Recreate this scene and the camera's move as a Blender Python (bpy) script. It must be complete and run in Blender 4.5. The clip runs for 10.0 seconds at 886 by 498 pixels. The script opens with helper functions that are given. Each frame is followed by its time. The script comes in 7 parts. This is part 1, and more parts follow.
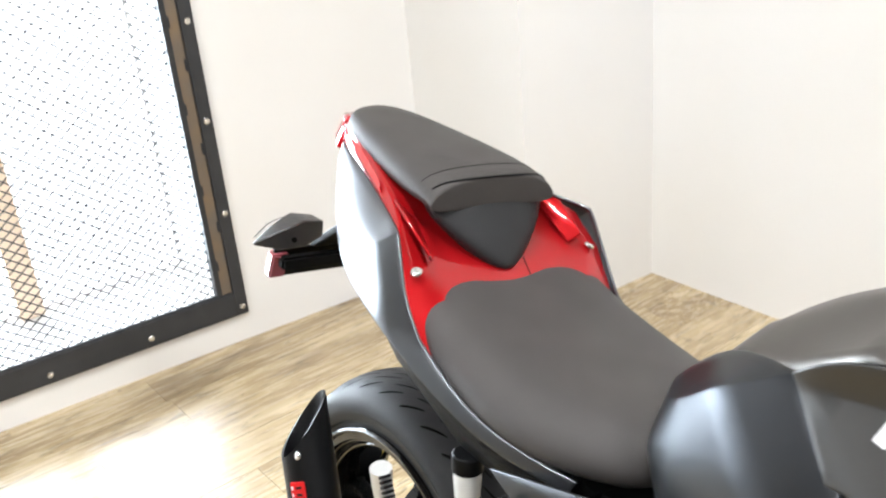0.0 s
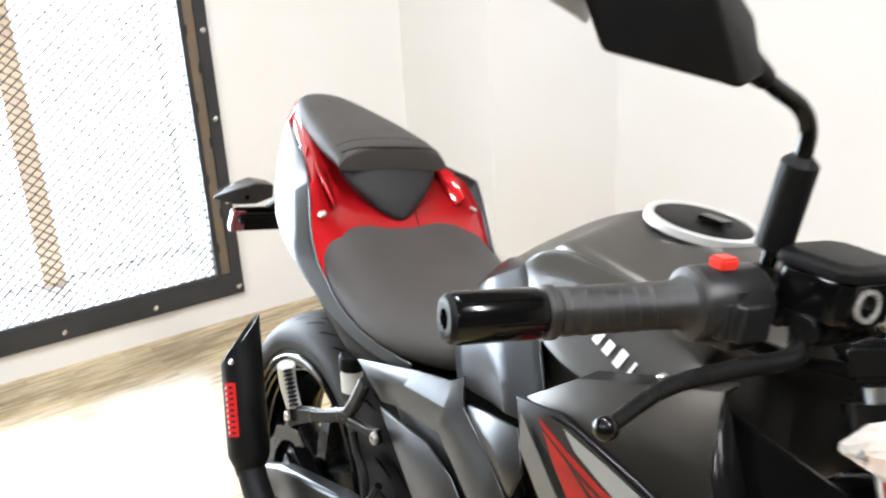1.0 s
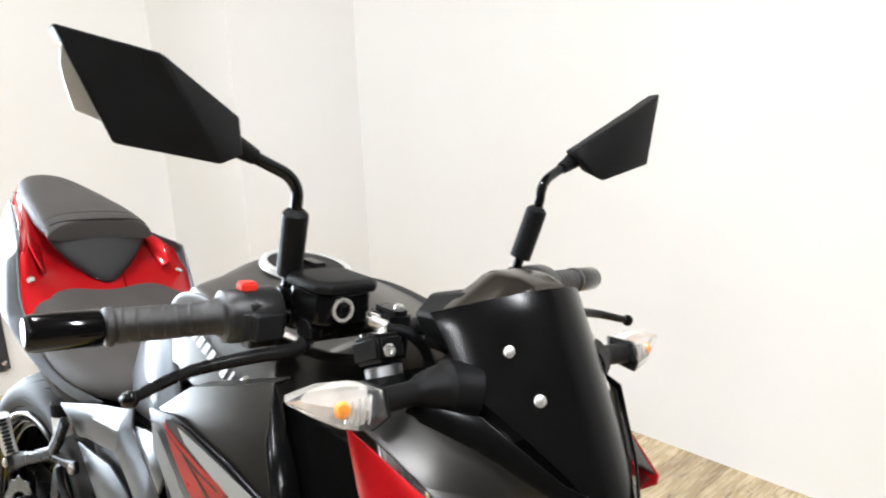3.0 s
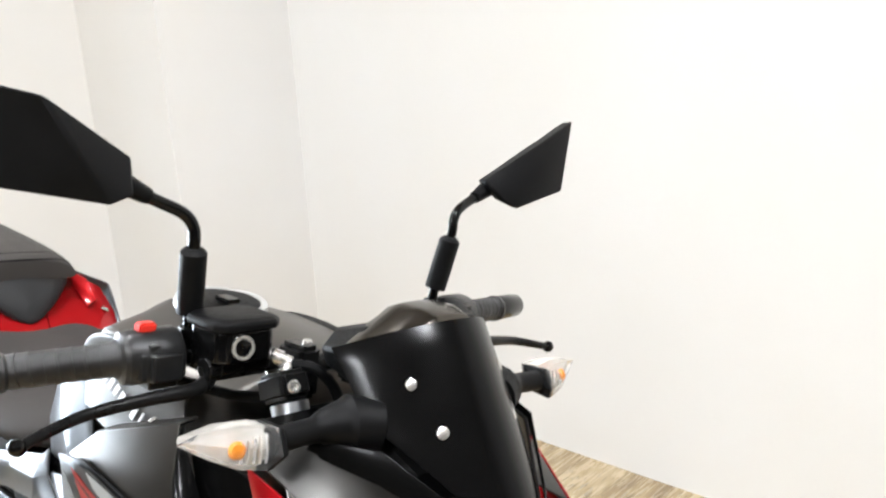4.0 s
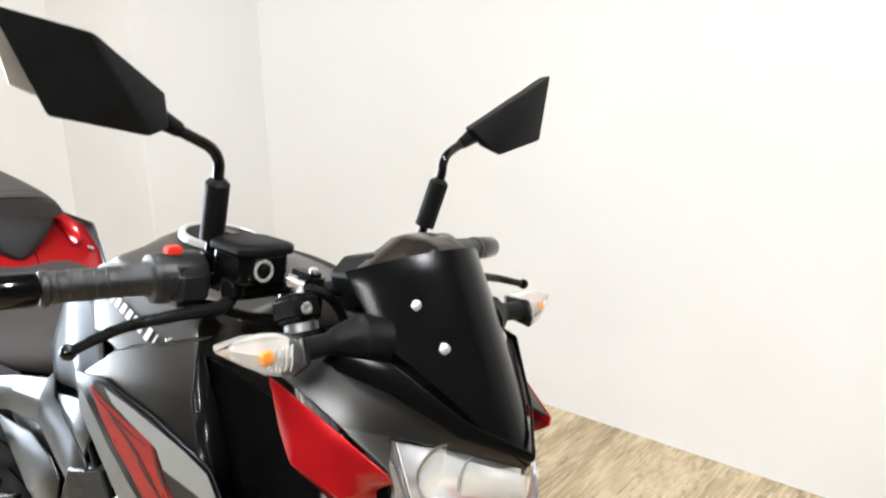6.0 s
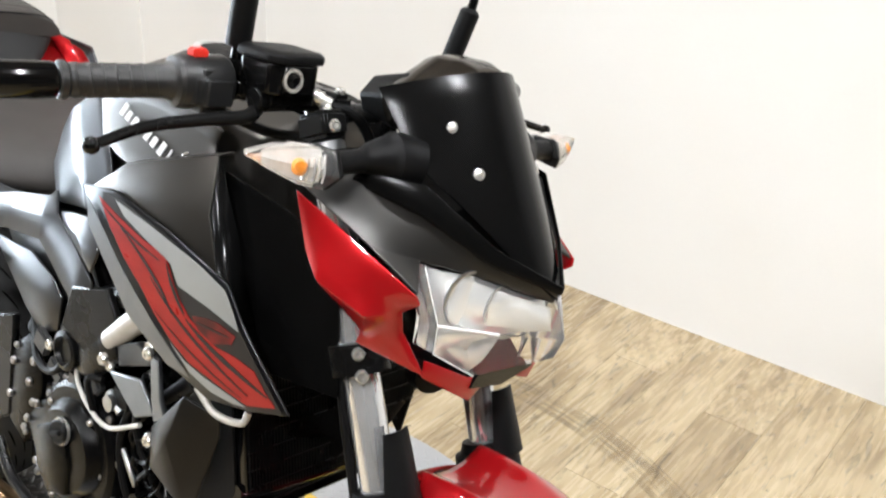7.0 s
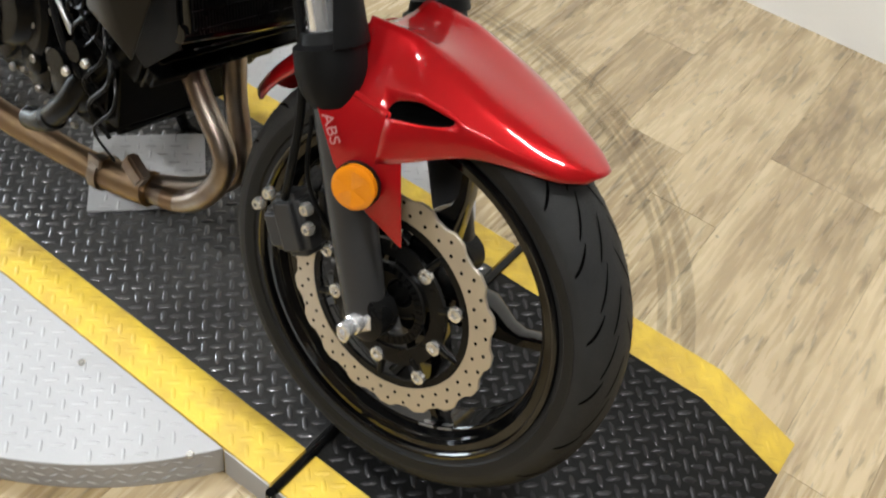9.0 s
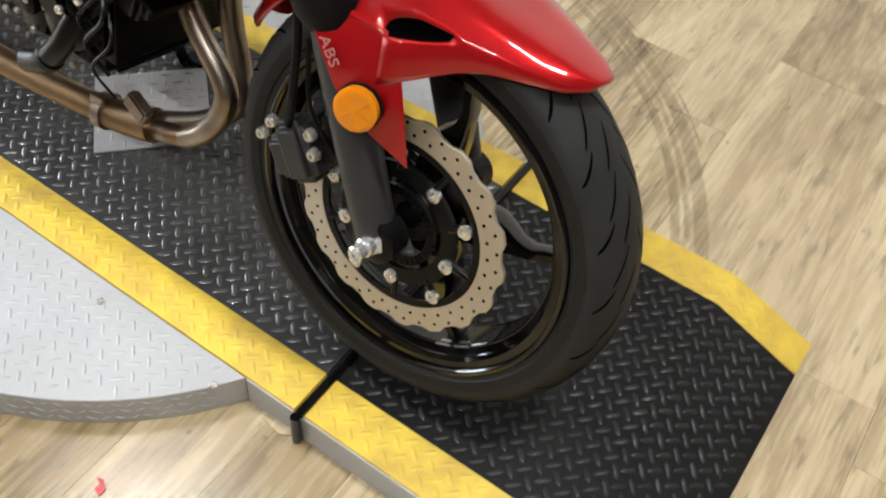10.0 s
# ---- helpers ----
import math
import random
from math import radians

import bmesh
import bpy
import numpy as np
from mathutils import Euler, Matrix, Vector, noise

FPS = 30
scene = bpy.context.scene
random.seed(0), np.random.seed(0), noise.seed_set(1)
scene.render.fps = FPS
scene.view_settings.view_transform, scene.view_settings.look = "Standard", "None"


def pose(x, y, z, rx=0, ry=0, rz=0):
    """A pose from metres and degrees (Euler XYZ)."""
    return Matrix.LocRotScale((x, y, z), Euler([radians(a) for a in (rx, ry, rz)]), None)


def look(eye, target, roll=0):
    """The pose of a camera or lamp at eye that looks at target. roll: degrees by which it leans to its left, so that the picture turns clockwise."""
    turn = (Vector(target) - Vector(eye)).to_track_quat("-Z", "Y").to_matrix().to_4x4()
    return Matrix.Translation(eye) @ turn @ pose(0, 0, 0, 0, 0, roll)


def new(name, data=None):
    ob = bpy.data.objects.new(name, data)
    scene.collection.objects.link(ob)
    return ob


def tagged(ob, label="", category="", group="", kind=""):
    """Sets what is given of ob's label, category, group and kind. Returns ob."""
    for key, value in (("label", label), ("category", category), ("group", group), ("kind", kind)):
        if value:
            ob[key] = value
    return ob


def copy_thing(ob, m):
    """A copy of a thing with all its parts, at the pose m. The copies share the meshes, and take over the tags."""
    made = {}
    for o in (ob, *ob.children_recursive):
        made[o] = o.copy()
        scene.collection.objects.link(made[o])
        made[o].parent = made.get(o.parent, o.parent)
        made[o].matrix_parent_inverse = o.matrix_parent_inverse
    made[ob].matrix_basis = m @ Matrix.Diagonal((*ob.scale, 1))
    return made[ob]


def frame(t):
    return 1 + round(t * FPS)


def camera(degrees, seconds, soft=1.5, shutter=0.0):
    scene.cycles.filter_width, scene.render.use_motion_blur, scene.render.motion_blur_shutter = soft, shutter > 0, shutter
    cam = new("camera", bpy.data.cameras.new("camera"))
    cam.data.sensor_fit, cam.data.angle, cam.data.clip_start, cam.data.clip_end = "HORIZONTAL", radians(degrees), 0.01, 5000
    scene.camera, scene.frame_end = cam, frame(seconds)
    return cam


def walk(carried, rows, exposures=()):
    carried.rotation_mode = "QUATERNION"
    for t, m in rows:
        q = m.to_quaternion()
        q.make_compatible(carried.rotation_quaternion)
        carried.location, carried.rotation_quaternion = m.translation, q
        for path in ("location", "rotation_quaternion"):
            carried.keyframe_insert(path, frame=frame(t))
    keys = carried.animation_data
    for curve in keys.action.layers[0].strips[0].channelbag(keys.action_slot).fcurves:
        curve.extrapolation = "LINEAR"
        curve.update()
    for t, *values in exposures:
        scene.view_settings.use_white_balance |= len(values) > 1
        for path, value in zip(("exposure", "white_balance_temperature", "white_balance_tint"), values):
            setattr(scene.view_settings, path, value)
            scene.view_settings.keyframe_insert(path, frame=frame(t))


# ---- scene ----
from mathutils.bvhtree import BVHTree

cam = camera(50.08, 10.0, soft=2.0, shutter=0.3)
PATH = [
    (0, look((-0.3444, -0.4756, 1.3873), (-1.4911, 0.2716, 0.7735), -5.33)),
    (0.1, look((-0.2970, -0.4636, 1.3795), (-1.4660, 0.2737, 0.7962), -5.08)),
    (0.2, look((-0.2549, -0.4504, 1.3771), (-1.4266, 0.2824, 0.7940), -4.34)),
    (0.3, look((-0.2141, -0.4407, 1.3747), (-1.3921, 0.2739, 0.7817), -4.16)),
    (0.4, look((-0.1751, -0.4340, 1.3715), (-1.3554, 0.2675, 0.7706), -3.65)),
    (0.5, look((-0.1434, -0.4308, 1.3743), (-1.3151, 0.2490, 0.7301), -3.68)),
    (0.7, look((-0.0694, -0.4290, 1.3649), (-1.2507, 0.2377, 0.7247), -3.59)),
    (0.9, look((0.0134, -0.4632, 1.3746), (-1.1848, 0.2173, 0.7822), -3.75)),
    (1, look((0.0504, -0.4911, 1.3913), (-1.1473, 0.2165, 0.8301), -3.06)),
    (1.2, look((0.1573, -0.5528, 1.4206), (-1.0231, 0.2105, 0.8975), -3.63)),
    (1.5, look((0.2713, -0.6048, 1.4571), (-0.8748, 0.2349, 0.9762), -0.88)),
    (1.7, look((0.3138, -0.6023, 1.4538), (-0.8352, 0.2536, 1.0097), -1.27)),
    (2, look((0.3439, -0.5708, 1.4739), (-0.7981, 0.3040, 1.0489), -1.99)),
    (2.2, look((0.3570, -0.5405, 1.4652), (-0.7796, 0.3331, 1.0238), -1.95)),
    (2.5, look((0.3746, -0.4993, 1.4523), (-0.7367, 0.3881, 0.9753), -2.51)),
    (2.7, look((0.3912, -0.4805, 1.4446), (-0.6974, 0.4374, 0.9731), -2.37)),
    (3.8, look((0.4478, -0.4175, 1.4446), (-0.5800, 0.5726, 0.9827), -2.92)),
    (4, look((0.4536, -0.4128, 1.4479), (-0.5739, 0.5913, 1.0167), -3.24)),
    (4.2, look((0.4572, -0.4086, 1.4515), (-0.5494, 0.6283, 1.0495), -3.35)),
    (4.5, look((0.4831, -0.3957, 1.4698), (-0.4935, 0.6781, 1.0912), -2.70)),
    (5, look((0.4905, -0.4141, 1.4792), (-0.4590, 0.6836, 1.1004), -2.53)),
    (5.5, look((0.4805, -0.4797, 1.4654), (-0.4712, 0.6019, 1.0478), -2.28)),
    (5.7, look((0.4881, -0.5041, 1.4639), (-0.4681, 0.5620, 1.0173), -2.11)),
    (6.8, look((0.4314, -0.5658, 1.3928), (-0.4531, 0.4719, 0.7676), 2.73)),
    (7, look((0.4257, -0.5617, 1.3807), (-0.4449, 0.4640, 0.7174), 3.03)),
    (7.2, look((0.4151, -0.5632, 1.3677), (-0.4307, 0.4567, 0.6646), 3.78)),
    (7.5, look((0.4108, -0.5671, 1.3411), (-0.3932, 0.4304, 0.5609), 4.74)),
    (7.7, look((0.4114, -0.5737, 1.3315), (-0.3606, 0.4108, 0.5041), 5.48)),
    (8, look((0.4119, -0.5845, 1.3140), (-0.2808, 0.3986, 0.4175), 7.27)),
    (8.2, look((0.4153, -0.5911, 1.2998), (-0.2354, 0.3761, 0.3558), 8.10)),
    (8.5, look((0.4308, -0.6001, 1.2969), (-0.1725, 0.3260, 0.2829), 8.66)),
    (8.7, look((0.4419, -0.6104, 1.2893), (-0.1404, 0.3040, 0.2527), 9.33)),
    (9, look((0.4601, -0.6211, 1.2754), (-0.0966, 0.2585, 0.1955), 10.20)),
    (9.2, look((0.4646, -0.6300, 1.2689), (-0.0858, 0.2401, 0.1780), 11.29)),
    (9.5, look((0.4742, -0.6420, 1.2672), (-0.0619, 0.2238, 0.1659), 12.64)),
    (9.7, look((0.4727, -0.6409, 1.2692), (-0.0533, 0.2164, 0.1565), 11.76)),
    (10, look((0.4713, -0.6224, 1.2687), (-0.0442, 0.1806, 0.1113), 6.72)),
]
walk(cam, PATH, exposures=[(0.0, 0.21, 6120, 10), (2.0, 0.18, 6120, 10), (4.0, 0.07, 6130, 10), (7.0, 0.06, 6180, 10), (7.5, 0.0, 6220, 10), (8.5, -0.23, 6340, 9), (9.0, -0.33, 6340, 8), (10.0, -0.37, 6340, 8)])

# ---- light ----
LEAN, STEER, DECK = radians(11.44), radians(1.99), 0.066
SKY, SUN = 0.12, 2.0
world = bpy.data.worlds.new("world")
scene.world = world
world.use_nodes = True
wn = world.node_tree.nodes
sky = wn.new("ShaderNodeTexSky")
sky.sky_type, sky.sun_disc = "NISHITA", False
sky.sun_elevation, sky.sun_rotation = radians(40), radians(270)
world.node_tree.links.new(sky.outputs[0], wn["Background"].inputs[0])
wn["Background"].inputs[1].default_value = SKY


def lamp(name, where, target, sx, sy, watts, colour, spread=180):
    data = bpy.data.lights.new(name, "AREA")
    data.shape, data.size, data.size_y, data.energy, data.color = "RECTANGLE", sx, sy, watts, colour
    data.spread = radians(spread)
    ob = new(name, data)
    ob.matrix_world = look(where, target)
    return ob



lamp("window_daylight", (-3.16, -0.55, 0.7), (0, -0.55, 0.7), 1.76, 1.03, 55, (0.86, 0.945, 1.0), 95)
TUBES = [(-1.2, 0.05, 66), (0.85, 0.3, 104), (-1.2, -1.9, 118), (0.85, -1.8, 108)]
for tx, ty, watts in TUBES:
    lamp("tube_light", (tx, ty, 2.84), (tx, ty + 0.001, 0), 0.6, 0.1, watts, (1.0, 0.99, 0.97))


# ---- materials ----
def mat(name, base, rough=0.5, metal=0.0, second=None, scale=40.0, amount=0.5, bump=0.0, bscale=400.0, coat=0.0,
        spread=0.08, spec=0.5, flake=0.0, stretch=None):
    m = bpy.data.materials.new(name)
    m.use_nodes = True
    t = m.node_tree
    n, l = t.nodes, t.links
    p = n["Principled BSDF"]
    p.inputs["Metallic"].default_value = metal
    p.inputs["Coat Weight"].default_value = coat
    p.inputs["Coat Roughness"].default_value = 0.04
    p.inputs["Specular IOR Level"].default_value = spec
    co = n.new("ShaderNodeTexCoord")
    src = co.outputs["Object"]
    if stretch:
        mp = n.new("ShaderNodeMapping")
        mp.inputs["Scale"].default_value = stretch
        l.new(src, mp.inputs[0])
        src = mp.outputs[0]
    big = n.new("ShaderNodeTexNoise")
    big.inputs["Scale"].default_value, big.inputs["Detail"].default_value = scale, 5
    fine = n.new("ShaderNodeTexNoise")
    fine.inputs["Scale"].default_value, fine.inputs["Detail"].default_value = bscale, 3
    l.new(src, big.inputs["Vector"])
    l.new(src, fine.inputs["Vector"])
    ramp = n.new("ShaderNodeMapRange")
    ramp.inputs[1].default_value, ramp.inputs[2].default_value = 0.5 - amount / 2, 0.5 + amount / 2
    l.new(big.outputs["Fac"], ramp.inputs[0])
    mix = n.new("ShaderNodeMix")
    mix.data_type = "RGBA"
    b = (*base, 1)
    s = (*(second or [c * 0.8 for c in base]), 1)
    mix.inputs["A"].default_value, mix.inputs["B"].default_value = b, s
    l.new(ramp.outputs[0], mix.inputs["Factor"])
    l.new(mix.outputs["Result"], p.inputs["Base Color"])
    rr = n.new("ShaderNodeMapRange")
    rr.inputs[3].default_value, rr.inputs[4].default_value = max(0.02, rough - spread), min(1, rough + spread)
    l.new(big.outputs["Fac"], rr.inputs[0])
    l.new(rr.outputs[0], p.inputs["Roughness"])
    if bump:
        bp = n.new("ShaderNodeBump")
        bp.inputs["Strength"].default_value, bp.inputs["Distance"].default_value = bump, 0.002
        l.new(fine.outputs["Fac"], bp.inputs["Height"])
        l.new(bp.outputs[0], p.inputs["Normal"])
    return m


RED = mat("candy_red_paint", (0.36, 0.006, 0.0085), 0.32, 0.35, (0.31, 0.0045, 0.0065), 8, coat=1.0, bscale=1500, bump=0.01, spec=0.05)
GREY = mat("satin_graphite_paint", (0.06, 0.063, 0.068), 0.3, 0.92, (0.049, 0.052, 0.057), 10, bump=0.03, bscale=2600, spread=0.03, spec=0.3)
TAILSILVER = mat("satin_silver_grey_paint", (0.115, 0.12, 0.128), 0.34, 0.9, (0.1, 0.105, 0.112), 10, bump=0.03, bscale=2600, spread=0.03, spec=0.3)
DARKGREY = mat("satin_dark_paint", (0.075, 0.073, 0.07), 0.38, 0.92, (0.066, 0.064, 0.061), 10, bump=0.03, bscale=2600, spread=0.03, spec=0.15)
COVERGREY = mat("satin_cover_paint", (0.051, 0.0525, 0.055), 0.30, 0.92, (0.044, 0.0453, 0.0478), 10, bump=0.03, bscale=2600, spread=0.03, spec=0.2)
LAMPSHELL = mat("dull_lamp_shell", (0.72, 0.69, 0.64), 0.24, 0.5, (0.52, 0.49, 0.45), 60, bump=0.2, bscale=160)
VISOR = mat("smoked_visor_plastic", (0.0025, 0.0025, 0.0025), 0.2, 0.0, (0.0035, 0.0035, 0.0035), 14, bscale=900, bump=0.01, spec=0.13)
BRONZE = mat("satin_bronze_grey_paint", (0.078, 0.076, 0.073), 0.34, 0.92, (0.07, 0.068, 0.065), 10, bump=0.03, bscale=2600, spread=0.03, spec=0.2)
SHROUDPAINT = mat("satin_dark_bronze_paint", (0.045, 0.041, 0.037), 0.36, 0.92, (0.040, 0.037, 0.033), 10, bump=0.03, bscale=2600, spread=0.03, spec=0.2)
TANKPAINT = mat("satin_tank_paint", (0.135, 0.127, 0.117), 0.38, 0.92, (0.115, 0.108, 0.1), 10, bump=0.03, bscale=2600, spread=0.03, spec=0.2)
GRIPRUBBER = mat("grip_rubber", (0.011, 0.0105, 0.01), 0.34, 0.0, (0.016, 0.0155, 0.015), 50, bump=0.35, bscale=900, spec=0.5)
SWITCHBLACK = mat("satin_switch_plastic", (0.008, 0.008, 0.0083), 0.3, 0.0, (0.014, 0.014, 0.014), 30, bump=0.15, bscale=1500, spec=0.35)
HOODPAINT = mat("glossy_bronze_hood_paint", (0.10, 0.088, 0.074), 0.2, 0.92, (0.085, 0.076, 0.065), 10, bump=0.02, bscale=2600, spread=0.03, spec=0.4)
PALEALLOY = mat("pale_satin_alloy", (0.60, 0.60, 0.585), 0.34, 0.45, (0.50, 0.50, 0.49), 30, bump=0.05, bscale=800)
SATINALLOY = mat("satin_alloy_casting", (0.25, 0.262, 0.285), 0.36, 0.9, (0.19, 0.2, 0.215), 20, bump=0.1, bscale=500)
LEGGREY = mat("satin_leg_paint", (0.05, 0.05, 0.051), 0.36, 0.4, (0.042, 0.042, 0.043), 20, bump=0.08, bscale=1500, spec=0.25)
SILVERGREY = mat("silver_grey_decal", (0.30, 0.31, 0.31), 0.4, 0.5, (0.26, 0.27, 0.27), 12, bump=0.02, bscale=2000)
PLASTIC = mat("textured_black_plastic", (0.004, 0.004, 0.0042), 0.44, 0.0, (0.006, 0.006, 0.0063), 30, bump=0.2, bscale=1600, spec=0.11)
GLOSS = mat("gloss_black_plastic", (0.002, 0.002, 0.0022), 0.09, 0.0, (0.003, 0.003, 0.003), 14, bscale=900, bump=0.01, spec=0.3)
BLACKMETAL = mat("black_painted_metal", (0.004, 0.004, 0.0043), 0.28, 0.0, (0.006, 0.006, 0.0057), 25, bump=0.08, bscale=700, spec=0.16)
ENGINE = mat("dark_engine_casting", (0.003, 0.003, 0.0032), 0.25, 0.0, (0.002, 0.002, 0.002), 18, bump=0.25, bscale=420, spec=0.12)
RUBBER = mat("tyre_rubber", (0.0165, 0.0165, 0.0168), 0.55, 0.0, (0.025, 0.0247, 0.0243), 22, bump=0.3, bscale=420, spec=0.16)
SIDEWALL = mat("dusty_rubber", (0.012, 0.0112, 0.0105), 0.5, 0.0, (0.014, 0.0134, 0.0125), 18, bump=0.25, bscale=300, spec=0.14)
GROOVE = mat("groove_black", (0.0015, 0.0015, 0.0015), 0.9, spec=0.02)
VINYL = mat("seat_vinyl", (0.049, 0.0445, 0.0415), 0.5, 0.0, (0.042, 0.038, 0.0357), 14, bump=0.35, bscale=900, spec=0.24)
VINYL2 = mat("seat_side_vinyl", (0.015, 0.015, 0.0155), 0.42, 0.0, (0.012, 0.012, 0.0125), 20, bump=0.6, bscale=1500, spec=0.3)
CHROME = mat("polished_fork_steel", (0.82, 0.82, 0.83), 0.09, 0.74, (0.8, 0.8, 0.81), 30, spread=0.02, spec=0.6)
STEEL = mat("bright_fastener_steel", (0.72, 0.70, 0.66), 0.26, 0.75, (0.6, 0.58, 0.54), 60)
DISC = mat("brake_disc_steel", (0.62, 0.56, 0.47), 0.42, 0.8, (0.55, 0.5, 0.42), 30, bump=0.1, bscale=900)
ALLOY = mat("brushed_alloy", (0.5, 0.51, 0.52), 0.35, 1.0, (0.4, 0.41, 0.42), 25, bump=0.1, bscale=600)
PIPE = mat("heat_tinted_steel", (0.34, 0.295, 0.25), 0.36, 1.0, (0.19, 0.135, 0.10), 15, amount=0.3, bump=0.08, bscale=260, spread=0.14)
PIPEHOT = mat("golden_tinted_steel", (0.25, 0.165, 0.085), 0.38, 1.0, (0.20, 0.13, 0.085), 15, amount=0.3, bump=0.08, bscale=260, spread=0.14)
PIPEBLUE = mat("blue_tinted_steel", (0.09, 0.14, 0.24), 0.3, 1.0, (0.2, 0.15, 0.12), 12)
WHITEPRINT = mat("white_print", (0.62, 0.62, 0.62), 0.4)
CASEBOLT = mat("dull_fastener_steel", (0.36, 0.35, 0.33), 0.34, 0.9, (0.26, 0.25, 0.24), 60)
REDPRINT = mat("red_print", (0.5, 0.012, 0.012), 0.35, coat=0.4)
REDFILM = mat("red_decal_film", (0.34, 0.013, 0.011), 0.3, 0.1, (0.21, 0.008, 0.008), 14, amount=0.5, coat=0.2, stretch=(1.6, 1, 4), spec=0.2)
DARKREDFILM = mat("dark_red_decal_film", (0.19, 0.008, 0.009), 0.3, 0.1, (0.05, 0.005, 0.005), 30, amount=0.3, coat=0.2, spec=0.2)
BLACKFILM = mat("black_decal_film", (0.012, 0.012, 0.0125), 0.35, spec=0.25)
ORANGE = mat("amber_reflector", (0.70, 0.235, 0.005), 0.2, 0.0, (0.60, 0.19, 0.004), 60, coat=0.8)
BULB = mat("amber_bulb", (0.66, 0.22, 0.02), 0.2)
REDLENS = mat("red_lens", (0.5, 0.01, 0.012), 0.12, coat=0.8)
PINKLENS = mat("pale_red_lens", (0.36, 0.10, 0.115), 0.15, coat=0.8)
REDBUTTON = mat("red_switch", (0.75, 0.035, 0.02), 0.4)
WHITEPOT = mat("white_reservoir", (0.72, 0.71, 0.67), 0.45)
FROST = mat("clear_moulded_edge", (0.86, 0.86, 0.85), 0.2, 0.0, (0.8, 0.8, 0.79), 60, spec=0.6)
RIMBLACK = mat("gloss_black_wheel_paint", (0.002, 0.002, 0.0022), 0.06, 0.0, (0.003, 0.003, 0.003), 14, bscale=900, bump=0.02, spec=0.5, coat=0.1, spread=0.03)
PALEPRINT = mat("pale_pink_print", (0.46, 0.17, 0.17), 0.4)
SHIELD = mat("satin_black_shield_paint", (0.026, 0.026, 0.0268), 0.3, 0.85, (0.021, 0.021, 0.0218), 20, bump=0.06, bscale=1500, spec=0.2, spread=0.04)
RAMPLUG = mat("ramp_lug_edge", (0.04, 0.04, 0.042), 0.36, 0.5, (0.014, 0.014, 0.0145), 7, spec=0.4)
RAMPBLACK = mat("worn_black_ramp_paint", (0.006, 0.006, 0.0062), 0.5, 0.0, (0.011, 0.0107, 0.0102), 5, amount=0.3, bump=0.25, bscale=250, spread=0.14, spec=0.15)
CREAM = mat("cream_hose", (0.5, 0.48, 0.44), 0.4, 0.2, (0.4, 0.38, 0.34), 40)
REFLECTOR = mat("lamp_reflector", (0.95, 0.95, 0.94), 0.12, 0.7, (0.9, 0.9, 0.89), 40, spread=0.04)
MIRROR = mat("mirror_glass", (0.85, 0.87, 0.88), 0.02, 1.0, spread=0.0)
YELLOW = mat("yellow_deck_paint", (0.71, 0.505, 0.06), 0.42, 0.0, (0.54, 0.36, 0.055), 24, amount=0.3, bump=0.15, bscale=300)
DECKBLACK = mat("worn_black_deck", (0.026, 0.026, 0.027), 0.42, 0.0, (0.051, 0.05, 0.049), 6, amount=0.4, bump=0.25, bscale=250, spread=0.1, spec=0.42)
LUGBLACK = mat("worn_lug_edge", (0.24, 0.24, 0.245), 0.3, 0.8, (0.07, 0.07, 0.073), 9, spec=0.4)
DECKALU = mat("aluminium_tread", (0.47, 0.47, 0.48), 0.55, 0.35, (0.39, 0.39, 0.395), 5, bump=0.15, bscale=180, spec=0.4)
FRAMEBLACK = mat("black_steel_strip", (0.035, 0.036, 0.038), 0.5, 0.2, (0.05, 0.05, 0.052), 12, bump=0.15, bscale=200, spec=0.3)
RUST = mat("rusty_channel_steel", (0.17, 0.145, 0.12), 0.6, 0.4, (0.23, 0.165, 0.1), 14, amount=0.4, bump=0.3, bscale=150)
WALL = mat("cream_white_wall_paint", (0.81, 0.805, 0.795), 0.62, 0.0, (0.765, 0.742, 0.70), 0.9, amount=0.45, bump=0.12, bscale=160)
FARWALL = mat("shop_wall_paint", (0.17, 0.152, 0.13), 0.7, 0.0, (0.14, 0.125, 0.108), 1.5, bump=0.12, bscale=160)
CEIL = mat("brown_grey_ceiling", (0.22, 0.19, 0.16), 0.8, 0.0, (0.18, 0.155, 0.13), 3)
HOLE = mat("dark_opening", (0.0015, 0.0015, 0.0015), 0.9, spec=0.0)


def glass(name, tint, rough=0.02):
    m = bpy.data.materials.new(name)
    m.use_nodes = True
    p = m.node_tree.nodes["Principled BSDF"]
    p.inputs["Base Color"].default_value = (*tint, 1)
    p.inputs["Roughness"].default_value = rough
    p.inputs["Transmission Weight"].default_value = 0.96
    p.inputs["IOR"].default_value = 1.3
    return m


CLEAR = glass("clear_lens", (0.97, 0.97, 0.96), 0.01)


def glow(name, colour, strength):
    m = bpy.data.materials.new(name)
    m.use_nodes = True
    p = m.node_tree.nodes["Principled BSDF"]
    p.inputs["Base Color"].default_value = (*colour, 1)
    p.inputs["Emission Color"].default_value = (*colour, 1)
    p.inputs["Emission Strength"].default_value = strength
    return m


TUBEGLOW = glow("lit_tube", (1.0, 0.97, 0.92), 16)
OUTSIDE = glow("bright_outdoors", (0.98, 0.99, 1.0), 1.75)


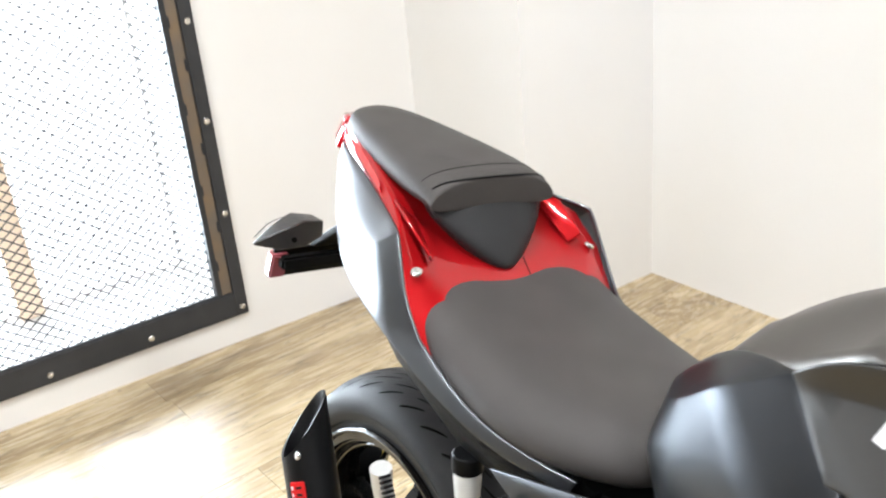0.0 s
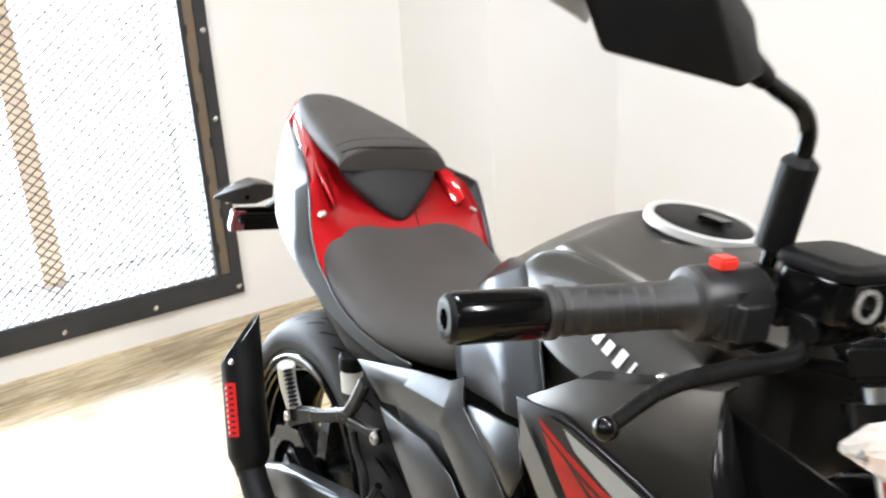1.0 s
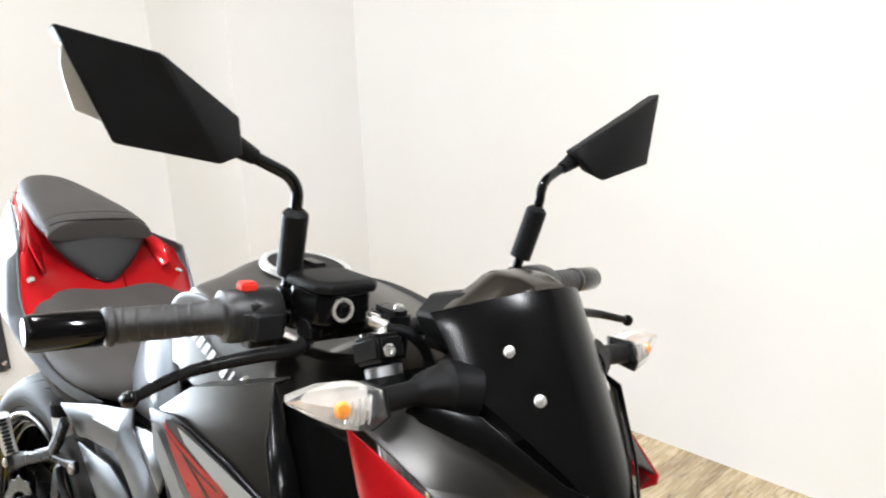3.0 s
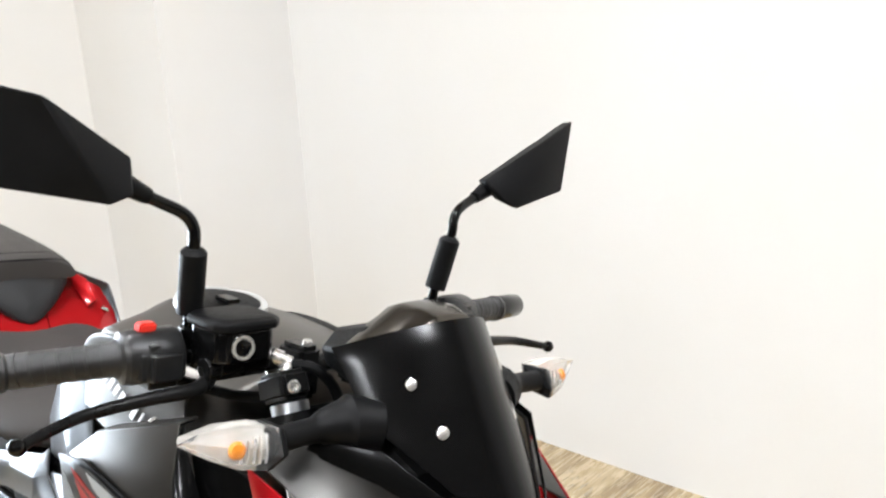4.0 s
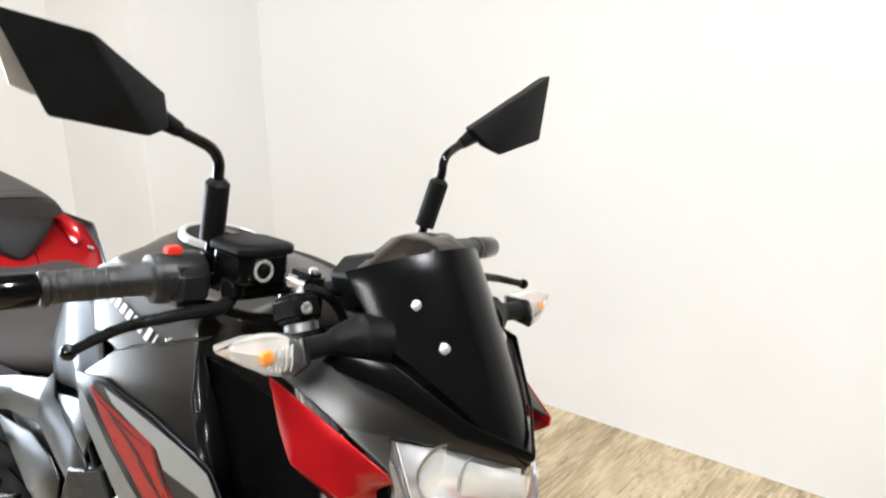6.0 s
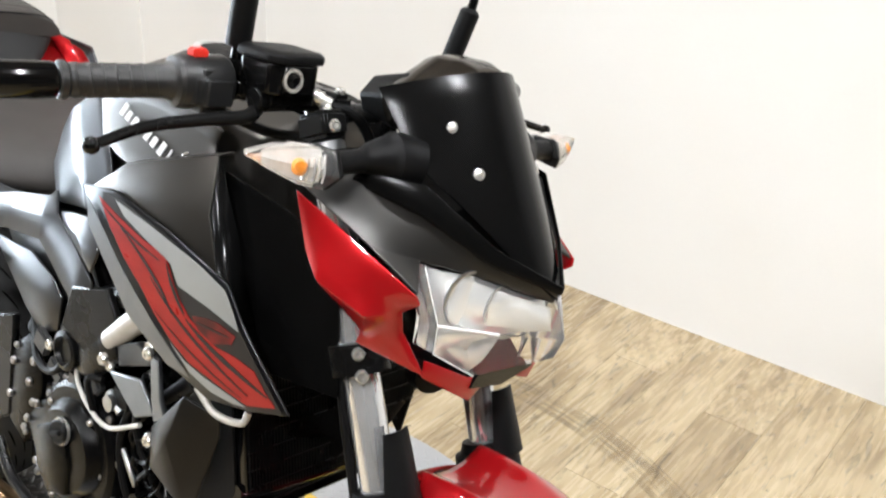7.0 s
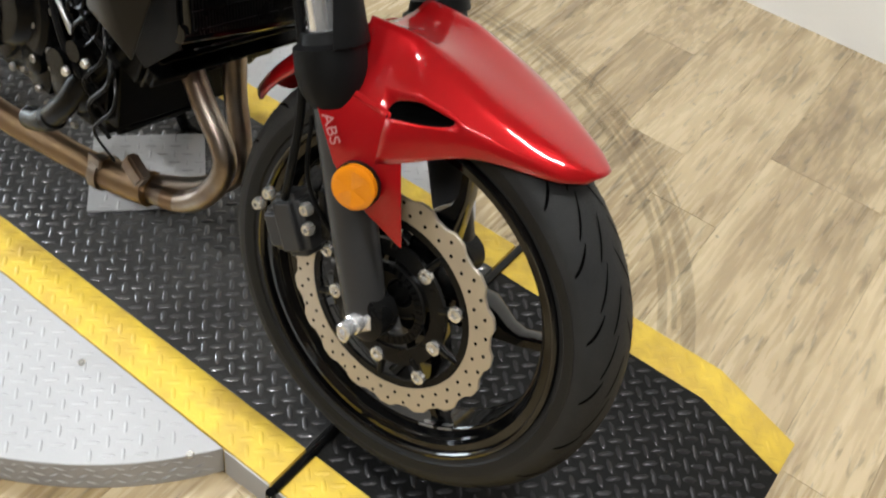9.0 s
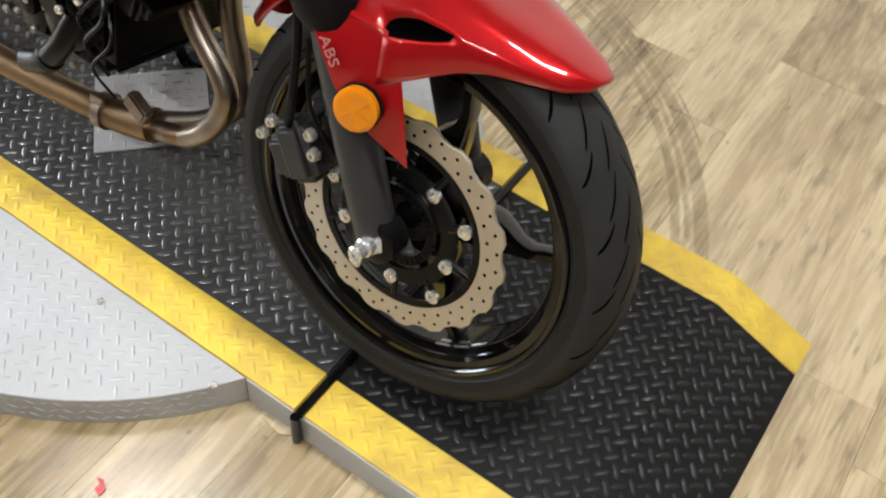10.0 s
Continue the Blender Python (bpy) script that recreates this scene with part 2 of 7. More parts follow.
def wood_material(name, tones):
    m = bpy.data.materials.new(name)
    m.use_nodes = True
    n, l = m.node_tree.nodes, m.node_tree.links
    p = n["Principled BSDF"]
    p.inputs["Specular IOR Level"].default_value = 0.75
    co, info = n.new("ShaderNodeTexCoord"), n.new("ShaderNodeObjectInfo")
    shift = n.new("ShaderNodeVectorMath")
    shift.operation = "MULTIPLY_ADD"
    shift.inputs[1].default_value = (1, 1, 1)
    comb = n.new("ShaderNodeCombineXYZ")
    mul = n.new("ShaderNodeMath")
    mul.operation, mul.inputs[1].default_value = "MULTIPLY", 37.0
    l.new(info.outputs["Random"], mul.inputs[0])
    for k in range(3):
        l.new(mul.outputs[0], comb.inputs[k])
    l.new(co.outputs["Object"], shift.inputs[0])
    l.new(comb.outputs[0], shift.inputs[2])
    mp = n.new("ShaderNodeMapping")
    mp.inputs["Scale"].default_value = (22, 3.3, 1)
    l.new(shift.outputs[0], mp.inputs[0])
    streak = n.new("ShaderNodeTexNoise")
    streak.inputs["Scale"].default_value, streak.inputs["Detail"].default_value, streak.inputs["Distortion"].default_value = 1.0, 10, 0.5
    streak.inputs["Roughness"].default_value = 0.68
    l.new(mp.outputs[0], streak.inputs["Vector"])
    mp3 = n.new("ShaderNodeMapping")
    mp3.inputs["Scale"].default_value = (10, 0.95, 1)
    l.new(shift.outputs[0], mp3.inputs[0])
    long = n.new("ShaderNodeTexNoise")
    long.inputs["Scale"].default_value, long.inputs["Detail"].default_value, long.inputs["Distortion"].default_value = 1.0, 5, 0.5
    l.new(mp3.outputs[0], long.inputs["Vector"])
    both = n.new("ShaderNodeMix")
    both.inputs["Factor"].default_value = 0.5
    l.new(streak.outputs["Fac"], both.inputs["A"])
    l.new(long.outputs["Fac"], both.inputs["B"])
    mp2 = n.new("ShaderNodeMapping")
    mp2.inputs["Scale"].default_value = (110, 7.5, 1)
    l.new(shift.outputs[0], mp2.inputs[0])
    grain = n.new("ShaderNodeTexNoise")
    grain.inputs["Scale"].default_value, grain.inputs["Detail"].default_value = 1.0, 4
    l.new(mp2.outputs[0], grain.inputs["Vector"])
    ramp = n.new("ShaderNodeValToRGB")
    e = ramp.color_ramp.elements
    e[0].position, e[0].color = 0.34, (*tones[0], 1)
    e[1].position, e[1].color = 0.67, (*tones[3], 1)
    mid = e.new(0.47)
    mid.color = (*tones[1], 1)
    mid = e.new(0.54)
    mid.color = (*tones[2], 1)
    add = n.new("ShaderNodeMath")
    add.operation = "MULTIPLY_ADD"
    add.inputs[1].default_value = 0.18
    l.new(grain.outputs["Fac"], add.inputs[0])
    sub = n.new("ShaderNodeMath")
    sub.operation, sub.inputs[1].default_value = "SUBTRACT", 0.09
    l.new(both.outputs["Result"], sub.inputs[0])
    tone = n.new("ShaderNodeMath")
    tone.operation = "MULTIPLY_ADD"
    tone.inputs[1].default_value = 0.065
    l.new(info.outputs["Random"], tone.inputs[0])
    sub2 = n.new("ShaderNodeMath")
    sub2.operation, sub2.inputs[1].default_value = "SUBTRACT", 0.0325
    l.new(sub.outputs[0], sub2.inputs[0])
    l.new(sub2.outputs[0], tone.inputs[2])
    l.new(tone.outputs[0], add.inputs[2])
    l.new(add.outputs[0], ramp.inputs[0])
    # small dark knots
    knot = n.new("ShaderNodeTexVoronoi")
    knot.inputs["Scale"].default_value = 13
    kr = n.new("ShaderNodeMapRange")
    kr.inputs[1].default_value, kr.inputs[2].default_value, kr.inputs[3].default_value, kr.inputs[4].default_value = 0.03, 0.075, 0.4, 1.0
    l.new(shift.outputs[0], knot.inputs["Vector"])
    l.new(knot.outputs["Distance"], kr.inputs[0])
    mx = n.new("ShaderNodeMix")
    mx.data_type, mx.blend_type = "RGBA", "MULTIPLY"
    mx.inputs["Factor"].default_value = 1.0
    l.new(ramp.outputs[0], mx.inputs["A"])
    l.new(kr.outputs[0], mx.inputs["B"])
    # short dark flecks along the grain
    mp4 = n.new("ShaderNodeMapping")
    mp4.inputs["Scale"].default_value = (62, 11, 1)
    l.new(shift.outputs[0], mp4.inputs[0])
    fleck = n.new("ShaderNodeTexNoise")
    fleck.inputs["Scale"].default_value, fleck.inputs["Detail"].default_value, fleck.inputs["Distortion"].default_value = 1.0, 3, 0.8
    l.new(mp4.outputs[0], fleck.inputs["Vector"])
    fr = n.new("ShaderNodeMapRange")
    fr.inputs[1].default_value, fr.inputs[2].default_value, fr.inputs[3].default_value, fr.inputs[4].default_value = 0.58, 0.68, 1.0, 0.56
    l.new(fleck.outputs["Fac"], fr.inputs[0])
    mx2 = n.new("ShaderNodeMix")
    mx2.data_type, mx2.blend_type = "RGBA", "MULTIPLY"
    mx2.inputs["Factor"].default_value = 1.0
    l.new(mx.outputs["Result"], mx2.inputs["A"])
    l.new(fr.outputs[0], mx2.inputs["B"])
    l.new(mx2.outputs["Result"], p.inputs["Base Color"])
    rr = n.new("ShaderNodeMapRange")
    rr.inputs[3].default_value, rr.inputs[4].default_value = 0.2, 0.34
    l.new(grain.outputs["Fac"], rr.inputs[0])
    l.new(rr.outputs[0], p.inputs["Roughness"])
    bp = n.new("ShaderNodeBump")
    bp.inputs["Strength"].default_value, bp.inputs["Distance"].default_value = 0.15, 0.001
    l.new(grain.outputs["Fac"], bp.inputs["Height"])
    l.new(bp.outputs[0], p.inputs["Normal"])
    return m


WOOD = wood_material("washed_oak_vinyl", ((0.215, 0.153, 0.087), (0.39, 0.297, 0.17), (0.50, 0.396, 0.238), (0.575, 0.47, 0.296)))
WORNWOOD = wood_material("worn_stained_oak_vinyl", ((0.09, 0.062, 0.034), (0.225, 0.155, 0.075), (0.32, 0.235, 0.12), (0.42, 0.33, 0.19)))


# ---- mesh helpers ----
def build(verts, faces):
    bm = bmesh.new()
    vs = [bm.verts.new(v) for v in verts]
    for f in faces:
        try:
            bm.faces.new([vs[i] for i in f])
        except ValueError:
            pass
    bmesh.ops.recalc_face_normals(bm, faces=bm.faces)
    return bm


def join(*bms):
    out = bmesh.new()
    for b in bms:
        tmp = bpy.data.meshes.new("tmp")
        b.to_mesh(tmp)
        out.from_mesh(tmp)
        bpy.data.meshes.remove(tmp)
        b.free()
    return out


def loft(rings, cap=True, closed=True):
    n = len(rings[0])
    verts = [p for r in rings for p in r]
    faces = []
    for i in range(len(rings) - 1):
        for j in range(n if closed else n - 1):
            k = (j + 1) % n
            faces.append((i * n + j, i * n + k, (i + 1) * n + k, (i + 1) * n + j))
    if cap and closed:
        faces += [tuple(range(n)), tuple(range((len(rings) - 1) * n, len(rings) * n))]
    return build(verts, faces)


def sym_loft(sections):
    """Sections (x, half profile of (y, z) from the top middle down)."""
    rings = []
    for x, half in sections:
        left = [(x, y, z) for y, z in half]
        right = [(x, -y, z) for y, z in reversed(half) if y > 1e-6]
        rings.append(left + right)
    return loft(rings)


def smooth_path(pts, steps=6):
    pts = [Vector(p) for p in pts]
    if len(pts) < 3:
        return pts
    out = []
    ext = [pts[0] * 2 - pts[1]] + pts + [pts[-1] * 2 - pts[-2]]
    for i in range(1, len(ext) - 2):
        a, b, c, d = ext[i - 1:i + 3]
        for k in range(steps):
            t = k / steps
            out.append(0.5 * ((2 * b) + (c - a) * t + (2 * a - 5 * b + 4 * c - d) * t * t + (3 * b - a - 3 * c + d) * t ** 3))
    out.append(pts[-1])
    return out


def tube(pts, radius, n=12, steps=6, curved=True):
    path = smooth_path(pts, steps) if curved else [Vector(p) for p in pts]
    m = len(path)
    rad = radius if callable(radius) else (lambda t: radius)
    d = (path[1] - path[0]).normalized()
    side = d.orthogonal().normalized()
    rings = []
    for i, p in enumerate(path):
        d = (path[min(i + 1, m - 1)] - path[max(i - 1, 0)]).normalized()
        side = (side - d * side.dot(d)).normalized()
        up = d.cross(side)
        r = rad(i / (m - 1))
        rings.append([p + r * (side * math.cos(a) + up * math.sin(a)) for a in (2 * math.pi * k / n for k in range(n))])
    return loft(rings)


def rod(a, b, ra, rb=None, n=16):
    rb = ra if rb is None else rb
    return tube([a, b], lambda t: ra + (rb - ra) * t, n, curved=False)


def lathe(profile, centre, axis=(0, 1, 0), n=48, closed=True):
    """Profile of (distance along the axis, radius), turned round the axis."""
    ax = Vector(axis).normalized()
    e1 = ax.orthogonal().normalized()
    e2 = ax.cross(e1)
    c = Vector(centre)
    rings = [[c + ax * h + r * (e1 * math.cos(a) + e2 * math.sin(a)) for a in (2 * math.pi * k / n for k in range(n))] for h, r in profile]
    if closed:
        rings.append(rings[0])
    bm = loft(rings, cap=not closed)
    bmesh.ops.remove_doubles(bm, verts=bm.verts, dist=1e-6)
    bmesh.ops.recalc_face_normals(bm, faces=bm.faces)
    return bm


def box(c, size, turn=None, bevel=0.0):
    bm = bmesh.new()
    bmesh.ops.create_cube(bm, size=1.0)
    bmesh.ops.scale(bm, vec=size, verts=bm.verts)
    if bevel:
        bmesh.ops.bevel(bm, geom=bm.edges[:], offset=bevel, segments=2, affect="EDGES")
    m = Matrix.Translation(c) @ (turn or Matrix.Identity(4))
    bmesh.ops.transform(bm, matrix=m, verts=bm.verts)
    return bm


def slab(outline, thick):
    """A flat or folded plate: an outline of points and its thickness along its mean normal."""
    pts = [Vector(p) for p in outline]
    nrm = Vector((0, 0, 0))
    for i in range(len(pts)):
        nrm += pts[i].cross(pts[(i + 1) % len(pts)])
    nrm.normalize()
    n = len(pts)
    verts = pts + [p + nrm * thick for p in pts]
    faces = [tuple(range(n)), tuple(range(n, 2 * n))] + [(i, (i + 1) % n, n + (i + 1) % n, n + i) for i in range(n)]
    return build(verts, faces)


def plate(outline, y0, y1, inset=0.004):
    """A raised casting: an outline in (x, z), its sides from y0 to y1 and a rounded edge."""
    mx, mz = sum(p[0] for p in outline) / len(outline), sum(p[1] for p in outline) / len(outline)
    way = 1 if y1 > y0 else -1

    def ring(y, cut):
        out = []
        for x, z in outline:
            d = math.hypot(x - mx, z - mz)
            k = (d - cut) / d
            out.append((mx + (x - mx) * k, y, mz + (z - mz) * k))
        return out
    return loft([ring(y0, 0), ring(y1 - way * inset, 0), ring(y1 - way * inset * 0.3, inset * 0.3), ring(y1, inset)])


def bolt(c, axis, r=0.006, h=0.004):
    ax = Vector(axis).normalized()
    c = Vector(c)
    return lathe([(0, r), (h * 0.6, r), (h, r * 0.75), (h, r * 0.4), (h * 0.5, r * 0.36), (h * 0.5, 0.0005), (0, 0.0005)], c, ax, 14)


def creased(bm, amount, above=18, rim=0.9):
    """Hold the folds of a panel that is rounded afterwards."""
    lay = bm.edges.layers.float.get("crease_edge") or bm.edges.layers.float.new("crease_edge")
    bm.normal_update()
    for e in bm.edges:
        if len(e.link_faces) == 2 and e.calc_face_angle(0) > radians(above):
            e[lay] = amount
        elif len(e.link_faces) == 1:
            e[lay] = rim
    return bm


def part(name, bm, material, parent, label="", bevel=0.0, sub=0, solid=0.0, angle=32, flat=False, fold=None, rim=0.9):
    if fold is not None:
        creased(bm, fold, rim=rim)
    me = bpy.data.meshes.new(name)
    bm.to_mesh(me)
    bm.free()
    me.materials.append(material)
    if not flat:
        me.polygons.foreach_set("use_smooth", [True] * len(me.polygons))
        if not sub:
            me.set_sharp_from_angle(angle=radians(angle))
    ob = new(name, me)
    ob.parent = parent
    if sub:
        md = ob.modifiers.new("round", "SUBSURF")
        md.levels = md.render_levels = sub
    if solid:
        md = ob.modifiers.new("shell", "SOLIDIFY")
        md.thickness, md.offset = solid, -1
    if bevel:
        md = ob.modifiers.new("edge", "BEVEL")
        md.width, md.segments, md.limit_method, md.angle_limit = bevel, 2, "ANGLE", radians(28)
        md.harden_normals = False
    if label:
        tagged(ob, label)
    return ob


def empty(name, m=None):
    ob = new(name)
    ob.empty_display_size = 0.1
    if m is not None:
        ob.matrix_world = m
    return ob


# ---- room ----
def wall(name, pts, height, label, thick=0.15, base=0.0, paint=None):
    """An upright wall along a plan line, thick away from the room (to the left of the line)."""
    bm = bmesh.new()
    a, b = Vector((*pts[0], 0)), Vector((*pts[1], 0))
    d = (b - a).normalized()
    nrm = Vector((-d.y, d.x, 0)) * thick
    foot = [a, b, b + nrm, a + nrm]
    vs = [bm.verts.new(p + Vector((0, 0, base))) for p in foot] + [bm.verts.new(p + Vector((0, 0, height))) for p in foot]
    for f in ((0, 1, 2, 3), (4, 5, 6, 7), (0, 1, 5, 4), (1, 2, 6, 5), (2, 3, 7, 6), (3, 0, 4, 7)):
        bm.faces.new([vs[i] for i in f])
    bmesh.ops.recalc_face_normals(bm, faces=bm.faces)
    ob = part(name, bm, paint or WALL, None, flat=True)
    return tagged(ob, label, "wall", kind="structure")


ROOM_H, SLOPE = 2.9, 0.0622
WX, PX, PY = -2.83, -2.285, 1.086          # window wall, pilaster front, pilaster edge
north = lambda x: 1.7286 + SLOPE * x
EAST, SOUTH = 5.4, -6.0
wall("wall_north", [(PX - 0.02, north(PX - 0.02)), (EAST + 0.3, north(EAST + 0.3))], ROOM_H, "plain white painted wall beside the turntable")
wall("wall_pilaster", [(PX, PY), (PX, north(PX) + 0.1)], ROOM_H, "cream-white boxed-out wall section", 0.6)
wall("wall_east", [(EAST, north(EAST)), (EAST, SOUTH)], ROOM_H, "plain buff painted wall", 0.15, paint=FARWALL)
wall("wall_south", [(WX - 0.3, SOUTH), (EAST, SOUTH)], ROOM_H, "plain buff painted wall", -0.15, paint=FARWALL)
# window wall with its opening
Y0, Y1, Z0, Z1 = -1.45, 0.345, 0.165, 1.225


def ring_wall():
    bm = bmesh.new()
    ya, yb, d = SOUTH, 1.3, 0.34
    rects = [(ya, Y0, 0, ROOM_H), (Y1, yb, 0, ROOM_H), (Y0, Y1, 0, Z0), (Y0, Y1, Z1, ROOM_H)]
    out = [box((WX - d / 2, (a + b) / 2, (lo + hi) / 2), (d, b - a, hi - lo)) for a, b, lo, hi in rects]
    return join(*out)


tagged(part("wall_west", ring_wall(), WALL, None, flat=True), "cream-white wall with a meshed window opening", "wall", kind="structure")
bm = build([(WX - 0.5, SOUTH - 0.3, ROOM_H), (EAST + 0.4, SOUTH - 0.3, ROOM_H), (EAST + 0.4, 2.4, ROOM_H), (WX - 0.5, 2.4, ROOM_H),
            (WX - 0.5, SOUTH - 0.3, ROOM_H + 0.1), (EAST + 0.4, SOUTH - 0.3, ROOM_H + 0.1), (EAST + 0.4, 2.4, ROOM_H + 0.1), (WX - 0.5, 2.4, ROOM_H + 0.1)],
           [(0, 1, 2, 3), (4, 5, 6, 7), (0, 1, 5, 4), (1, 2, 6, 5), (2, 3, 7, 6), (3, 0, 4, 7)])
tagged(part("ceiling", bm, CEIL, None, flat=True), "plain brown-grey ceiling", "ceiling", kind="structure")
floor = tagged(part("floor", box((1.2, -2.0, -0.055), (9.1, 8.8, 0.1)), FRAMEBLACK, None, flat=True), "washed oak vinyl plank floor with curved tyre marks", "floor", kind="structure")

# ceiling lights
fixture = None
for tx, ty, watts in TUBES:
    if fixture is None:
        fixture = empty("ceiling_light", pose(tx, ty, ROOM_H))
        part("housing", box((0, 0, -0.02), (0.66, 0.2, 0.036), bevel=0.006), CEIL, fixture)
        for dy in (-0.04, 0.04):
            part("tube", rod((-0.3, dy, -0.052), (0.3, dy, -0.052), 0.013), TUBEGLOW, fixture)
        tagged(fixture, "white ceiling fixture with two lit fluorescent tubes", "ceiling light", "ceiling lights")
    else:
        copy_thing(fixture, pose(tx, ty, ROOM_H))

# window: black strip frame, rusty channel, bolts, expanded mesh
window = empty("window_1", pose(WX, 0, 0))
tagged(window, "black steel framed window with rusty channel and expanded metal mesh", "window", kind="structure")
fo, fi = 0.072, 0.036


def strip(y0, y1, z0, z1, x0, x1, name, m, label="", bevel=0.002):
    part(name, box(((x0 + x1) / 2, (y0 + y1) / 2, (z0 + z1) / 2), (x1 - x0, y1 - y0, z1 - z0), bevel=bevel), m, window, label)


strip(Y1 + 0.036, Y1 + 0.073, Z0 - 0.072, Z1 + 0.05, 0.0, 0.016, "frame_bar", FRAMEBLACK)
strip(Y0 - 0.05, Y0, Z0 - 0.072, Z1 + 0.05, 0.0, 0.016, "frame_bar", FRAMEBLACK)
strip(Y0, Y1 + 0.036, Z0 - 0.072, Z0 + 0.004, 0.0, 0.016, "frame_bar", FRAMEBLACK)
strip(Y0, Y1 + 0.036, Z1 + 0.012, Z1 + 0.05, 0.0, 0.016, "frame_bar", FRAMEBLACK)
# the channel that grips the mesh
strip(Y1, Y1 + 0.036, Z0 + 0.004, Z1 + 0.012, -0.012, 0.006, "channel", RUST, "rust-streaked bare steel channel")
strip(Y1 - 0.012, Y1 + 0.004, Z0 + 0.004, Z1 + 0.012, -0.02, 0.012, "channel_lip", FRAMEBLACK)
strip(Y0, Y1, Z1 - 0.01, Z1 + 0.012, -0.02, 0.008, "channel_lip", FRAMEBLACK)
for k in range(9):
    z = Z0 + 0.1 + k * 0.118
    part("weld_bead", box((0.008, Y1 + 0.004 + (k % 2) * 0.03, z), (0.008, 0.012, 0.035), bevel=0.003), FRAMEBLACK, window)
for z in (0.12, 0.42, 0.694, 0.968, 1.252):
    part("bolt", bolt((0.016, Y1 + 0.055, z), (1, 0, 0), 0.0085, 0.005), STEEL, window, "bright dome-head bolt")
for k in range(1, 6):
    y = 0.4 - 0.282 * k
    part("bolt", bolt((0.016, y, 0.12), (1, 0, 0), 0.0085, 0.005), STEEL, window, "bright dome-head bolt")
    part("bolt", bolt((0.016, y, 1.255), (1, 0, 0), 0.0085, 0.005), STEEL, window, "bright dome-head bolt")


def expanded_mesh():
    cw, ch, r = 0.036, 0.0145, 0.0020
    verts, faces = [], []
    rows = int((Z1 - Z0) / ch)
    cols = int((Y1 - Y0) / cw) + 1
    for i in range(rows):
        z = Z0 + 0.006 + i * ch
        for j in range(cols * 2):
            ya = Y1 - j * cw / 2
            yb = ya - cw / 2
            if yb < Y0:
                break
            up = (j + i) % 2
            za, zb = (z, z + ch) if up else (z + ch, z)
            xa, xb = (-0.004, 0.0) if up else (0.0, -0.004)
            k = len(verts)
            verts += [(xa - r, ya, za - r), (xa + r, ya, za - r), (xa, ya, za + r), (xb - r, yb, zb - r), (xb + r, yb, zb - r), (xb, yb, zb + r)]
            faces += [(k, k + 1, k + 4, k + 3), (k + 1, k + 2, k + 5, k + 4), (k + 2, k, k + 3, k + 5)]
    me = bpy.data.meshes.new("expanded_mesh")
    me.from_pydata(verts, [], faces)
    me.materials.append(FRAMEBLACK)
    ob = new("expanded_mesh", me)
    ob.parent = window
    return tagged(ob, "thin black expanded metal mesh", kind="stuff")


expanded_mesh()
part("sill_fold", tube([(0.004, Y0, Z0 + 0.004), (0.004, Y1, Z0 + 0.004)], 0.007, 8, curved=False), FRAMEBLACK, window)
back = part("backdrop", build([(-4.4, -4.5, -1.0), (-4.4, 2.5, -1.0), (-4.4, 2.5, 3.5), (-4.4, -4.5, 3.5)], [(0, 1, 2, 3)]), OUTSIDE, None, flat=True)
tagged(back, "overexposed bright daylight outside the window", "backdrop", kind="structure")
TIMBER = mat("orange_timber", (0.9, 0.74, 0.58), 0.6, 0.0, (0.85, 0.66, 0.48), 9, bump=0.1, bscale=60, stretch=(1, 1, 0.15))
post = part("timber_post", box((-3.125, -0.125, 0.693), (0.05, 0.07, 1.052), bevel=0.004), TIMBER, None)
tagged(post, "orange timber post standing in the window opening", "post")

# ---- turntable ----
C = Vector((-0.66, 0.12, 0))
TURN = math.atan(0.055)
deck = empty("turntable", Matrix.Translation(C) @ Matrix.Rotation(TURN, 4, "Z"))
tagged(deck, "round aluminium tread-plate turntable with black lane and yellow edges", "turntable")
HW, BAND, RR = 0.315, 0.074, 0.60


def disc_half(side):
    """One aluminium segment outside the lane, with its rounded skirt."""
    a0 = math.asin((HW + 0.001) / RR)
    pts = [(RR * math.cos(a), side * RR * math.sin(a)) for a in (a0 + (math.pi - 2 * a0) * k / 40 for k in range(41))]
    n = len(pts)
    verts = [(x, y, 0) for x, y in pts] + [(x, y, DECK - 0.002) for x, y in pts]
    faces = [tuple(range(n)), tuple(range(n, 2 * n))] + [(i, (i + 1) % n, n + (i + 1) % n, n + i) for i in range(n)]
    return build(verts, faces)


for side in (-1, 1):
    part("plate_segment", disc_half(side), DECKALU, deck, "bright aluminium tread plate segment", bevel=0.002)


def lane_piece(x0, x1, y0, y1, z0=0.0, z1=DECK):
    return box(((x0 + x1) / 2, (y0 + y1) / 2, (z0 + z1) / 2), (x1 - x0, y1 - y0, z1 - z0))


IN = HW - BAND
part("lane_plate", lane_piece(-RR, RR, -IN, IN), DECKBLACK, deck, "worn black tread plate lane", bevel=0.001)
for side in (-1, 1):
    part("edge_band", lane_piece(-RR, RR, min(side * IN, side * HW), max(side * IN, side * HW)), YELLOW, deck, "yellow painted edge band", bevel=0.001)
for side in (-1, 1):
    for u in (-1, 1):
        x0, x1 = sorted((u * 0.513, u * (RR - 0.001)))
        part("side_strip", lane_piece(x0, x1, min(side * (HW + 0.0005), side * (HW + 0.003)), max(side * (HW + 0.0005), side * (HW + 0.003)), 0.0, DECK - 0.004),
             DECKALU, deck, "bare aluminium strip under the yellow band")
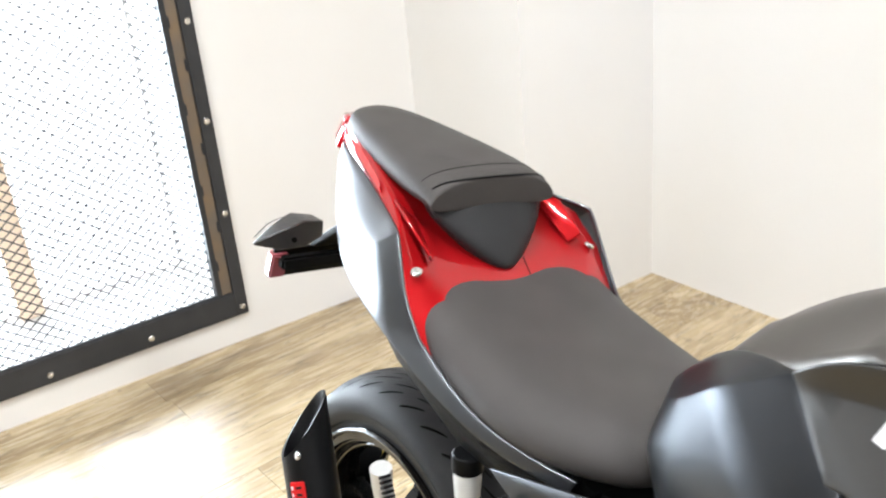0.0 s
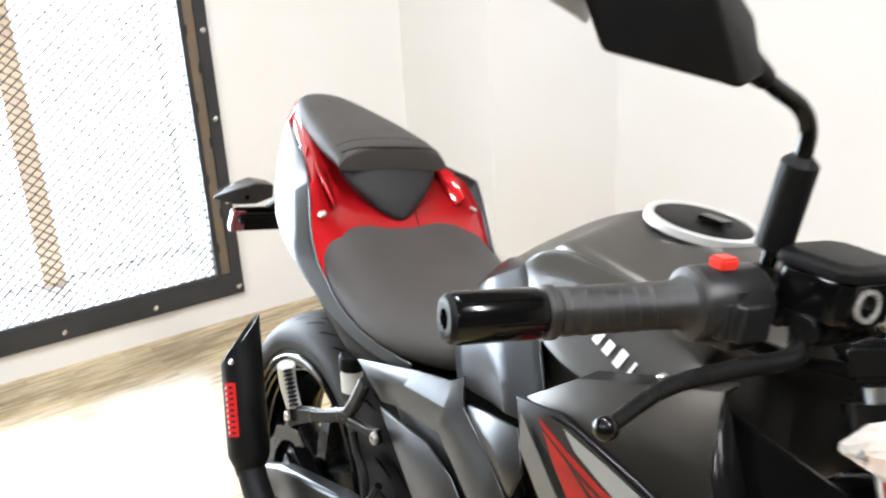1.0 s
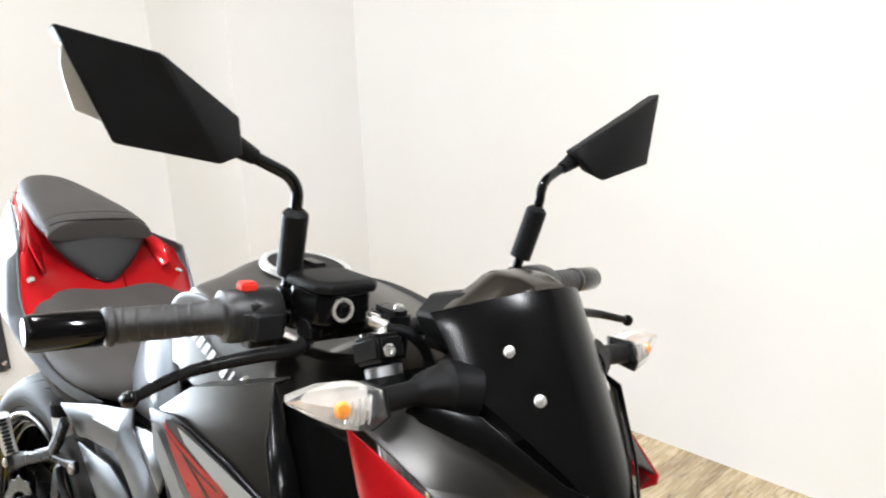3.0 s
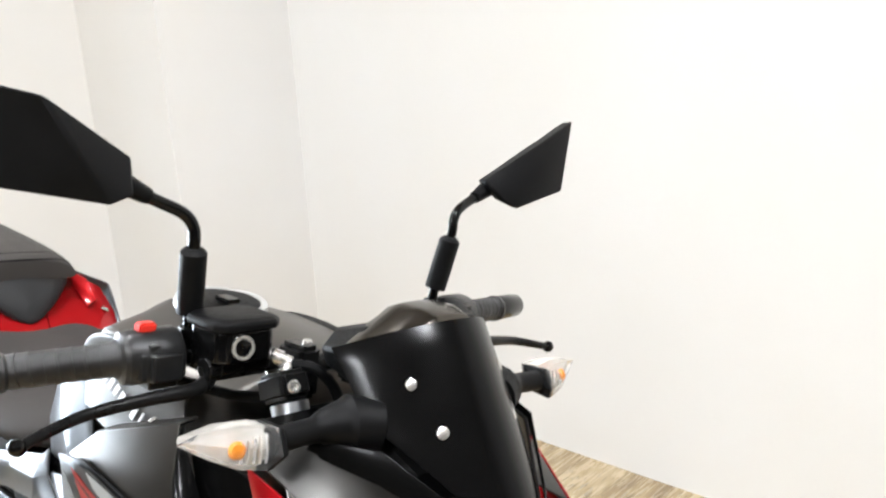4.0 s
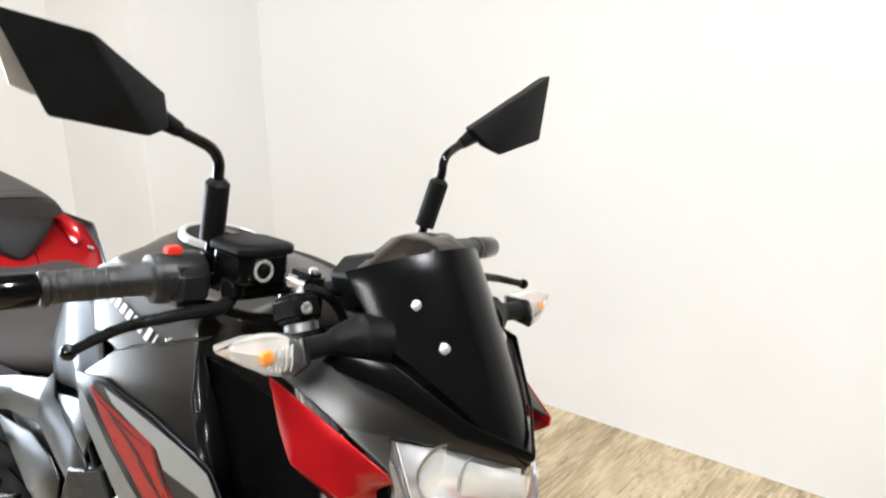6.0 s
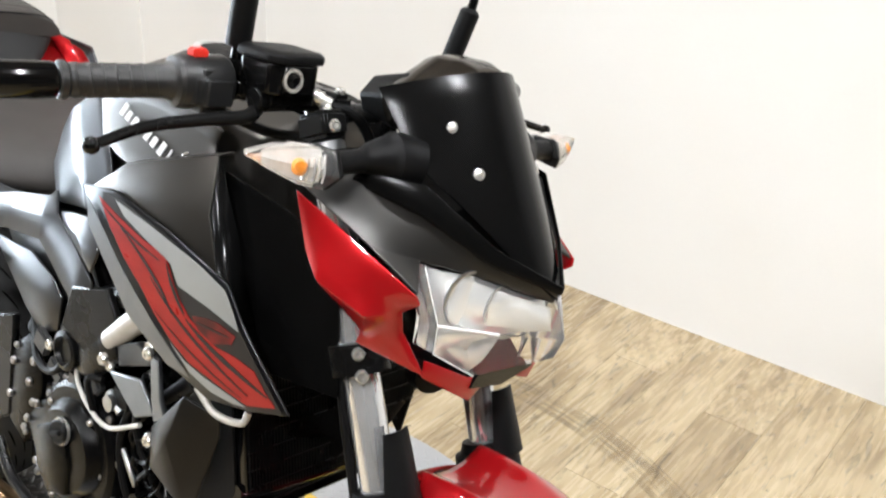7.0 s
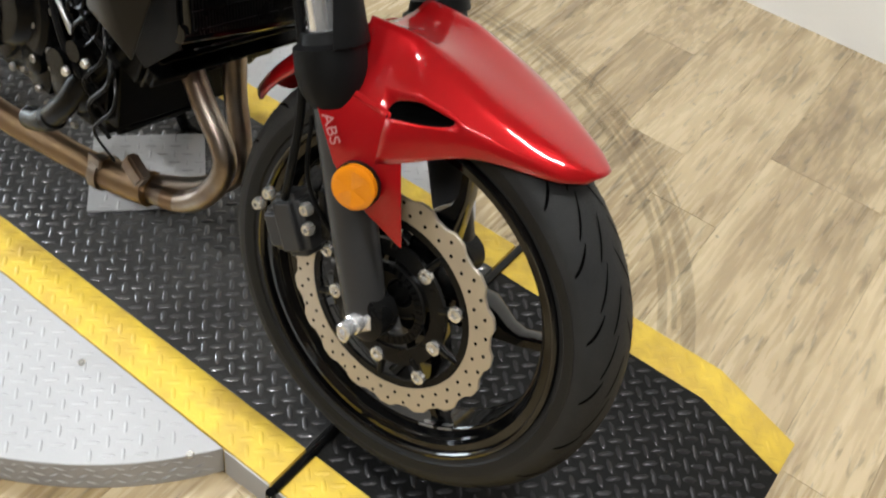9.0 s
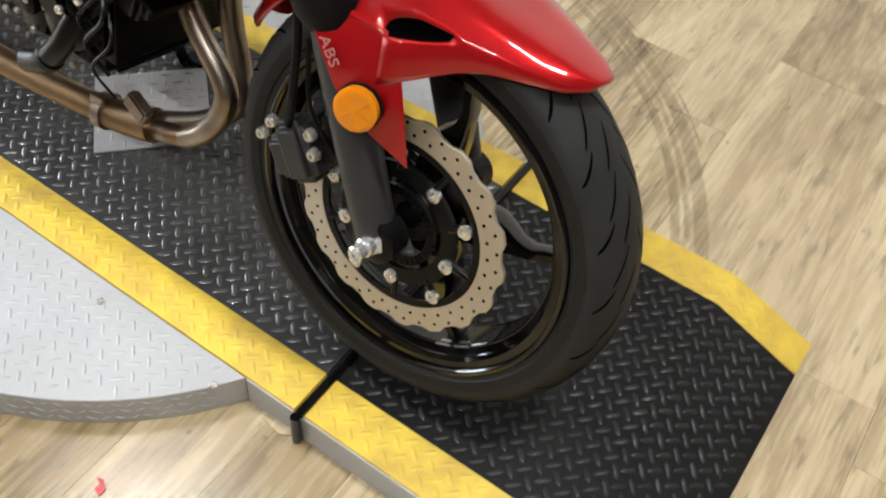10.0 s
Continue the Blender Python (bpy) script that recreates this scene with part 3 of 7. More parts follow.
cp = box((0, 0, DECK + 0.0025), (0.2, 0.2, 0.004), Matrix.Rotation(radians(47), 4, "Z"), 0.001)
part("centre_plate", cp, DECKALU, deck, "square aluminium cover plate")
for sx, sy in ((0.247, -0.331), (0.483, -0.336), (-0.247, -0.331), (-0.483, -0.336), (0.247, 0.331), (-0.247, 0.331)):
    part("screw", bolt((sx, sy * 1.0 + (-0.018 if sy < 0 else 0.018), DECK - 0.002), (0, 0, 1), 0.006, 0.004), STEEL, deck)

# fixed ramps at either end
RX = [0.605, 1.015, 1.172]


def ramp_solid(y0, y1):
    side = [(RX[0], 0.0), (RX[2], 0.0), (RX[2], 0.004), (RX[1], DECK), (RX[0], DECK)]
    verts = [(x, y0, z) for x, z in side] + [(x, y1, z) for x, z in side]
    n = 5
    return build(verts, [tuple(range(n)), tuple(range(n, 2 * n))] + [(i, (i + 1) % n, n + (i + 1) % n, n + i) for i in range(n)])


for turn in (0, math.pi):
    ramp = empty("ramp", Matrix.Translation(C) @ Matrix.Rotation(TURN + turn, 4, "Z"))
    tagged(ramp, "low black tread-plate ramp with yellow edges", "ramp", "ramps of the turntable")
    part("ramp_plate", ramp_solid(-IN, IN), RAMPBLACK, ramp, bevel=0.001)
    for side in (-1, 1):
        part("edge_band", ramp_solid(min(side * IN, side * HW), max(side * IN, side * HW)), YELLOW, ramp, "yellow painted edge band", bevel=0.001)
    part("hinge_rod", rod((0.612, -HW - 0.004, DECK + 0.002), (0.612, HW + 0.03, DECK + 0.002), 0.0075), GLOSS, ramp, "black hinge rod across the lane")
    part("rod_drop", rod((0.612, -HW - 0.0115, DECK + 0.006), (0.612, -HW - 0.0115, 0.004), 0.0075), GLOSS, ramp)
    for side in (-1, 1):
        prof = [(RX[0], 0.0), (RX[2], 0.0), (RX[1], DECK - 0.004), (RX[0], DECK - 0.004)]
        y0, y1 = side * (HW + 0.0005), side * (HW + 0.003)
        cv = [(x, y0, z) for x, z in prof] + [(x, y1, z) for x, z in prof]
        part("side_strip", build(cv, [(0, 1, 2, 3), (4, 5, 6, 7)] + [(i, (i + 1) % 4, 4 + (i + 1) % 4, 4 + i) for i in range(4)]),
             DECKALU, ramp, "bare aluminium strip along the ramp's side")
    if turn == 0:
        front_ramp = ramp


def lugs(test, z_of, size, pitch, height, material, parent, name):
    verts, faces = [], []
    n = int(1.4 / pitch)
    c45 = math.sqrt(0.5)
    for i in range(-n, n):
        for j in range(-n, n):
            u, v = (i - j) * pitch * c45, (i + j) * pitch * c45
            if not test(u, v):
                continue
            a = math.pi / 4 if (i + j) % 2 else -math.pi / 4
            cs, sn = math.cos(a), math.sin(a)
            L, w = size
            k = len(verts)
            for px, py, pz in ((-L, 0, 0), (-L * 0.5, w * 0.8, 0), (L * 0.5, w * 0.8, 0), (L, 0, 0), (L * 0.5, -w * 0.8, 0), (-L * 0.5, -w * 0.8, 0),
                               (-L * 0.55, 0, height), (L * 0.55, 0, height)):
                x, y = u + px * cs - py * sn, v + px * sn + py * cs
                verts.append((x, y, z_of(x) + pz))
            faces += [(k, k + 6, k + 1), (k + 1, k + 6, k + 7, k + 2), (k + 2, k + 7, k + 3), (k + 3, k + 7, k + 4), (k + 4, k + 7, k + 6, k + 5), (k + 5, k + 6, k)]
    me = bpy.data.meshes.new(name)
    me.from_pydata(verts, [], faces)
    me.materials.append(material)
    me.polygons.foreach_set("use_smooth", [True] * len(me.polygons))
    ob = new(name, me)
    ob.parent = parent
    return tagged(ob, kind="stuff")


def skirt_lugs(side):
    verts, faces = [], []
    for row, z in enumerate((0.016, 0.034, 0.052)):
        for k in range(58):
            a = side * (radians(34) + radians(112) * (k + 0.5 * (row % 2)) / 58)
            turn = 1 if (k + row) % 2 else -1
            base = len(verts)
            for u, v, h in ((-0.009, -0.005, 0), (0.0, 0.0022, 0.0), (0.009, 0.005, 0), (0.0, -0.0022, 0.0), (0.0, 0.0, 0.0018)):
                b = a + u / RR
                verts.append(((RR + h) * math.cos(b), (RR + h) * math.sin(b), z + v * turn * 0.9))
            faces += [(base, base + 1, base + 4), (base + 1, base + 2, base + 4), (base + 2, base + 3, base + 4), (base + 3, base, base + 4)]
    me = bpy.data.meshes.new("skirt_lug")
    me.from_pydata(verts, [], faces)
    me.materials.append(DECKALU)
    ob = new("skirt_lug", me)
    ob.parent = deck
    return tagged(ob, kind="stuff")


skirt_lugs(-1)
flat = lambda x: DECK
slope = lambda x: DECK if x < RX[1] else DECK - (x - RX[1]) / (RX[2] - RX[1]) * (DECK - 0.004)
S1, S2 = (0.0135, 0.0046), (0.0125, 0.0032)
sq = lambda u, v: abs(u * 0.682 + v * 0.731) < 0.1 and abs(-u * 0.731 + v * 0.682) < 0.1
lugs(lambda u, v: abs(u) < RR - 0.015 and abs(v) < IN - 0.006 and not sq(u, v), flat, S1, 0.0212, 0.0026, LUGBLACK, deck, "lane_lug")
lugs(lambda u, v: abs(u) < RR - 0.015 and IN + 0.006 < abs(v) < HW - 0.006, flat, S1, 0.0212, 0.0016, YELLOW, deck, "band_lug")
lugs(lambda u, v: abs(v) > HW + 0.008 and u * u + v * v < (RR - 0.012) ** 2, lambda x: DECK - 0.002, S2, 0.0225, 0.0024, DECKALU, deck, "segment_lug")
lugs(lambda u, v: abs(u * 0.682 + v * 0.731) < 0.092 and abs(-u * 0.731 + v * 0.682) < 0.092, lambda x: DECK + 0.0045, S2, 0.0225, 0.0024, DECKALU, deck, "plate_lug")
lugs(lambda u, v: RX[0] + 0.02 < u < RX[2] - 0.012 and abs(v) < IN - 0.006, slope, S1, 0.0212, 0.0026, RAMPLUG, front_ramp, "ramp_lug")
lugs(lambda u, v: RX[0] + 0.02 < u < RX[2] - 0.012 and IN + 0.006 < abs(v) < HW - 0.006, slope, S1, 0.0212, 0.0016, YELLOW, front_ramp, "band_lug")


# ---- motorcycle ----
bike = empty("motorcycle", Matrix.Translation((0, 0, DECK + 0.002)) @ Matrix.Rotation(-LEAN, 4, "X"))
tagged(bike, "graphite and red naked sport motorcycle leaning on its side stand", "motorcycle")
RAKE = radians(24.5)
PIVOT, AXIS = Vector((0.092, 0, 0)), Vector((-math.sin(RAKE), 0, math.cos(RAKE)))
ST = Matrix.Translation(PIVOT) @ Matrix.Rotation(STEER, 4, AXIS) @ Matrix.Translation(-PIVOT)


def S(bm):
    """Turn a front-end mesh with the steering."""
    bmesh.ops.transform(bm, matrix=ST, verts=bm.verts)
    return bm


def mir(pts, s):
    return [(x, y * s, z) for x, y, z in pts]


def facets(verts, faces, s=1):
    return build(mir(verts, s), faces)


# wheels
def wheel(name, cx, r_out, half, rim_r, rim_half, front):
    w = part(name, lathe([(-rim_half * 0.9, 0.02), (-rim_half * 0.9, 0.034), (-0.03, 0.042), (0.03, 0.042), (rim_half * 0.9, 0.034), (rim_half * 0.9, 0.02)], (cx, 0, r_out)), BLACKMETAL, bike, "black cast wheel with road tyre")
    keep = (lambda b: S(b)) if front else (lambda b: b)
    w.data.transform(ST if front else Matrix.Identity(4))
    c = (cx, 0, r_out)
    prof = []
    steps = 16
    for k in range(steps + 1):
        a = -1 + 2 * k / steps
        y = half * math.sin(a * math.pi / 2) * (1.0 if abs(a) < 1 else 0.98)
        r = r_out - (1 - math.cos(a * math.pi / 2 * 0.92)) * (r_out - rim_r) * 0.62
        prof.append((y, r))
    prof += [(half * 0.99, rim_r + 0.028), (half * 0.9, rim_r + 0.014), (rim_half + 0.002, rim_r + 0.002), (rim_half, rim_r - 0.006),
             (-rim_half, rim_r - 0.006), (-rim_half - 0.002, rim_r + 0.002), (-half * 0.9, rim_r + 0.014), (-half * 0.99, rim_r + 0.028)]
    part("tyre", keep(lathe(prof, c, n=96)), RUBBER, w, "black road tyre with slanted grooves", angle=60)
    part("sidewall_band", keep(join(*[lathe([(s * half * 0.995, rim_r + 0.03), (s * (half * 0.93 + 0.0012), rim_r + 0.016), (s * (half * 0.9), rim_r + 0.014), (s * (half * 0.95), rim_r + 0.03)], c, n=96) for s in (-1, 1)])), SIDEWALL, w)
    rp = [(-rim_half - 0.004, rim_r + 0.006), (-rim_half + 0.002, rim_r + 0.006), (-rim_half + 0.006, rim_r - 0.008), (-rim_half * 0.5, rim_r - 0.02), (rim_half * 0.5, rim_r - 0.02),
          (rim_half - 0.006, rim_r - 0.008), (rim_half - 0.002, rim_r + 0.006), (rim_half + 0.004, rim_r + 0.006), (rim_half + 0.004, rim_r - 0.012), (rim_half * 0.55, rim_r - 0.026),
          (-rim_half * 0.55, rim_r - 0.026), (-rim_half - 0.004, rim_r - 0.012)]
    rim = part("rim", keep(lathe(rp, c, n=96)), RIMBLACK, w, "gloss black rim", angle=25)
    for s in (-1, 1):
        for dy, dr, tr in ((0.006, 0.003, 0.0048), (-0.006, -0.0135, 0.0042), (-0.018, -0.0235, 0.0035)):
            ring = [(s * (rim_half + dy) + tr * math.cos(2 * math.pi * k / 10), rim_r + dr + tr * math.sin(2 * math.pi * k / 10)) for k in range(10)]
            part("rim_lip", keep(lathe(ring, c, n=96)), RIMBLACK, rim)
    # five single spokes: broad at the hub, slender towards the rim
    for k in range(5):
        a0 = 72 * k + (0 if front else 12)
        rings = []
        for r, wide, deep, turn in ((0.034, 0.05, 0.03, 12), (0.075, 0.05, 0.028, 12), (0.108, 0.046, 0.024, 12), (0.126, 0.034, 0.019, 9.5), (0.142, 0.02, 0.015, 7.5),
                                    (0.16, 0.015, 0.0135, 7.5), (rim_r - 0.034, 0.0145, 0.014, 10.5), (rim_r - 0.02, 0.022, 0.017, 11)):
            a = radians(a0 + turn)
            u, v = Vector((math.cos(a), 0, math.sin(a))), Vector((-math.sin(a), 0, math.cos(a)))
            rings.append([Vector(c) + u * r + v * (wide / 2 * p) + Vector((0, deep * q, 0)) for p, q in ((-1, -0.6), (-0.7, -1), (0.7, -1), (1, -0.6), (1, 0.6), (0.7, 1), (-0.7, 1), (-1, 0.6))])
        part("spoke", keep(loft(rings)), RIMBLACK if front else BLACKMETAL, w, angle=40)
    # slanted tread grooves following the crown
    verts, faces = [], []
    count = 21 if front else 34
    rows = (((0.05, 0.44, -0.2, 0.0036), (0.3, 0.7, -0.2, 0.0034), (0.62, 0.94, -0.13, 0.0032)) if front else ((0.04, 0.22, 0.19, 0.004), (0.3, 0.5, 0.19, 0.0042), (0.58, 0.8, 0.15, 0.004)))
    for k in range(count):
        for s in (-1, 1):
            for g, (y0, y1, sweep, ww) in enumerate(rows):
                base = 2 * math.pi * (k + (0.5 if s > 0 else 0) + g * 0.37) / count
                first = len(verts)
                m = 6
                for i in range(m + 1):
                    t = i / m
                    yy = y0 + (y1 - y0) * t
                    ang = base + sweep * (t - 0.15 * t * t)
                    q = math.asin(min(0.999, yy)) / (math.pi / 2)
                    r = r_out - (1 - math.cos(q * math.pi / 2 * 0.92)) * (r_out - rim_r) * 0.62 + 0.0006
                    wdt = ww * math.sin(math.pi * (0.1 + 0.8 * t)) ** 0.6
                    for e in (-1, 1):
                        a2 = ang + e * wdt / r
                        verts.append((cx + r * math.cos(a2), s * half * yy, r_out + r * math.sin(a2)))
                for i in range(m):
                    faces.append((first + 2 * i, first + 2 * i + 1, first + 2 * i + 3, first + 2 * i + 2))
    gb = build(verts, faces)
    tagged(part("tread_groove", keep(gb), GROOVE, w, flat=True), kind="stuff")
    return w


fw = wheel("front_wheel", 0.0, 0.293, 0.056, 0.226, 0.043, True)
rw = wheel("rear_wheel", -1.315, 0.306, 0.075, 0.226, 0.064, False)
AX = Vector((0, 0, 0.293))


def petal_disc(c, y, ro, ri, th, lobes, depth):
    n = lobes * 10
    rings = [[], [], [], []]
    for k in range(n):
        a = 2 * math.pi * k / n
        w = 0.5 + 0.5 * math.tanh(3.0 * math.sin(lobes * a)) / math.tanh(3.0)
        o = ro - depth * (1 - w)
        for ring, (r, yy) in zip(rings, ((ri, y - th / 2), (o, y - th / 2), (o, y + th / 2), (ri, y + th / 2))):
            ring.append((c[0] + r * math.cos(a), yy, c[2] + r * math.sin(a)))
    return loft(rings + [rings[0]], cap=False)


DY = -0.062
disc = part("brake_disc", S(petal_disc(AX, DY, 0.157, 0.122, 0.0045, 18, 0.006)), DISC, fw, "petal-edged drilled steel brake disc", bevel=0.0006)
hb = []
for k in range(72):
    a = 2 * math.pi * (k + 0.3) / 72
    r = (0.1325, 0.1455)[k % 2]
    hb.append(lathe([(-0.0001, 0.0025), (-0.00035, 0.0025), (-0.00035, 0.0004)], (r * math.cos(a), DY - 0.0023, 0.293 + r * math.sin(a)), (0, 1, 0), 8, closed=False))
tagged(part("drill_hole", S(join(*hb)), HOLE, disc, flat=True), kind="stuff")
# carrier: ring, arms and pale buttons
part("carrier_ring", S(lathe([(DY - 0.003, 0.066), (DY + 0.003, 0.066), (DY + 0.003, 0.088), (DY - 0.003, 0.088)], AX)), BLACKMETAL, fw)
part("carrier_ring", S(lathe([(DY - 0.0015, 0.112), (DY + 0.003, 0.112), (DY + 0.003, 0.1218), (DY - 0.0015, 0.1218)], AX)), BLACKMETAL, fw)
for k in range(10):
    a = radians(27 + 36 * k)
    u = Vector((math.cos(a), 0, math.sin(a)))
    part("carrier_arm", S(tube([AX + u * 0.08 + Vector((0, DY, 0)), AX + u * 0.116 + Vector((0, DY, 0))], lambda t: 0.006 - 0.0015 * t, 8, curved=False)), BLACKMETAL, fw)
for k in range(5):
    for a0, r in ((27, 0.105), (60, 0.083)):
        a = radians(a0 + 72 * k)
        part("disc_button", S(lathe([(0, 0.0095), (-0.005, 0.0095), (-0.006, 0.0075), (-0.006, 0.0045), (-0.003, 0.004), (-0.003, 0.0004)],
                                    AX + Vector((r * math.cos(a), DY - 0.002, r * math.sin(a))), (0, 1, 0), 18, closed=False)), STEEL, fw, "pale steel disc button")
part("sensor_ring", S(lathe([(DY - 0.006, 0.046), (DY - 0.001, 0.046), (DY - 0.001, 0.058), (DY - 0.006, 0.058)], AX)), BLACKMETAL, fw, "toothed black sensor ring")
for k in range(36):
    a = 2 * math.pi * k / 36
    u = Vector((math.cos(a), 0, math.sin(a)))
    part("tooth", S(box(AX + u * 0.0522 + Vector((0, DY - 0.0065, 0)), (0.009, 0.0015, 0.004), Matrix.Rotation(-a, 4, "Y"))), ENGINE, fw)
nut = part("axle_nut", S(lathe([(-0.1, 0.0185), (-0.118, 0.0185), (-0.1205, 0.016), (-0.1205, 0.0005)], AX, n=6, closed=False)), CHROME, fw, "bright hexagonal axle nut")
part("axle_end", S(lathe([(-0.12, 0.0122), (-0.134, 0.0122), (-0.136, 0.0102), (-0.15, 0.0102), (-0.152, 0.0085), (-0.152, 0.004), (-0.146, 0.0035), (-0.146, 0.0005)], AX, n=20, closed=False)), CHROME, nut)
part("nut_washer", S(lathe([(-0.097, 0.0225), (-0.101, 0.0225), (-0.1015, 0.021), (-0.1015, 0.0005), (-0.097, 0.0005)], AX, n=28)), STEEL, nut)
for a in (-63, -54):
    u = Vector((math.cos(radians(a)), 0, math.sin(radians(a))))
    part("balance_weight", S(box(AX + u * 0.2015 + Vector((0, -0.0225, 0)), (0.0035, 0.013, 0.026), Matrix.Rotation(-radians(a), 4, "Y"), 0.001)), ALLOY, fw, "silver stick-on balance weight")
part("valve_stem", S(rod((0.196 * math.cos(-1.75), -0.01, 0.293 + 0.196 * math.sin(-1.75)), (0.17 * math.cos(-1.75), -0.022, 0.293 + 0.17 * math.sin(-1.75)), 0.004)), PLASTIC, fw)

# forks
fx = lambda z: 0.128 - 0.4557 * z
FY = 0.1
for s in (-1, 1):
    fork = part("fork_leg", S(tube([(fx(0.285), s * FY, 0.285), (fx(0.42), s * FY, 0.42), (fx(0.60), s * FY, 0.60)], lambda t: 0.0255 + 0.003 * math.sin(t * 3), 24)), LEGGREY, bike, "satin dark grey lower fork leg")
    part("axle_lug", S(lathe([(s * 0.082, 0.01), (s * 0.082, 0.031), (s * 0.115, 0.031), (s * 0.118, 0.024), (s * 0.118, 0.01)], AX)), BLACKMETAL, fork)
    part("fork_tube", S(rod((fx(0.55), s * FY, 0.55), (fx(0.93), s * FY, 0.93), 0.0205, n=32)), CHROME, bike, "polished steel fork tube")
    part("dust_seal", S(lathe([(0, 0.0206), (0.0, 0.029), (-0.012, 0.033), (-0.016, 0.0405), (-0.045, 0.042), (-0.064, 0.039), (-0.082, 0.03), (-0.082, 0.0206)], (fx(0.605), s * FY, 0.605), AXIS, 28)), PLASTIC, fork)
    # guard that stands in front of the tube
    rings = []
    for t in range(7):
        z = 0.59 + 0.0125 * t
        half = radians(56 - 3 * t)
        r = 0.037 - 0.0006 * t
        lead = 0.011
        ctr = Vector((fx(z), s * FY, z))
        e1, e2 = Vector((math.cos(RAKE), 0, math.sin(RAKE))), Vector((0, 1, 0))
        arc = [ctr + (r) * (e1 * math.cos(a) + e2 * math.sin(a)) + e1 * lead for a in (-half + 2 * half * k / 8 for k in range(9))]
        arc += [ctr + (r - 0.004) * (e1 * math.cos(a) + e2 * math.sin(a)) + e1 * lead for a in (half - 2 * half * k / 8 for k in range(9))]
        rings.append(arc)
    part("fork_guard", S(loft(rings)), PLASTIC, fork, "black plastic fork guard", bevel=0.001)
    part("clamp_collar", S(lathe([(-0.012, 0.0206), (-0.012, 0.034), (0.022, 0.034), (0.022, 0.0206)], (fx(0.735), s * FY, 0.735), AXIS, 28)), BLACKMETAL, bike)
    part("clamp_collar", S(lathe([(-0.012, 0.0206), (-0.012, 0.033), (0.02, 0.033), (0.02, 0.0206)], (fx(0.925), s * FY, 0.925), AXIS, 28)), BLACKMETAL, bike)
    for z in (0.726, 0.748):
        part("clamp_bolt", S(bolt((fx(z) + 0.024, s * (FY + 0.026), z + 0.008), (0.65, s * 0.6, 0.3), 0.0075, 0.008)), STEEL, bike)
part("lower_clamp", S(box((fx(0.73) - 0.012, 0, 0.73), (0.06, 0.19, 0.034), Matrix.Rotation(-RAKE, 4, "Y"), 0.008)), BLACKMETAL, bike)
part("upper_clamp", S(box((fx(0.925) - 0.02, 0, 0.928), (0.07, 0.19, 0.024), Matrix.Rotation(-RAKE, 4, "Y"), 0.008)), BLACKMETAL, bike)
part("steering_head", rod((-0.225, 0, 0.70), (-0.325, 0, 0.92), 0.03), BLACKMETAL, bike)

# caliper with its hoses
cal = part("brake_caliper", S(join(box((-0.142, -0.085, 0.338), (0.052, 0.05, 0.085), Matrix.Rotation(radians(-32), 4, "Y"), 0.01),
                                  box((-0.163, -0.085, 0.318), (0.04, 0.04, 0.06), Matrix.Rotation(radians(-32), 4, "Y"), 0.008))), LEGGREY, bike, "grey two-piston brake caliper", bevel=0.003)
for p in ((-0.185, -0.112, 0.352), (-0.172, -0.112, 0.376), (-0.113, -0.112, 0.388), (-0.104, -0.112, 0.364)):
    part("caliper_bolt", S(bolt(p, (0, -1, 0), 0.0085, 0.01)), STEEL, cal)
part("caliper_bracket", S(slab([(-0.12, -0.09, 0.40), (-0.07, -0.095, 0.42), (-0.05, -0.095, 0.36), (-0.1, -0.09, 0.34)], 0.01)), BLACKMETAL, cal)
part("brake_hose", S(tube([(-0.16, -0.1, 0.37), (-0.15, -0.112, 0.42), (-0.152, -0.112, 0.5), (-0.165, -0.115, 0.58), (-0.2, -0.12, 0.68), (-0.235, -0.11, 0.76)], 0.0055, 10)), PLASTIC, bike)
part("sensor_cable", S(tube([(-0.02, -0.08, 0.33), (-0.09, -0.09, 0.36), (-0.128, -0.105, 0.42), (-0.14, -0.105, 0.5)], 0.003, 8)), PLASTIC, bike)


# front fender: stations from the legs to the tip; across: crest, shoulder, side edge, vent lip, shelf, skirt
def arc_pt(th, r, y):
    return (r * math.cos(radians(th)), y, 0.293 + r * math.sin(radians(th)))


ST_A = [(-0.126, 0, 0.606), (-0.126, -0.028, 0.610), (-0.126, -0.055, 0.624), (-0.111, -0.077, 0.594), (-0.096, -0.096, 0.566), (-0.088, -0.112, 0.557)]
ST_B = [(-0.09, 0, 0.613), (-0.091, -0.028, 0.616), (-0.093, -0.054, 0.627), (-0.069, -0.081, 0.602), (-0.046, -0.102, 0.574), (-0.039, -0.1135, 0.556), (-0.036, -0.119, 0.541), (-0.032, -0.123, 0.503)]
ST_C = [(-0.051, 0, 0.6185), (-0.054, -0.026, 0.6205), (-0.058, -0.05, 0.6275), (-0.033, -0.079, 0.611), (-0.008, -0.1015, 0.588), (0.004, -0.1035, 0.566), (-0.002, -0.11, 0.551), (-0.009, -0.1115, 0.513)]
ST_D = [(-0.01, 0, 0.6155), (-0.014, -0.024, 0.618), (-0.018, -0.046, 0.6205), (0.007, -0.072, 0.606), (0.031, -0.0905, 0.583), (0.032, -0.0935, 0.5745), (0.033, -0.0955, 0.558), (0.025, -0.0995, 0.534)]
ST_E = [(0.042, 0, 0.606), (0.042, -0.023, 0.607), (0.043, -0.043, 0.606), (0.056, -0.065, 0.595), (0.068, -0.0785, 0.578), (0.068, -0.0815, 0.5725), (0.067, -0.0835, 0.565), (0.06, -0.083, 0.5525)]
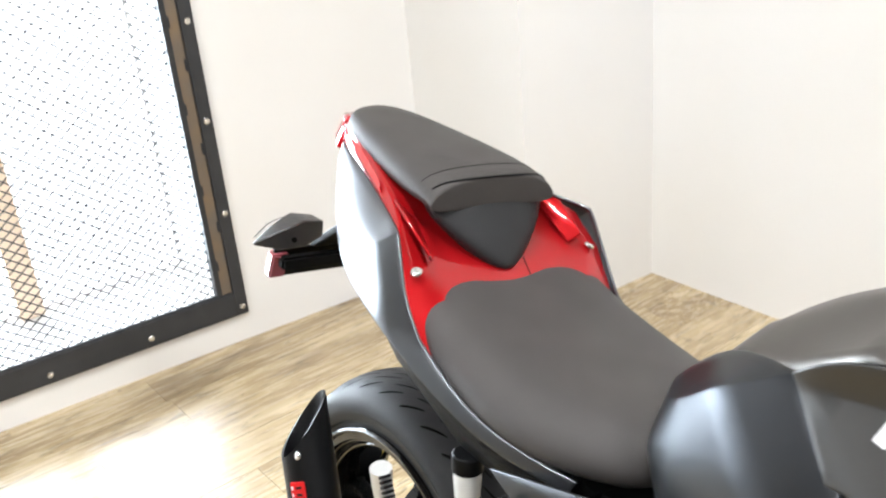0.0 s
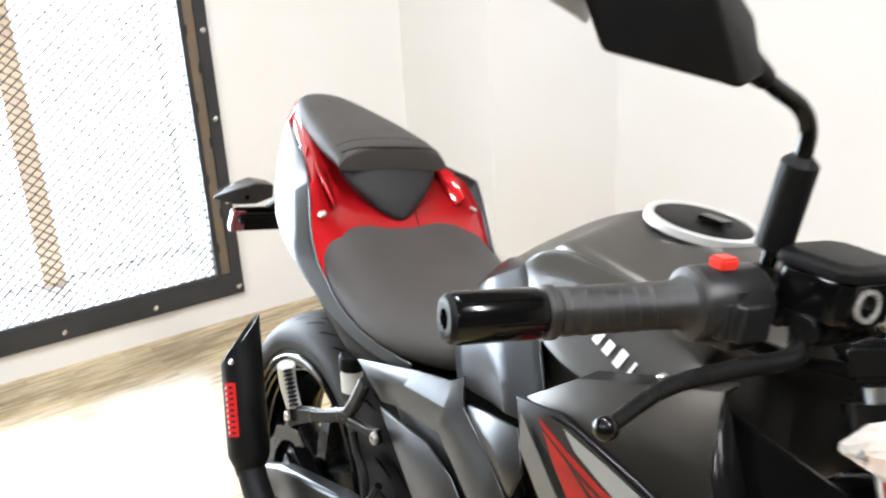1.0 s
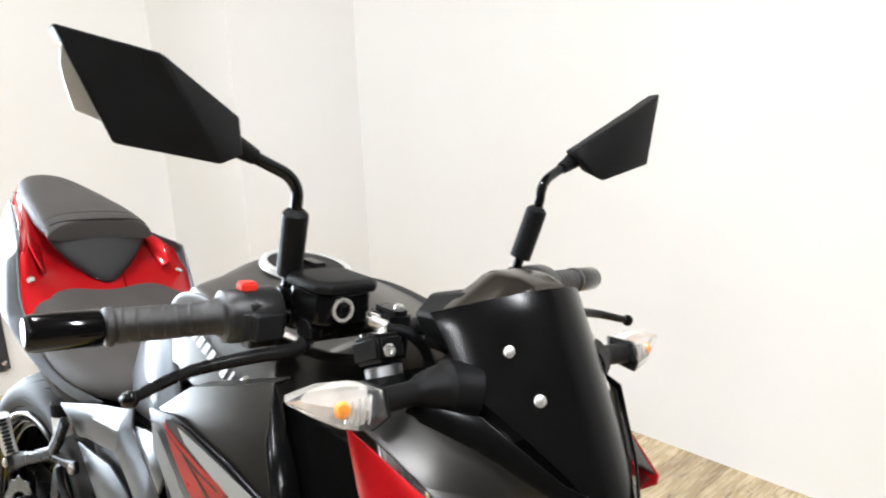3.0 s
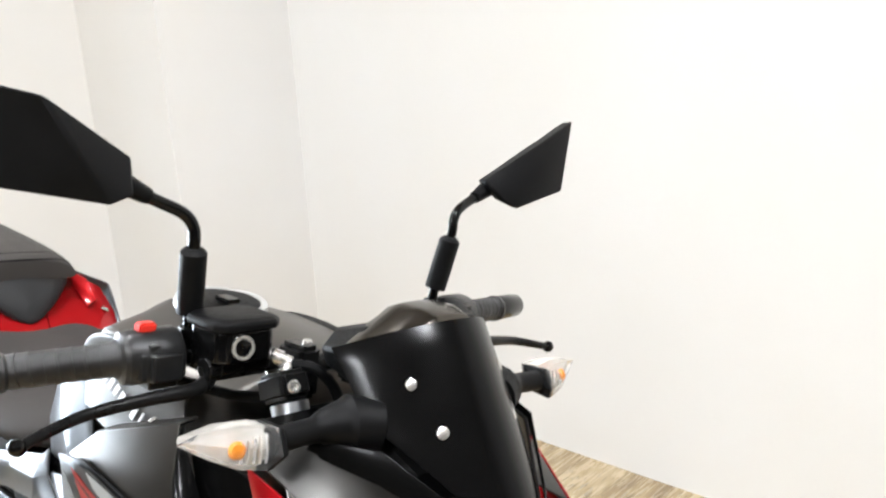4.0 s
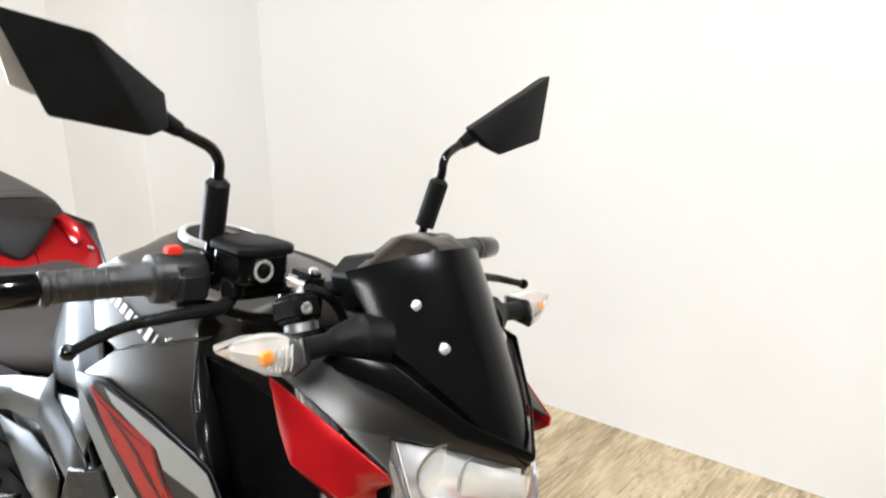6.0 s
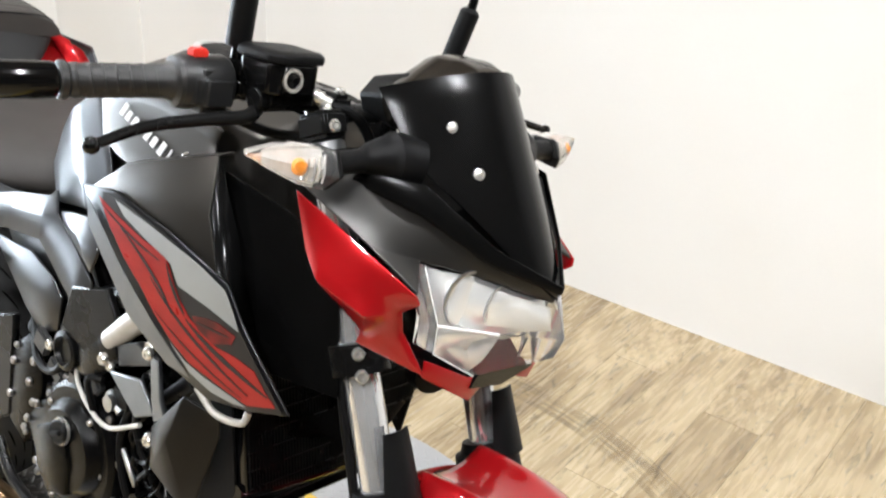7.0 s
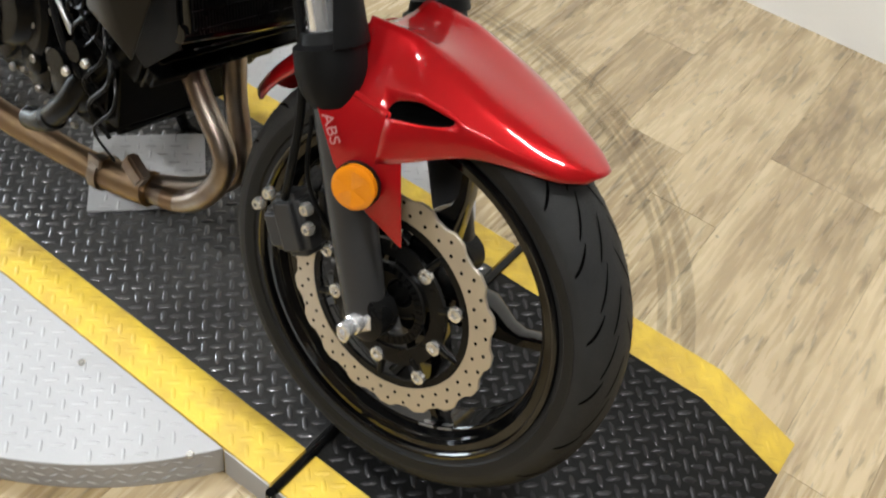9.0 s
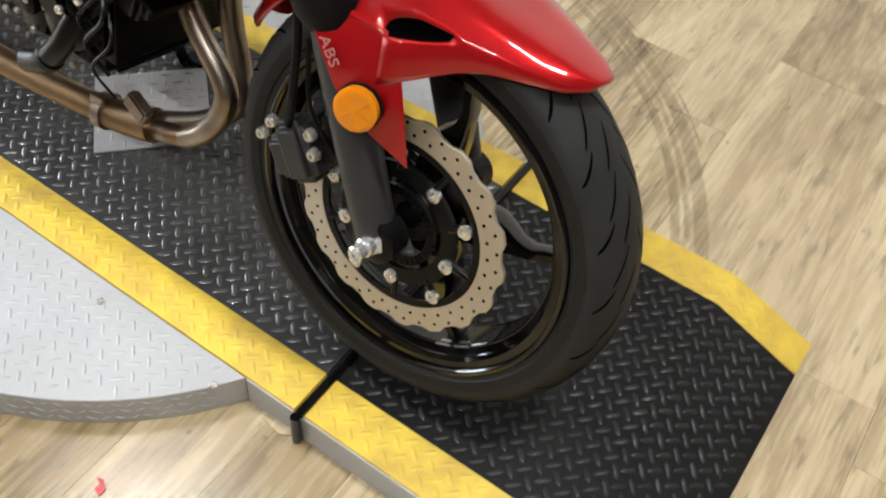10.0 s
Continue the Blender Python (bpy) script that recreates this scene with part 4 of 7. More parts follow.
ST_F = [(0.105, 0, 0.5915), (0.105, -0.022, 0.5915), (0.103, -0.039, 0.5895), (0.111, -0.053, 0.581), (0.117, -0.0605, 0.571), (0.117, -0.0625, 0.5665), (0.116, -0.063, 0.561), (0.113, -0.062, 0.5545)]
ST_G = [(0.154, 0, 0.578), (0.153, -0.018, 0.5775), (0.15, -0.031, 0.5755), (0.15, -0.04, 0.568), (0.15, -0.044, 0.562), (0.149, -0.045, 0.559), (0.1485, -0.0445, 0.5565), (0.147, -0.043, 0.554)]
ST_H = [(0.1785, 0, 0.5695), (0.1775, -0.009, 0.569), (0.1745, -0.017, 0.567), (0.171, -0.0215, 0.563), (0.169, -0.023, 0.5605), (0.168, -0.0235, 0.559), (0.167, -0.0235, 0.558), (0.165, -0.022, 0.557)]


def fender_shell():
    verts, faces, at = [], [], {}
    for i, row in enumerate((ST_A, ST_B, ST_C, ST_D, ST_E, ST_F, ST_G, ST_H)):
        for k, (x, y, z) in enumerate(row):
            for side in ((1,) if k == 0 else (1, -1)):
                at[i, k * side] = len(verts)
                verts.append((x, y * side, z))
    for i in range(7):
        for side in (1, -1):
            for k in range(7):
                if k == 4 and i in (1, 2):      # the vent stays open
                    continue
                corner = [(i, k * side), (i, (k + 1) * side), (i + 1, (k + 1) * side), (i + 1, k * side)]
                if all(c in at for c in corner):
                    faces.append([at[c] for c in corner])
    return build(verts, faces)


fender = part("front_fender", S(fender_shell()), RED, bike, "glossy candy red front fender with side vents", solid=0.002, sub=2, fold=0.5, rim=0.8)
# rear flap of the fender, behind the legs
rear = []
for th, rc, wk in ((116, 0.338, 0.07), (128, 0.335, 0.068), (140, 0.334, 0.064), (150, 0.336, 0.05), (156, 0.338, 0.03)):
    half = [(0.0, rc), (wk * 0.6, rc - 0.004), (wk, rc - 0.03)]
    rear.append([arc_pt(th, r, y) for y, r in reversed(half)] + [arc_pt(th, r, -y) for y, r in half[1:]])
part("rear_flap", S(loft(rear, cap=False, closed=False)), RED, fender, solid=0.003, sub=1)
for s in (1, -1):
    # pointed side blade over the leg, folded along its middle
    V = [(-0.124, -0.131, 0.541), (-0.104, -0.1185, 0.559), (-0.087, -0.1085, 0.563), (-0.036, -0.1105, 0.562), (-0.031, -0.1165, 0.541), (-0.028, -0.1215, 0.505), (-0.076, -0.136, 0.483), (-0.03, -0.12, 0.437), (0.021, -0.108, 0.412), (-0.0085, -0.1105, 0.517)]
    part("side_blade", S(facets(V, [(0, 1, 2, 6), (2, 3, 4, 5, 6), (5, 7, 6), (5, 9, 8, 7)], s)), RED, fender, "red pointed side blade", solid=0.002, bevel=0.002)
    D = [ST_B[4], ST_C[4], ST_D[4], ST_D[5], ST_C[5], ST_B[5], (-0.004, -0.082, 0.573)]
    part("vent", S(facets(D, [(0, 1, 6), (1, 2, 6), (2, 3, 6), (3, 4, 6), (4, 5, 6), (5, 0, 6)], s)), HOLE, fender, "dark vent opening", flat=True)
    rp = Vector((-0.037, s * -0.146, 0.477))
    refl = part("reflector", S(lathe([(0.002, 0.0005), (0.002, 0.021), (0, 0.026), (-0.008, 0.026), (-0.008, 0.0005)], rp, (0.25, -s, 0.1), 32, closed=False)), ORANGE, bike, "round amber reflector")
    ax = Vector((0.25, -s, 0.1)).normalized()
    e1 = ax.orthogonal().normalized()
    e2 = ax.cross(e1)
    for k in range(6):
        wedge = [rp + ax * 0.0034]
        wedge += [rp + ax * (0.0022 + (0.0026 if k % 2 else 0.0)) + 0.0215 * (e1 * math.cos(a) + e2 * math.sin(a)) for q, a in enumerate(radians(60 * k + 20 * i) for i in range(4))]
        part("facet", S(build(wedge, [(0, 1, 2), (0, 2, 3), (0, 3, 4)])), ORANGE, refl, flat=True)
    part("reflector_mount", S(lathe([(-0.008, 0.0005), (-0.008, 0.0275), (-0.014, 0.0275), (-0.04, 0.012), (-0.04, 0.0005)], rp, (0.25, -s, 0.1), 28, closed=False)), PLASTIC, bike)


def letters(text, size, m, material, parent, name="lettering"):
    cu = bpy.data.curves.new(name, "FONT")
    cu.body, cu.size, cu.extrude, cu.align_x, cu.align_y = text, size, 0.0003, "CENTER", "CENTER"
    cu.materials.append(material)
    ob = new(name, cu)
    ob.parent = parent
    ob.matrix_local = m
    return ob


def basis(origin, right, up):
    r = Vector(right).normalized()
    u = (Vector(up) - r * Vector(up).dot(r)).normalized()
    w = r.cross(u)
    m = Matrix((r, u, w)).transposed().to_4x4()
    m.translation = Vector(origin)
    return m


letters("ABS", 0.021, ST @ basis((-0.089, -0.1365, 0.521), (0.61, -0.02, -0.79), (0.79, 0.05, 0.61)), PALEPRINT, fender)

# headlight, nose and visor
hl = part("headlight", S(sym_loft([(-0.19, [(0, 0.88), (0.06, 0.88), (0.1, 0.86), (0.1, 0.8), (0.06, 0.775), (0, 0.77)]),
                                   (-0.172, [(0, 0.876), (0.06, 0.874), (0.1, 0.858), (0.1, 0.795), (0.06, 0.77), (0, 0.762)])])), GLOSS, bike, "clear twin-beam headlight unit", bevel=0.002)
for s in (1, -1):
    for yy, zz, rr in ((-0.073, 0.842, 0.026), (-0.026, 0.832, 0.028)):
        dish = [(-0.026 * (1 - (k / 8) ** 2), max(0.0005, rr * 1.12 * k / 8)) for k in range(9)]
        bowl = part("reflector_bowl", S(lathe(dish, (-0.07 + abs(yy) * -0.46, s * yy, zz), (1, s * -0.25, 0.0), 28, closed=False)), REFLECTOR, hl, "bright reflector bowl")
        part("bowl_rim", S(lathe([(-0.001, rr * 1.1), (0.0012, rr * 1.1), (0.0012, rr * 1.2), (-0.001, rr * 1.2)], (-0.069 + abs(yy) * -0.46, s * yy, zz), (1, s * -0.25, 0), 28)), ALLOY, bowl)
        part("bowl_step", S(lathe([(-0.006, rr * 0.86), (-0.003, rr * 0.9), (-0.003, rr * 0.96), (-0.006, rr * 0.96)], (-0.07 + abs(yy) * -0.46, s * yy, zz), (1, s * -0.25, 0), 28)), LAMPSHELL, bowl)
        part("bulb_cover", S(lathe([(-0.02, 0.009), (-0.004, 0.009), (0.0, 0.006), (0.0, 0.0005)], (-0.07 + abs(yy) * -0.46, s * yy, zz), (1, s * -0.25, 0), 16, closed=False)), REFLECTOR, bowl)
    part("reflector_back", S(facets([(-0.136, -0.104, 0.868), (-0.1, -0.066, 0.866), (-0.056, 0.0, 0.846), (-0.052, 0.0, 0.812), (-0.09, -0.06, 0.806), (-0.122, -0.1, 0.812)], [(0, 1, 4, 5), (1, 2, 3, 4)], s)), REFLECTOR, hl, solid=0.002)
    part("low_reflector", S(facets([(-0.112, -0.101, 0.812), (-0.078, -0.034, 0.808), (-0.088, -0.044, 0.776), (-0.096, -0.055, 0.762), (-0.117, -0.092, 0.783), (-0.105, -0.05, 0.79)],
                                   [(0, 1, 5), (1, 2, 5), (2, 3, 5), (3, 4, 5), (4, 0, 5)], s)), REFLECTOR, hl, solid=0.002)
    # lens half: upper band and lower lip
    L = [(-0.135, -0.112, 0.872), (-0.085, -0.07, 0.862), (-0.036, 0.0, 0.842), (-0.022, 0.0, 0.815), (-0.065, -0.06, 0.815), (-0.107, -0.110, 0.818),
         (-0.109, -0.105, 0.785), (-0.088, -0.055, 0.757), (-0.062, 0.0, 0.77), (-0.03, 0.0, 0.79)]
    part("lens", S(facets(L, [(0, 1, 4, 5), (1, 2, 3, 4), (5, 4, 7, 6), (4, 3, 9, 8, 7)], s)), CLEAR, hl, "clear faceted lamp lens", solid=0.0015, bevel=0.001).visible_shadow = False
    # silvered liner behind the lens, and the pale moulded wall along its outer edge
    liner = [(x - 0.02 - 0.006 * abs(y) / 0.11, y * 0.95, z + (0.828 - z) * 0.06) for x, y, z in L]
    part("lamp_liner", S(facets(liner, [(0, 1, 4, 5), (1, 2, 3, 4), (5, 4, 7, 6)], s)), REFLECTOR, hl, solid=0.0015)
    wallv = [L[0], L[5], L[6]] + [(x - 0.03, y * 0.98, z) for x, y, z in (L[0], L[5], L[6])]
    part("lens_wall", S(facets(wallv, [(0, 1, 4, 3), (1, 2, 5, 4)], s)), CLEAR, hl, "clear moulded lens wall", solid=0.0015).visible_shadow = False
    for a, b in ((5, 4), (6, 7), (0, 5), (5, 6)):
        e0, e1 = Vector(mir([L[a]], s)[0]), Vector(mir([L[b]], s)[0])
        part("lens_edge", S(rod(e0, e1, 0.0014 if b == 4 else 0.0007, n=8)), FROST, hl)
    # red cheek
    Wv = [(-0.247, -0.194, 0.924), (-0.168, -0.168, 0.885), (-0.11, -0.15, 0.854), (-0.108, -0.145, 0.845), (-0.13, -0.141, 0.829), (-0.128, -0.137, 0.808), (-0.101, -0.126, 0.768),
          (-0.176, -0.15, 0.780), (-0.169, -0.153, 0.796), (-0.201, -0.154, 0.811), (-0.227, -0.159, 0.826), (-0.229, -0.187, 0.866), (-0.2, -0.199, 0.846), (-0.146, -0.178, 0.824)]
    cheek = part("cheek_panel", S(facets(Wv, [(0, 1, 12, 11), (1, 2, 3, 4, 13, 12), (11, 12, 9, 10), (12, 13, 8, 9), (13, 4, 5, 6, 7, 8)], s)), RED, bike, "glossy red headlight cheek panel", solid=0.003, bevel=0.0015, sub=2, fold=0.78)
    part("chin", S(facets([(-0.104, -0.124, 0.784), (-0.102, -0.126, 0.766), (-0.086, -0.057, 0.729), (-0.095, -0.01, 0.74), (-0.095, -0.01, 0.76), (-0.088, -0.06, 0.756)],
                          [(0, 1, 2, 5), (5, 2, 3, 4)], s)), RED, bike, "red chin under the headlight", solid=0.003, bevel=0.0015)
    # satin nose panel between cheek and visor
    N = [(-0.254, -0.184, 0.930), (-0.215, -0.14, 0.948), (-0.155, -0.108, 0.946), (-0.141, -0.114, 0.876), (-0.112, -0.145, 0.856), (-0.168, -0.162, 0.888),
         (-0.095, -0.066, 0.866), (-0.045, 0.0, 0.846), (-0.04, 0.0, 0.862), (-0.092, -0.058, 0.893)]
    part("nose_panel", S(facets(N, [(0, 1, 5), (1, 2, 3, 5), (3, 4, 5), (2, 3, 6, 9), (6, 7, 8, 9)], s)), BRONZE, bike, "satin grey nose panel over the headlight", solid=0.004, bevel=0.002)
    # black cowl strip under the visor's edge
    K = [(-0.220, -0.150, 0.938), (-0.213, -0.145, 0.952), (-0.153, -0.112, 0.952), (-0.149, -0.118, 0.922), (-0.089, -0.068, 0.883), (-0.0375, -0.001, 0.858), (-0.036, -0.001, 0.868), (-0.087, -0.060, 0.899)]
    part("visor_cowl", S(facets(K, [(0, 1, 2, 3), (2, 3, 4, 7), (4, 5, 6, 7)], s)), VISOR, bike, "gloss black cowl under the visor", solid=0.003, bevel=0.0015)
part("inner_chin", S(sym_loft([(-0.2, [(0, 0.775), (0.08, 0.775), (0.09, 0.75), (0, 0.74)]), (-0.085, [(0, 0.762), (0.05, 0.76), (0.06, 0.745), (0, 0.735)])])), GLOSS, bike)
# visor: a curved shield, widest at the top and pointed at the bottom
rows = []
for v in range(11):
    t = v / 10
    cxx, cz = -0.168 + 0.126 * t, 1.064 - 0.212 * t
    if t < 0.35:
        hw = 0.112 - 0.022 * t
    else:
        hw = 0.1042 * (1 - (t - 0.35) / 0.65) ** 0.8 + 0.003
    sweep = 0.062 * (hw / 0.106) ** 1.5
    droop = (0.030 * (1 - t)) * (hw / 0.106) ** 2
    rows.append([(cxx - sweep * abs(u) ** 1.7, hw * u, cz - droop * abs(u) ** 1.8) for u in (-1 + 2 * k / 14 for k in range(15))])
visor = part("visor", S(loft(rows, cap=False, closed=False)), VISOR, bike, "gloss black meter visor with two bolts", solid=0.004, bevel=0.001)
for s in (1, -1):
    for x, y, z in ((-0.171, -0.064, 1.003), (-0.136, -0.052, 0.963)):
        part("visor_bolt", S(lathe([(-0.003, 0.0085), (0.001, 0.0085), (0.005, 0.006), (0.0062, 0.003), (0.0062, 0.0004), (-0.003, 0.0004)], (x, s * y, z), (0.75, s * -0.5, 0.42), 20)), STEEL, visor, "bright dome bolt")
# meter hood behind the visor
hood = [(-0.255, [(0, 1.060), (0.022, 1.059), (0.046, 1.046), (0.088, 1.020), (0.07, 0.985), (0, 0.985)]),
        (-0.235, [(0, 1.069), (0.026, 1.067), (0.052, 1.051), (0.096, 1.022), (0.08, 0.99), (0, 0.98)]),
        (-0.205, [(0, 1.070), (0.026, 1.068), (0.05, 1.054), (0.088, 1.026), (0.07, 0.99), (0, 0.97)]),
        (-0.182, [(0, 1.064), (0.024, 1.061), (0.04, 1.05), (0.055, 1.03), (0.03, 0.99), (0, 0.97)])]
part("meter_hood", S(sym_loft(hood)), HOODPAINT, bike, "glossy bronze-grey instrument hood", sub=2, fold=0.75)
part("meter_body", S(sym_loft([(-0.30, [(0, 1.03), (0.05, 1.03), (0.07, 1.01), (0.06, 0.99), (0, 0.985)]), (-0.24, [(0, 1.05), (0.06, 1.045), (0.085, 1.02), (0.075, 0.985), (0, 0.98)])])), PLASTIC, bike, bevel=0.004)
part("lamp_bracket", S(sym_loft([(-0.26, [(0, 0.97), (0.07, 0.965), (0.085, 0.93), (0.08, 0.87), (0, 0.86)]), (-0.14, [(0, 0.93), (0.075, 0.925), (0.09, 0.9), (0.085, 0.86), (0, 0.85)])])), PLASTIC, bike)

# front indicators
for s in (1, -1):
    stalk = part("indicator_stalk", S(tube(mir([(-0.19, -0.085, 0.962), (-0.2, -0.105, 0.964), (-0.207, -0.13, 0.964), (-0.208, -0.15, 0.963), (-0.208, -0.178, 0.962), (-0.207, -0.204, 0.961)], s),
                                           lambda t: 0.028 if t < 0.3 else (0.024 - 0.012 * min(1, (t - 0.3) / 0.3) if t < 0.6 else 0.012), 16)), PLASTIC, bike, "black rubber indicator stalk")
    base = mir([(-0.200, -0.197, 0.976), (-0.188, -0.198, 0.954), (-0.197, -0.209, 0.940), (-0.226, -0.202, 0.946), (-0.230, -0.197, 0.975)], s)
    tip, ctr = Vector((-0.222, s * -0.284, 0.970)), Vector((-0.208, s * -0.201, 0.959))
    rings = [[ctr.lerp(tip, t) + (Vector(p) - ctr) * k for p in base] for t, k in ((0.0, 1.0), (0.35, 0.93), (0.7, 0.5), (1.0, 0.06))]
    lens = part("indicator_lens", S(loft(rings)), CLEAR, stalk, "clear faceted indicator lens", bevel=0.0015)
    lens.visible_shadow = False
    part("lens_base", S(loft([[ctr + (Vector(p) - ctr) * k + Vector((0, s * dy, 0)) for p in base] for k, dy in ((1.02, 0.0), (1.02, 0.005), (0.7, 0.009))])), PLASTIC, stalk, bevel=0.001)
    shell = [[ctr.lerp(tip, t) + (Vector(p) - ctr) * k + Vector((-0.013, 0, 0)) for p in base] for t, k in ((0.05, 0.84), (0.5, 0.64), (0.9, 0.15))]
    part("indicator_reflector", S(loft(shell)), LAMPSHELL, stalk, "silvered indicator shell")
    for k in range(5):
        y = -0.207 - 0.0065 * k
        part("reflector_rib", S(box((-0.2035, s * y, 0.959), (0.004, 0.0016, 0.026 - 0.002 * k), bevel=0.0005)), LAMPSHELL if k % 2 else CHROME, stalk)
    part("indicator_bulb", S(lathe([(0, 0.0005), (0.002, 0.006), (0.008, 0.008), (0.012, 0.0055), (0.014, 0.0005)], (-0.212, s * -0.234, 0.960), (0.8, s * -0.3, 0.2), 16, closed=False)), BULB, stalk, "amber bulb")

# handlebar
BE, GI = (-0.427, 0.416, 0.988), (-0.379, 0.226, 1.001)
bar = part("handlebar", S(tube([(BE[0], -BE[1], BE[2]), (GI[0], -GI[1], GI[2]), (-0.372, -0.15, 1.003), (-0.358, -0.07, 0.975), (-0.362, 0, 0.972), (-0.358, 0.07, 0.975), (-0.372, 0.15, 1.003), (GI[0], GI[1], GI[2]), BE], 0.011, 16)), BLACKMETAL, bike, "black tubular handlebar")
for s in (-1, 1):
    part("bar_clamp", S(box((-0.362, s * 0.045, 0.968), (0.045, 0.03, 0.06), bevel=0.006)), BLACKMETAL, bike)
    part("clamp_bolt", S(bolt((-0.35, s * 0.045, 0.998), (0.1, 0, 1), 0.006, 0.006)), STEEL, bike)
    a, b = Vector((BE[0], s * BE[1], BE[2])), Vector((GI[0], s * GI[1], GI[2]))
    d = (b - a).normalized()
    end = part("bar_end", S(lathe([(0.0, 0.0005), (0.0, 0.006), (-0.004, 0.007), (-0.004, 0.0135), (0, 0.0165), (0.004, 0.0175), (0.058, 0.0175), (0.062, 0.0165), (0.062, 0.0005)], a - d * 0.002, d, 28, closed=False)), GLOSS, bike, "gloss black bar-end weight")
    part("end_ring", S(lathe([(-0.0035, 0.0125), (-0.0035, 0.0145), (-0.0005, 0.0168), (0.0005, 0.0125)], a - d * 0.002, d, 28)), PLASTIC, end)
    grip = part("grip", S(lathe([(0.062, 0.0005), (0.062, 0.0165), (0.064, 0.0185), (0.069, 0.0185), (0.072, 0.0158), (0.1, 0.0166), (0.14, 0.0162), (0.165, 0.0172), (0.17, 0.02), (0.173, 0.0258), (0.178, 0.0265), (0.181, 0.0245), (0.181, 0.0005)], a, d, 32, closed=False)), GRIPRUBBER, bike, "black ribbed rubber grip")
    for k in range(7):
        c0 = a + d * (0.079 + 0.0125 * k)
        part("grip_rib", S(lathe([(-0.0045, 0.0155), (-0.0038, 0.0168), (0.0038, 0.0168), (0.0045, 0.0155)], c0, d + Vector((0.38, 0, 0.22)), 24)), GRIPRUBBER, grip)
    # switch block
    swc = b + d * 0.008
    sw = part("switch_block", S(join(lathe([(-0.03, 0.012), (-0.03, 0.025), (-0.024, 0.0275), (0.02, 0.0275), (0.027, 0.024), (0.027, 0.012)], swc, d, 24), box(swc + Vector((0.012, 0, -0.006)), (0.04, 0.05, 0.045), bevel=0.009))), SWITCHBLACK, bike, "black switch housing", bevel=0.002)
    if s < 0:
        part("stop_switch", S(box(swc + Vector((0.0, -0.009, 0.029)), (0.014, 0.018, 0.010), bevel=0.002)), REDBUTTON, sw, "red engine stop switch")
        part("screw_well", S(lathe([(0, 0.0005), (0.001, 0.0055), (-0.006, 0.0055), (-0.006, 0.0005)], swc + Vector((0.02, 0.02, 0.012)), (0.8, 0.15, 0.45), 16, closed=False)), HOLE, sw)
    # lever perch and lever
    pc = Vector((-0.395, s * 0.172, 1.0))
    part("lever_perch", S(join(lathe([(-0.014, 0.011), (-0.014, 0.021), (0.014, 0.021), (0.014, 0.011)], pc, d, 20), box(pc + Vector((0.028, 0, 0.0)), (0.04, 0.035, 0.026), bevel=0.006))), BLACKMETAL, bike, bevel=0.002)
    lv = [(-0.345, s * 0.168, 0.985), (-0.325, s * 0.2, 0.978), (-0.33, s * 0.25, 0.974), (-0.336, s * 0.31, 0.966), (-0.323, s * 0.372, 0.954)]
    lever = part("lever", S(tube(lv, lambda t: 0.0085 - 0.0035 * t, 12)), BLACKMETAL, bike, "black %s lever" % ("brake" if s < 0 else "clutch"))
    bb = bmesh.new()
    bmesh.ops.create_uvsphere(bb, u_segments=20, v_segments=14, radius=0.008)
    bmesh.ops.translate(bb, vec=lv[-1], verts=bb.verts)
    part("lever_ball", S(bb), GLOSS, lever)
    # mirror: boot, stem, faceted head
    base = Vector((-0.378, s * 0.178, 1.012))
    boot0, boot1 = Vector((-0.374, s * 0.1805, 1.042)), Vector((-0.362, s * 0.188, 1.11))
    mirror = part("mirror_stem", S(tube([base, boot0, boot1, Vector((-0.362, s * 0.19, 1.13)), Vector((-0.365, s * 0.2, 1.143)), Vector((-0.369, s * 0.222, 1.153)), Vector((-0.372, s * 0.252, 1.165))], 0.0062, 14)), GLOSS, bike, "black rear-view mirror on a cranked stem")
    part("stem_boot", S(tube([boot0, boot0.lerp(boot1, 0.06), boot0.lerp(boot1, 0.5), boot0.lerp(boot1, 0.86), boot1], lambda t: 0.0135 + (-0.0055 * max(0, (t - 0.86) / 0.14)), 18, 3)), PLASTIC, mirror, "black rubber boot")
    part("stem_nut", S(lathe([(0, 0.006), (0, 0.0105), (0.014, 0.0105), (0.016, 0.006)], base, boot0 - base, 6)), BLACKMETAL, mirror)
    part("mirror_neck", S(tube([(-0.37, s * 0.236, 1.159), (-0.372, s * 0.26, 1.17), (-0.374, s * 0.277, 1.178)], lambda t: 0.008 + 0.006 * t, 14)), PLASTIC, mirror)
    # head outline on the mirror face, seen from behind the glass
    if s < 0:
        O = [(-0.374, 0.255, 1.195), (-0.359, 0.344, 1.244), (-0.398, 0.417, 1.257), (-0.377, 0.373, 1.166), (-0.349, 0.286, 1.155), (-0.353, 0.262, 1.163)]
    else:
        O = [(-0.359, 0.244, 1.183), (-0.345, 0.335, 1.235), (-0.352, 0.408, 1.268), (-0.33, 0.370, 1.174), (-0.335, 0.283, 1.15), (-0.34, 0.262, 1.158)]
    O = [Vector((x, s * y, z)) for x, y, z in O]
    O = [sum(O, Vector()) / 6 + (p - sum(O, Vector()) / 6) * 1.05 for p in O]
    depth = Vector((-0.02, 0, -0.003))
    mean = sum(O, Vector()) / 6
    rim = [mean + (p - mean) * k + depth for p, k in zip(O, (0.92, 0.95, 0.97, 0.7, 0.82, 0.88))]
    ctr = sum(O, Vector()) / 6 + Vector((0.016, 0, 0))
    n = 6
    verts = O + rim + [ctr + Vector((0, s * -0.01, 0.0))]
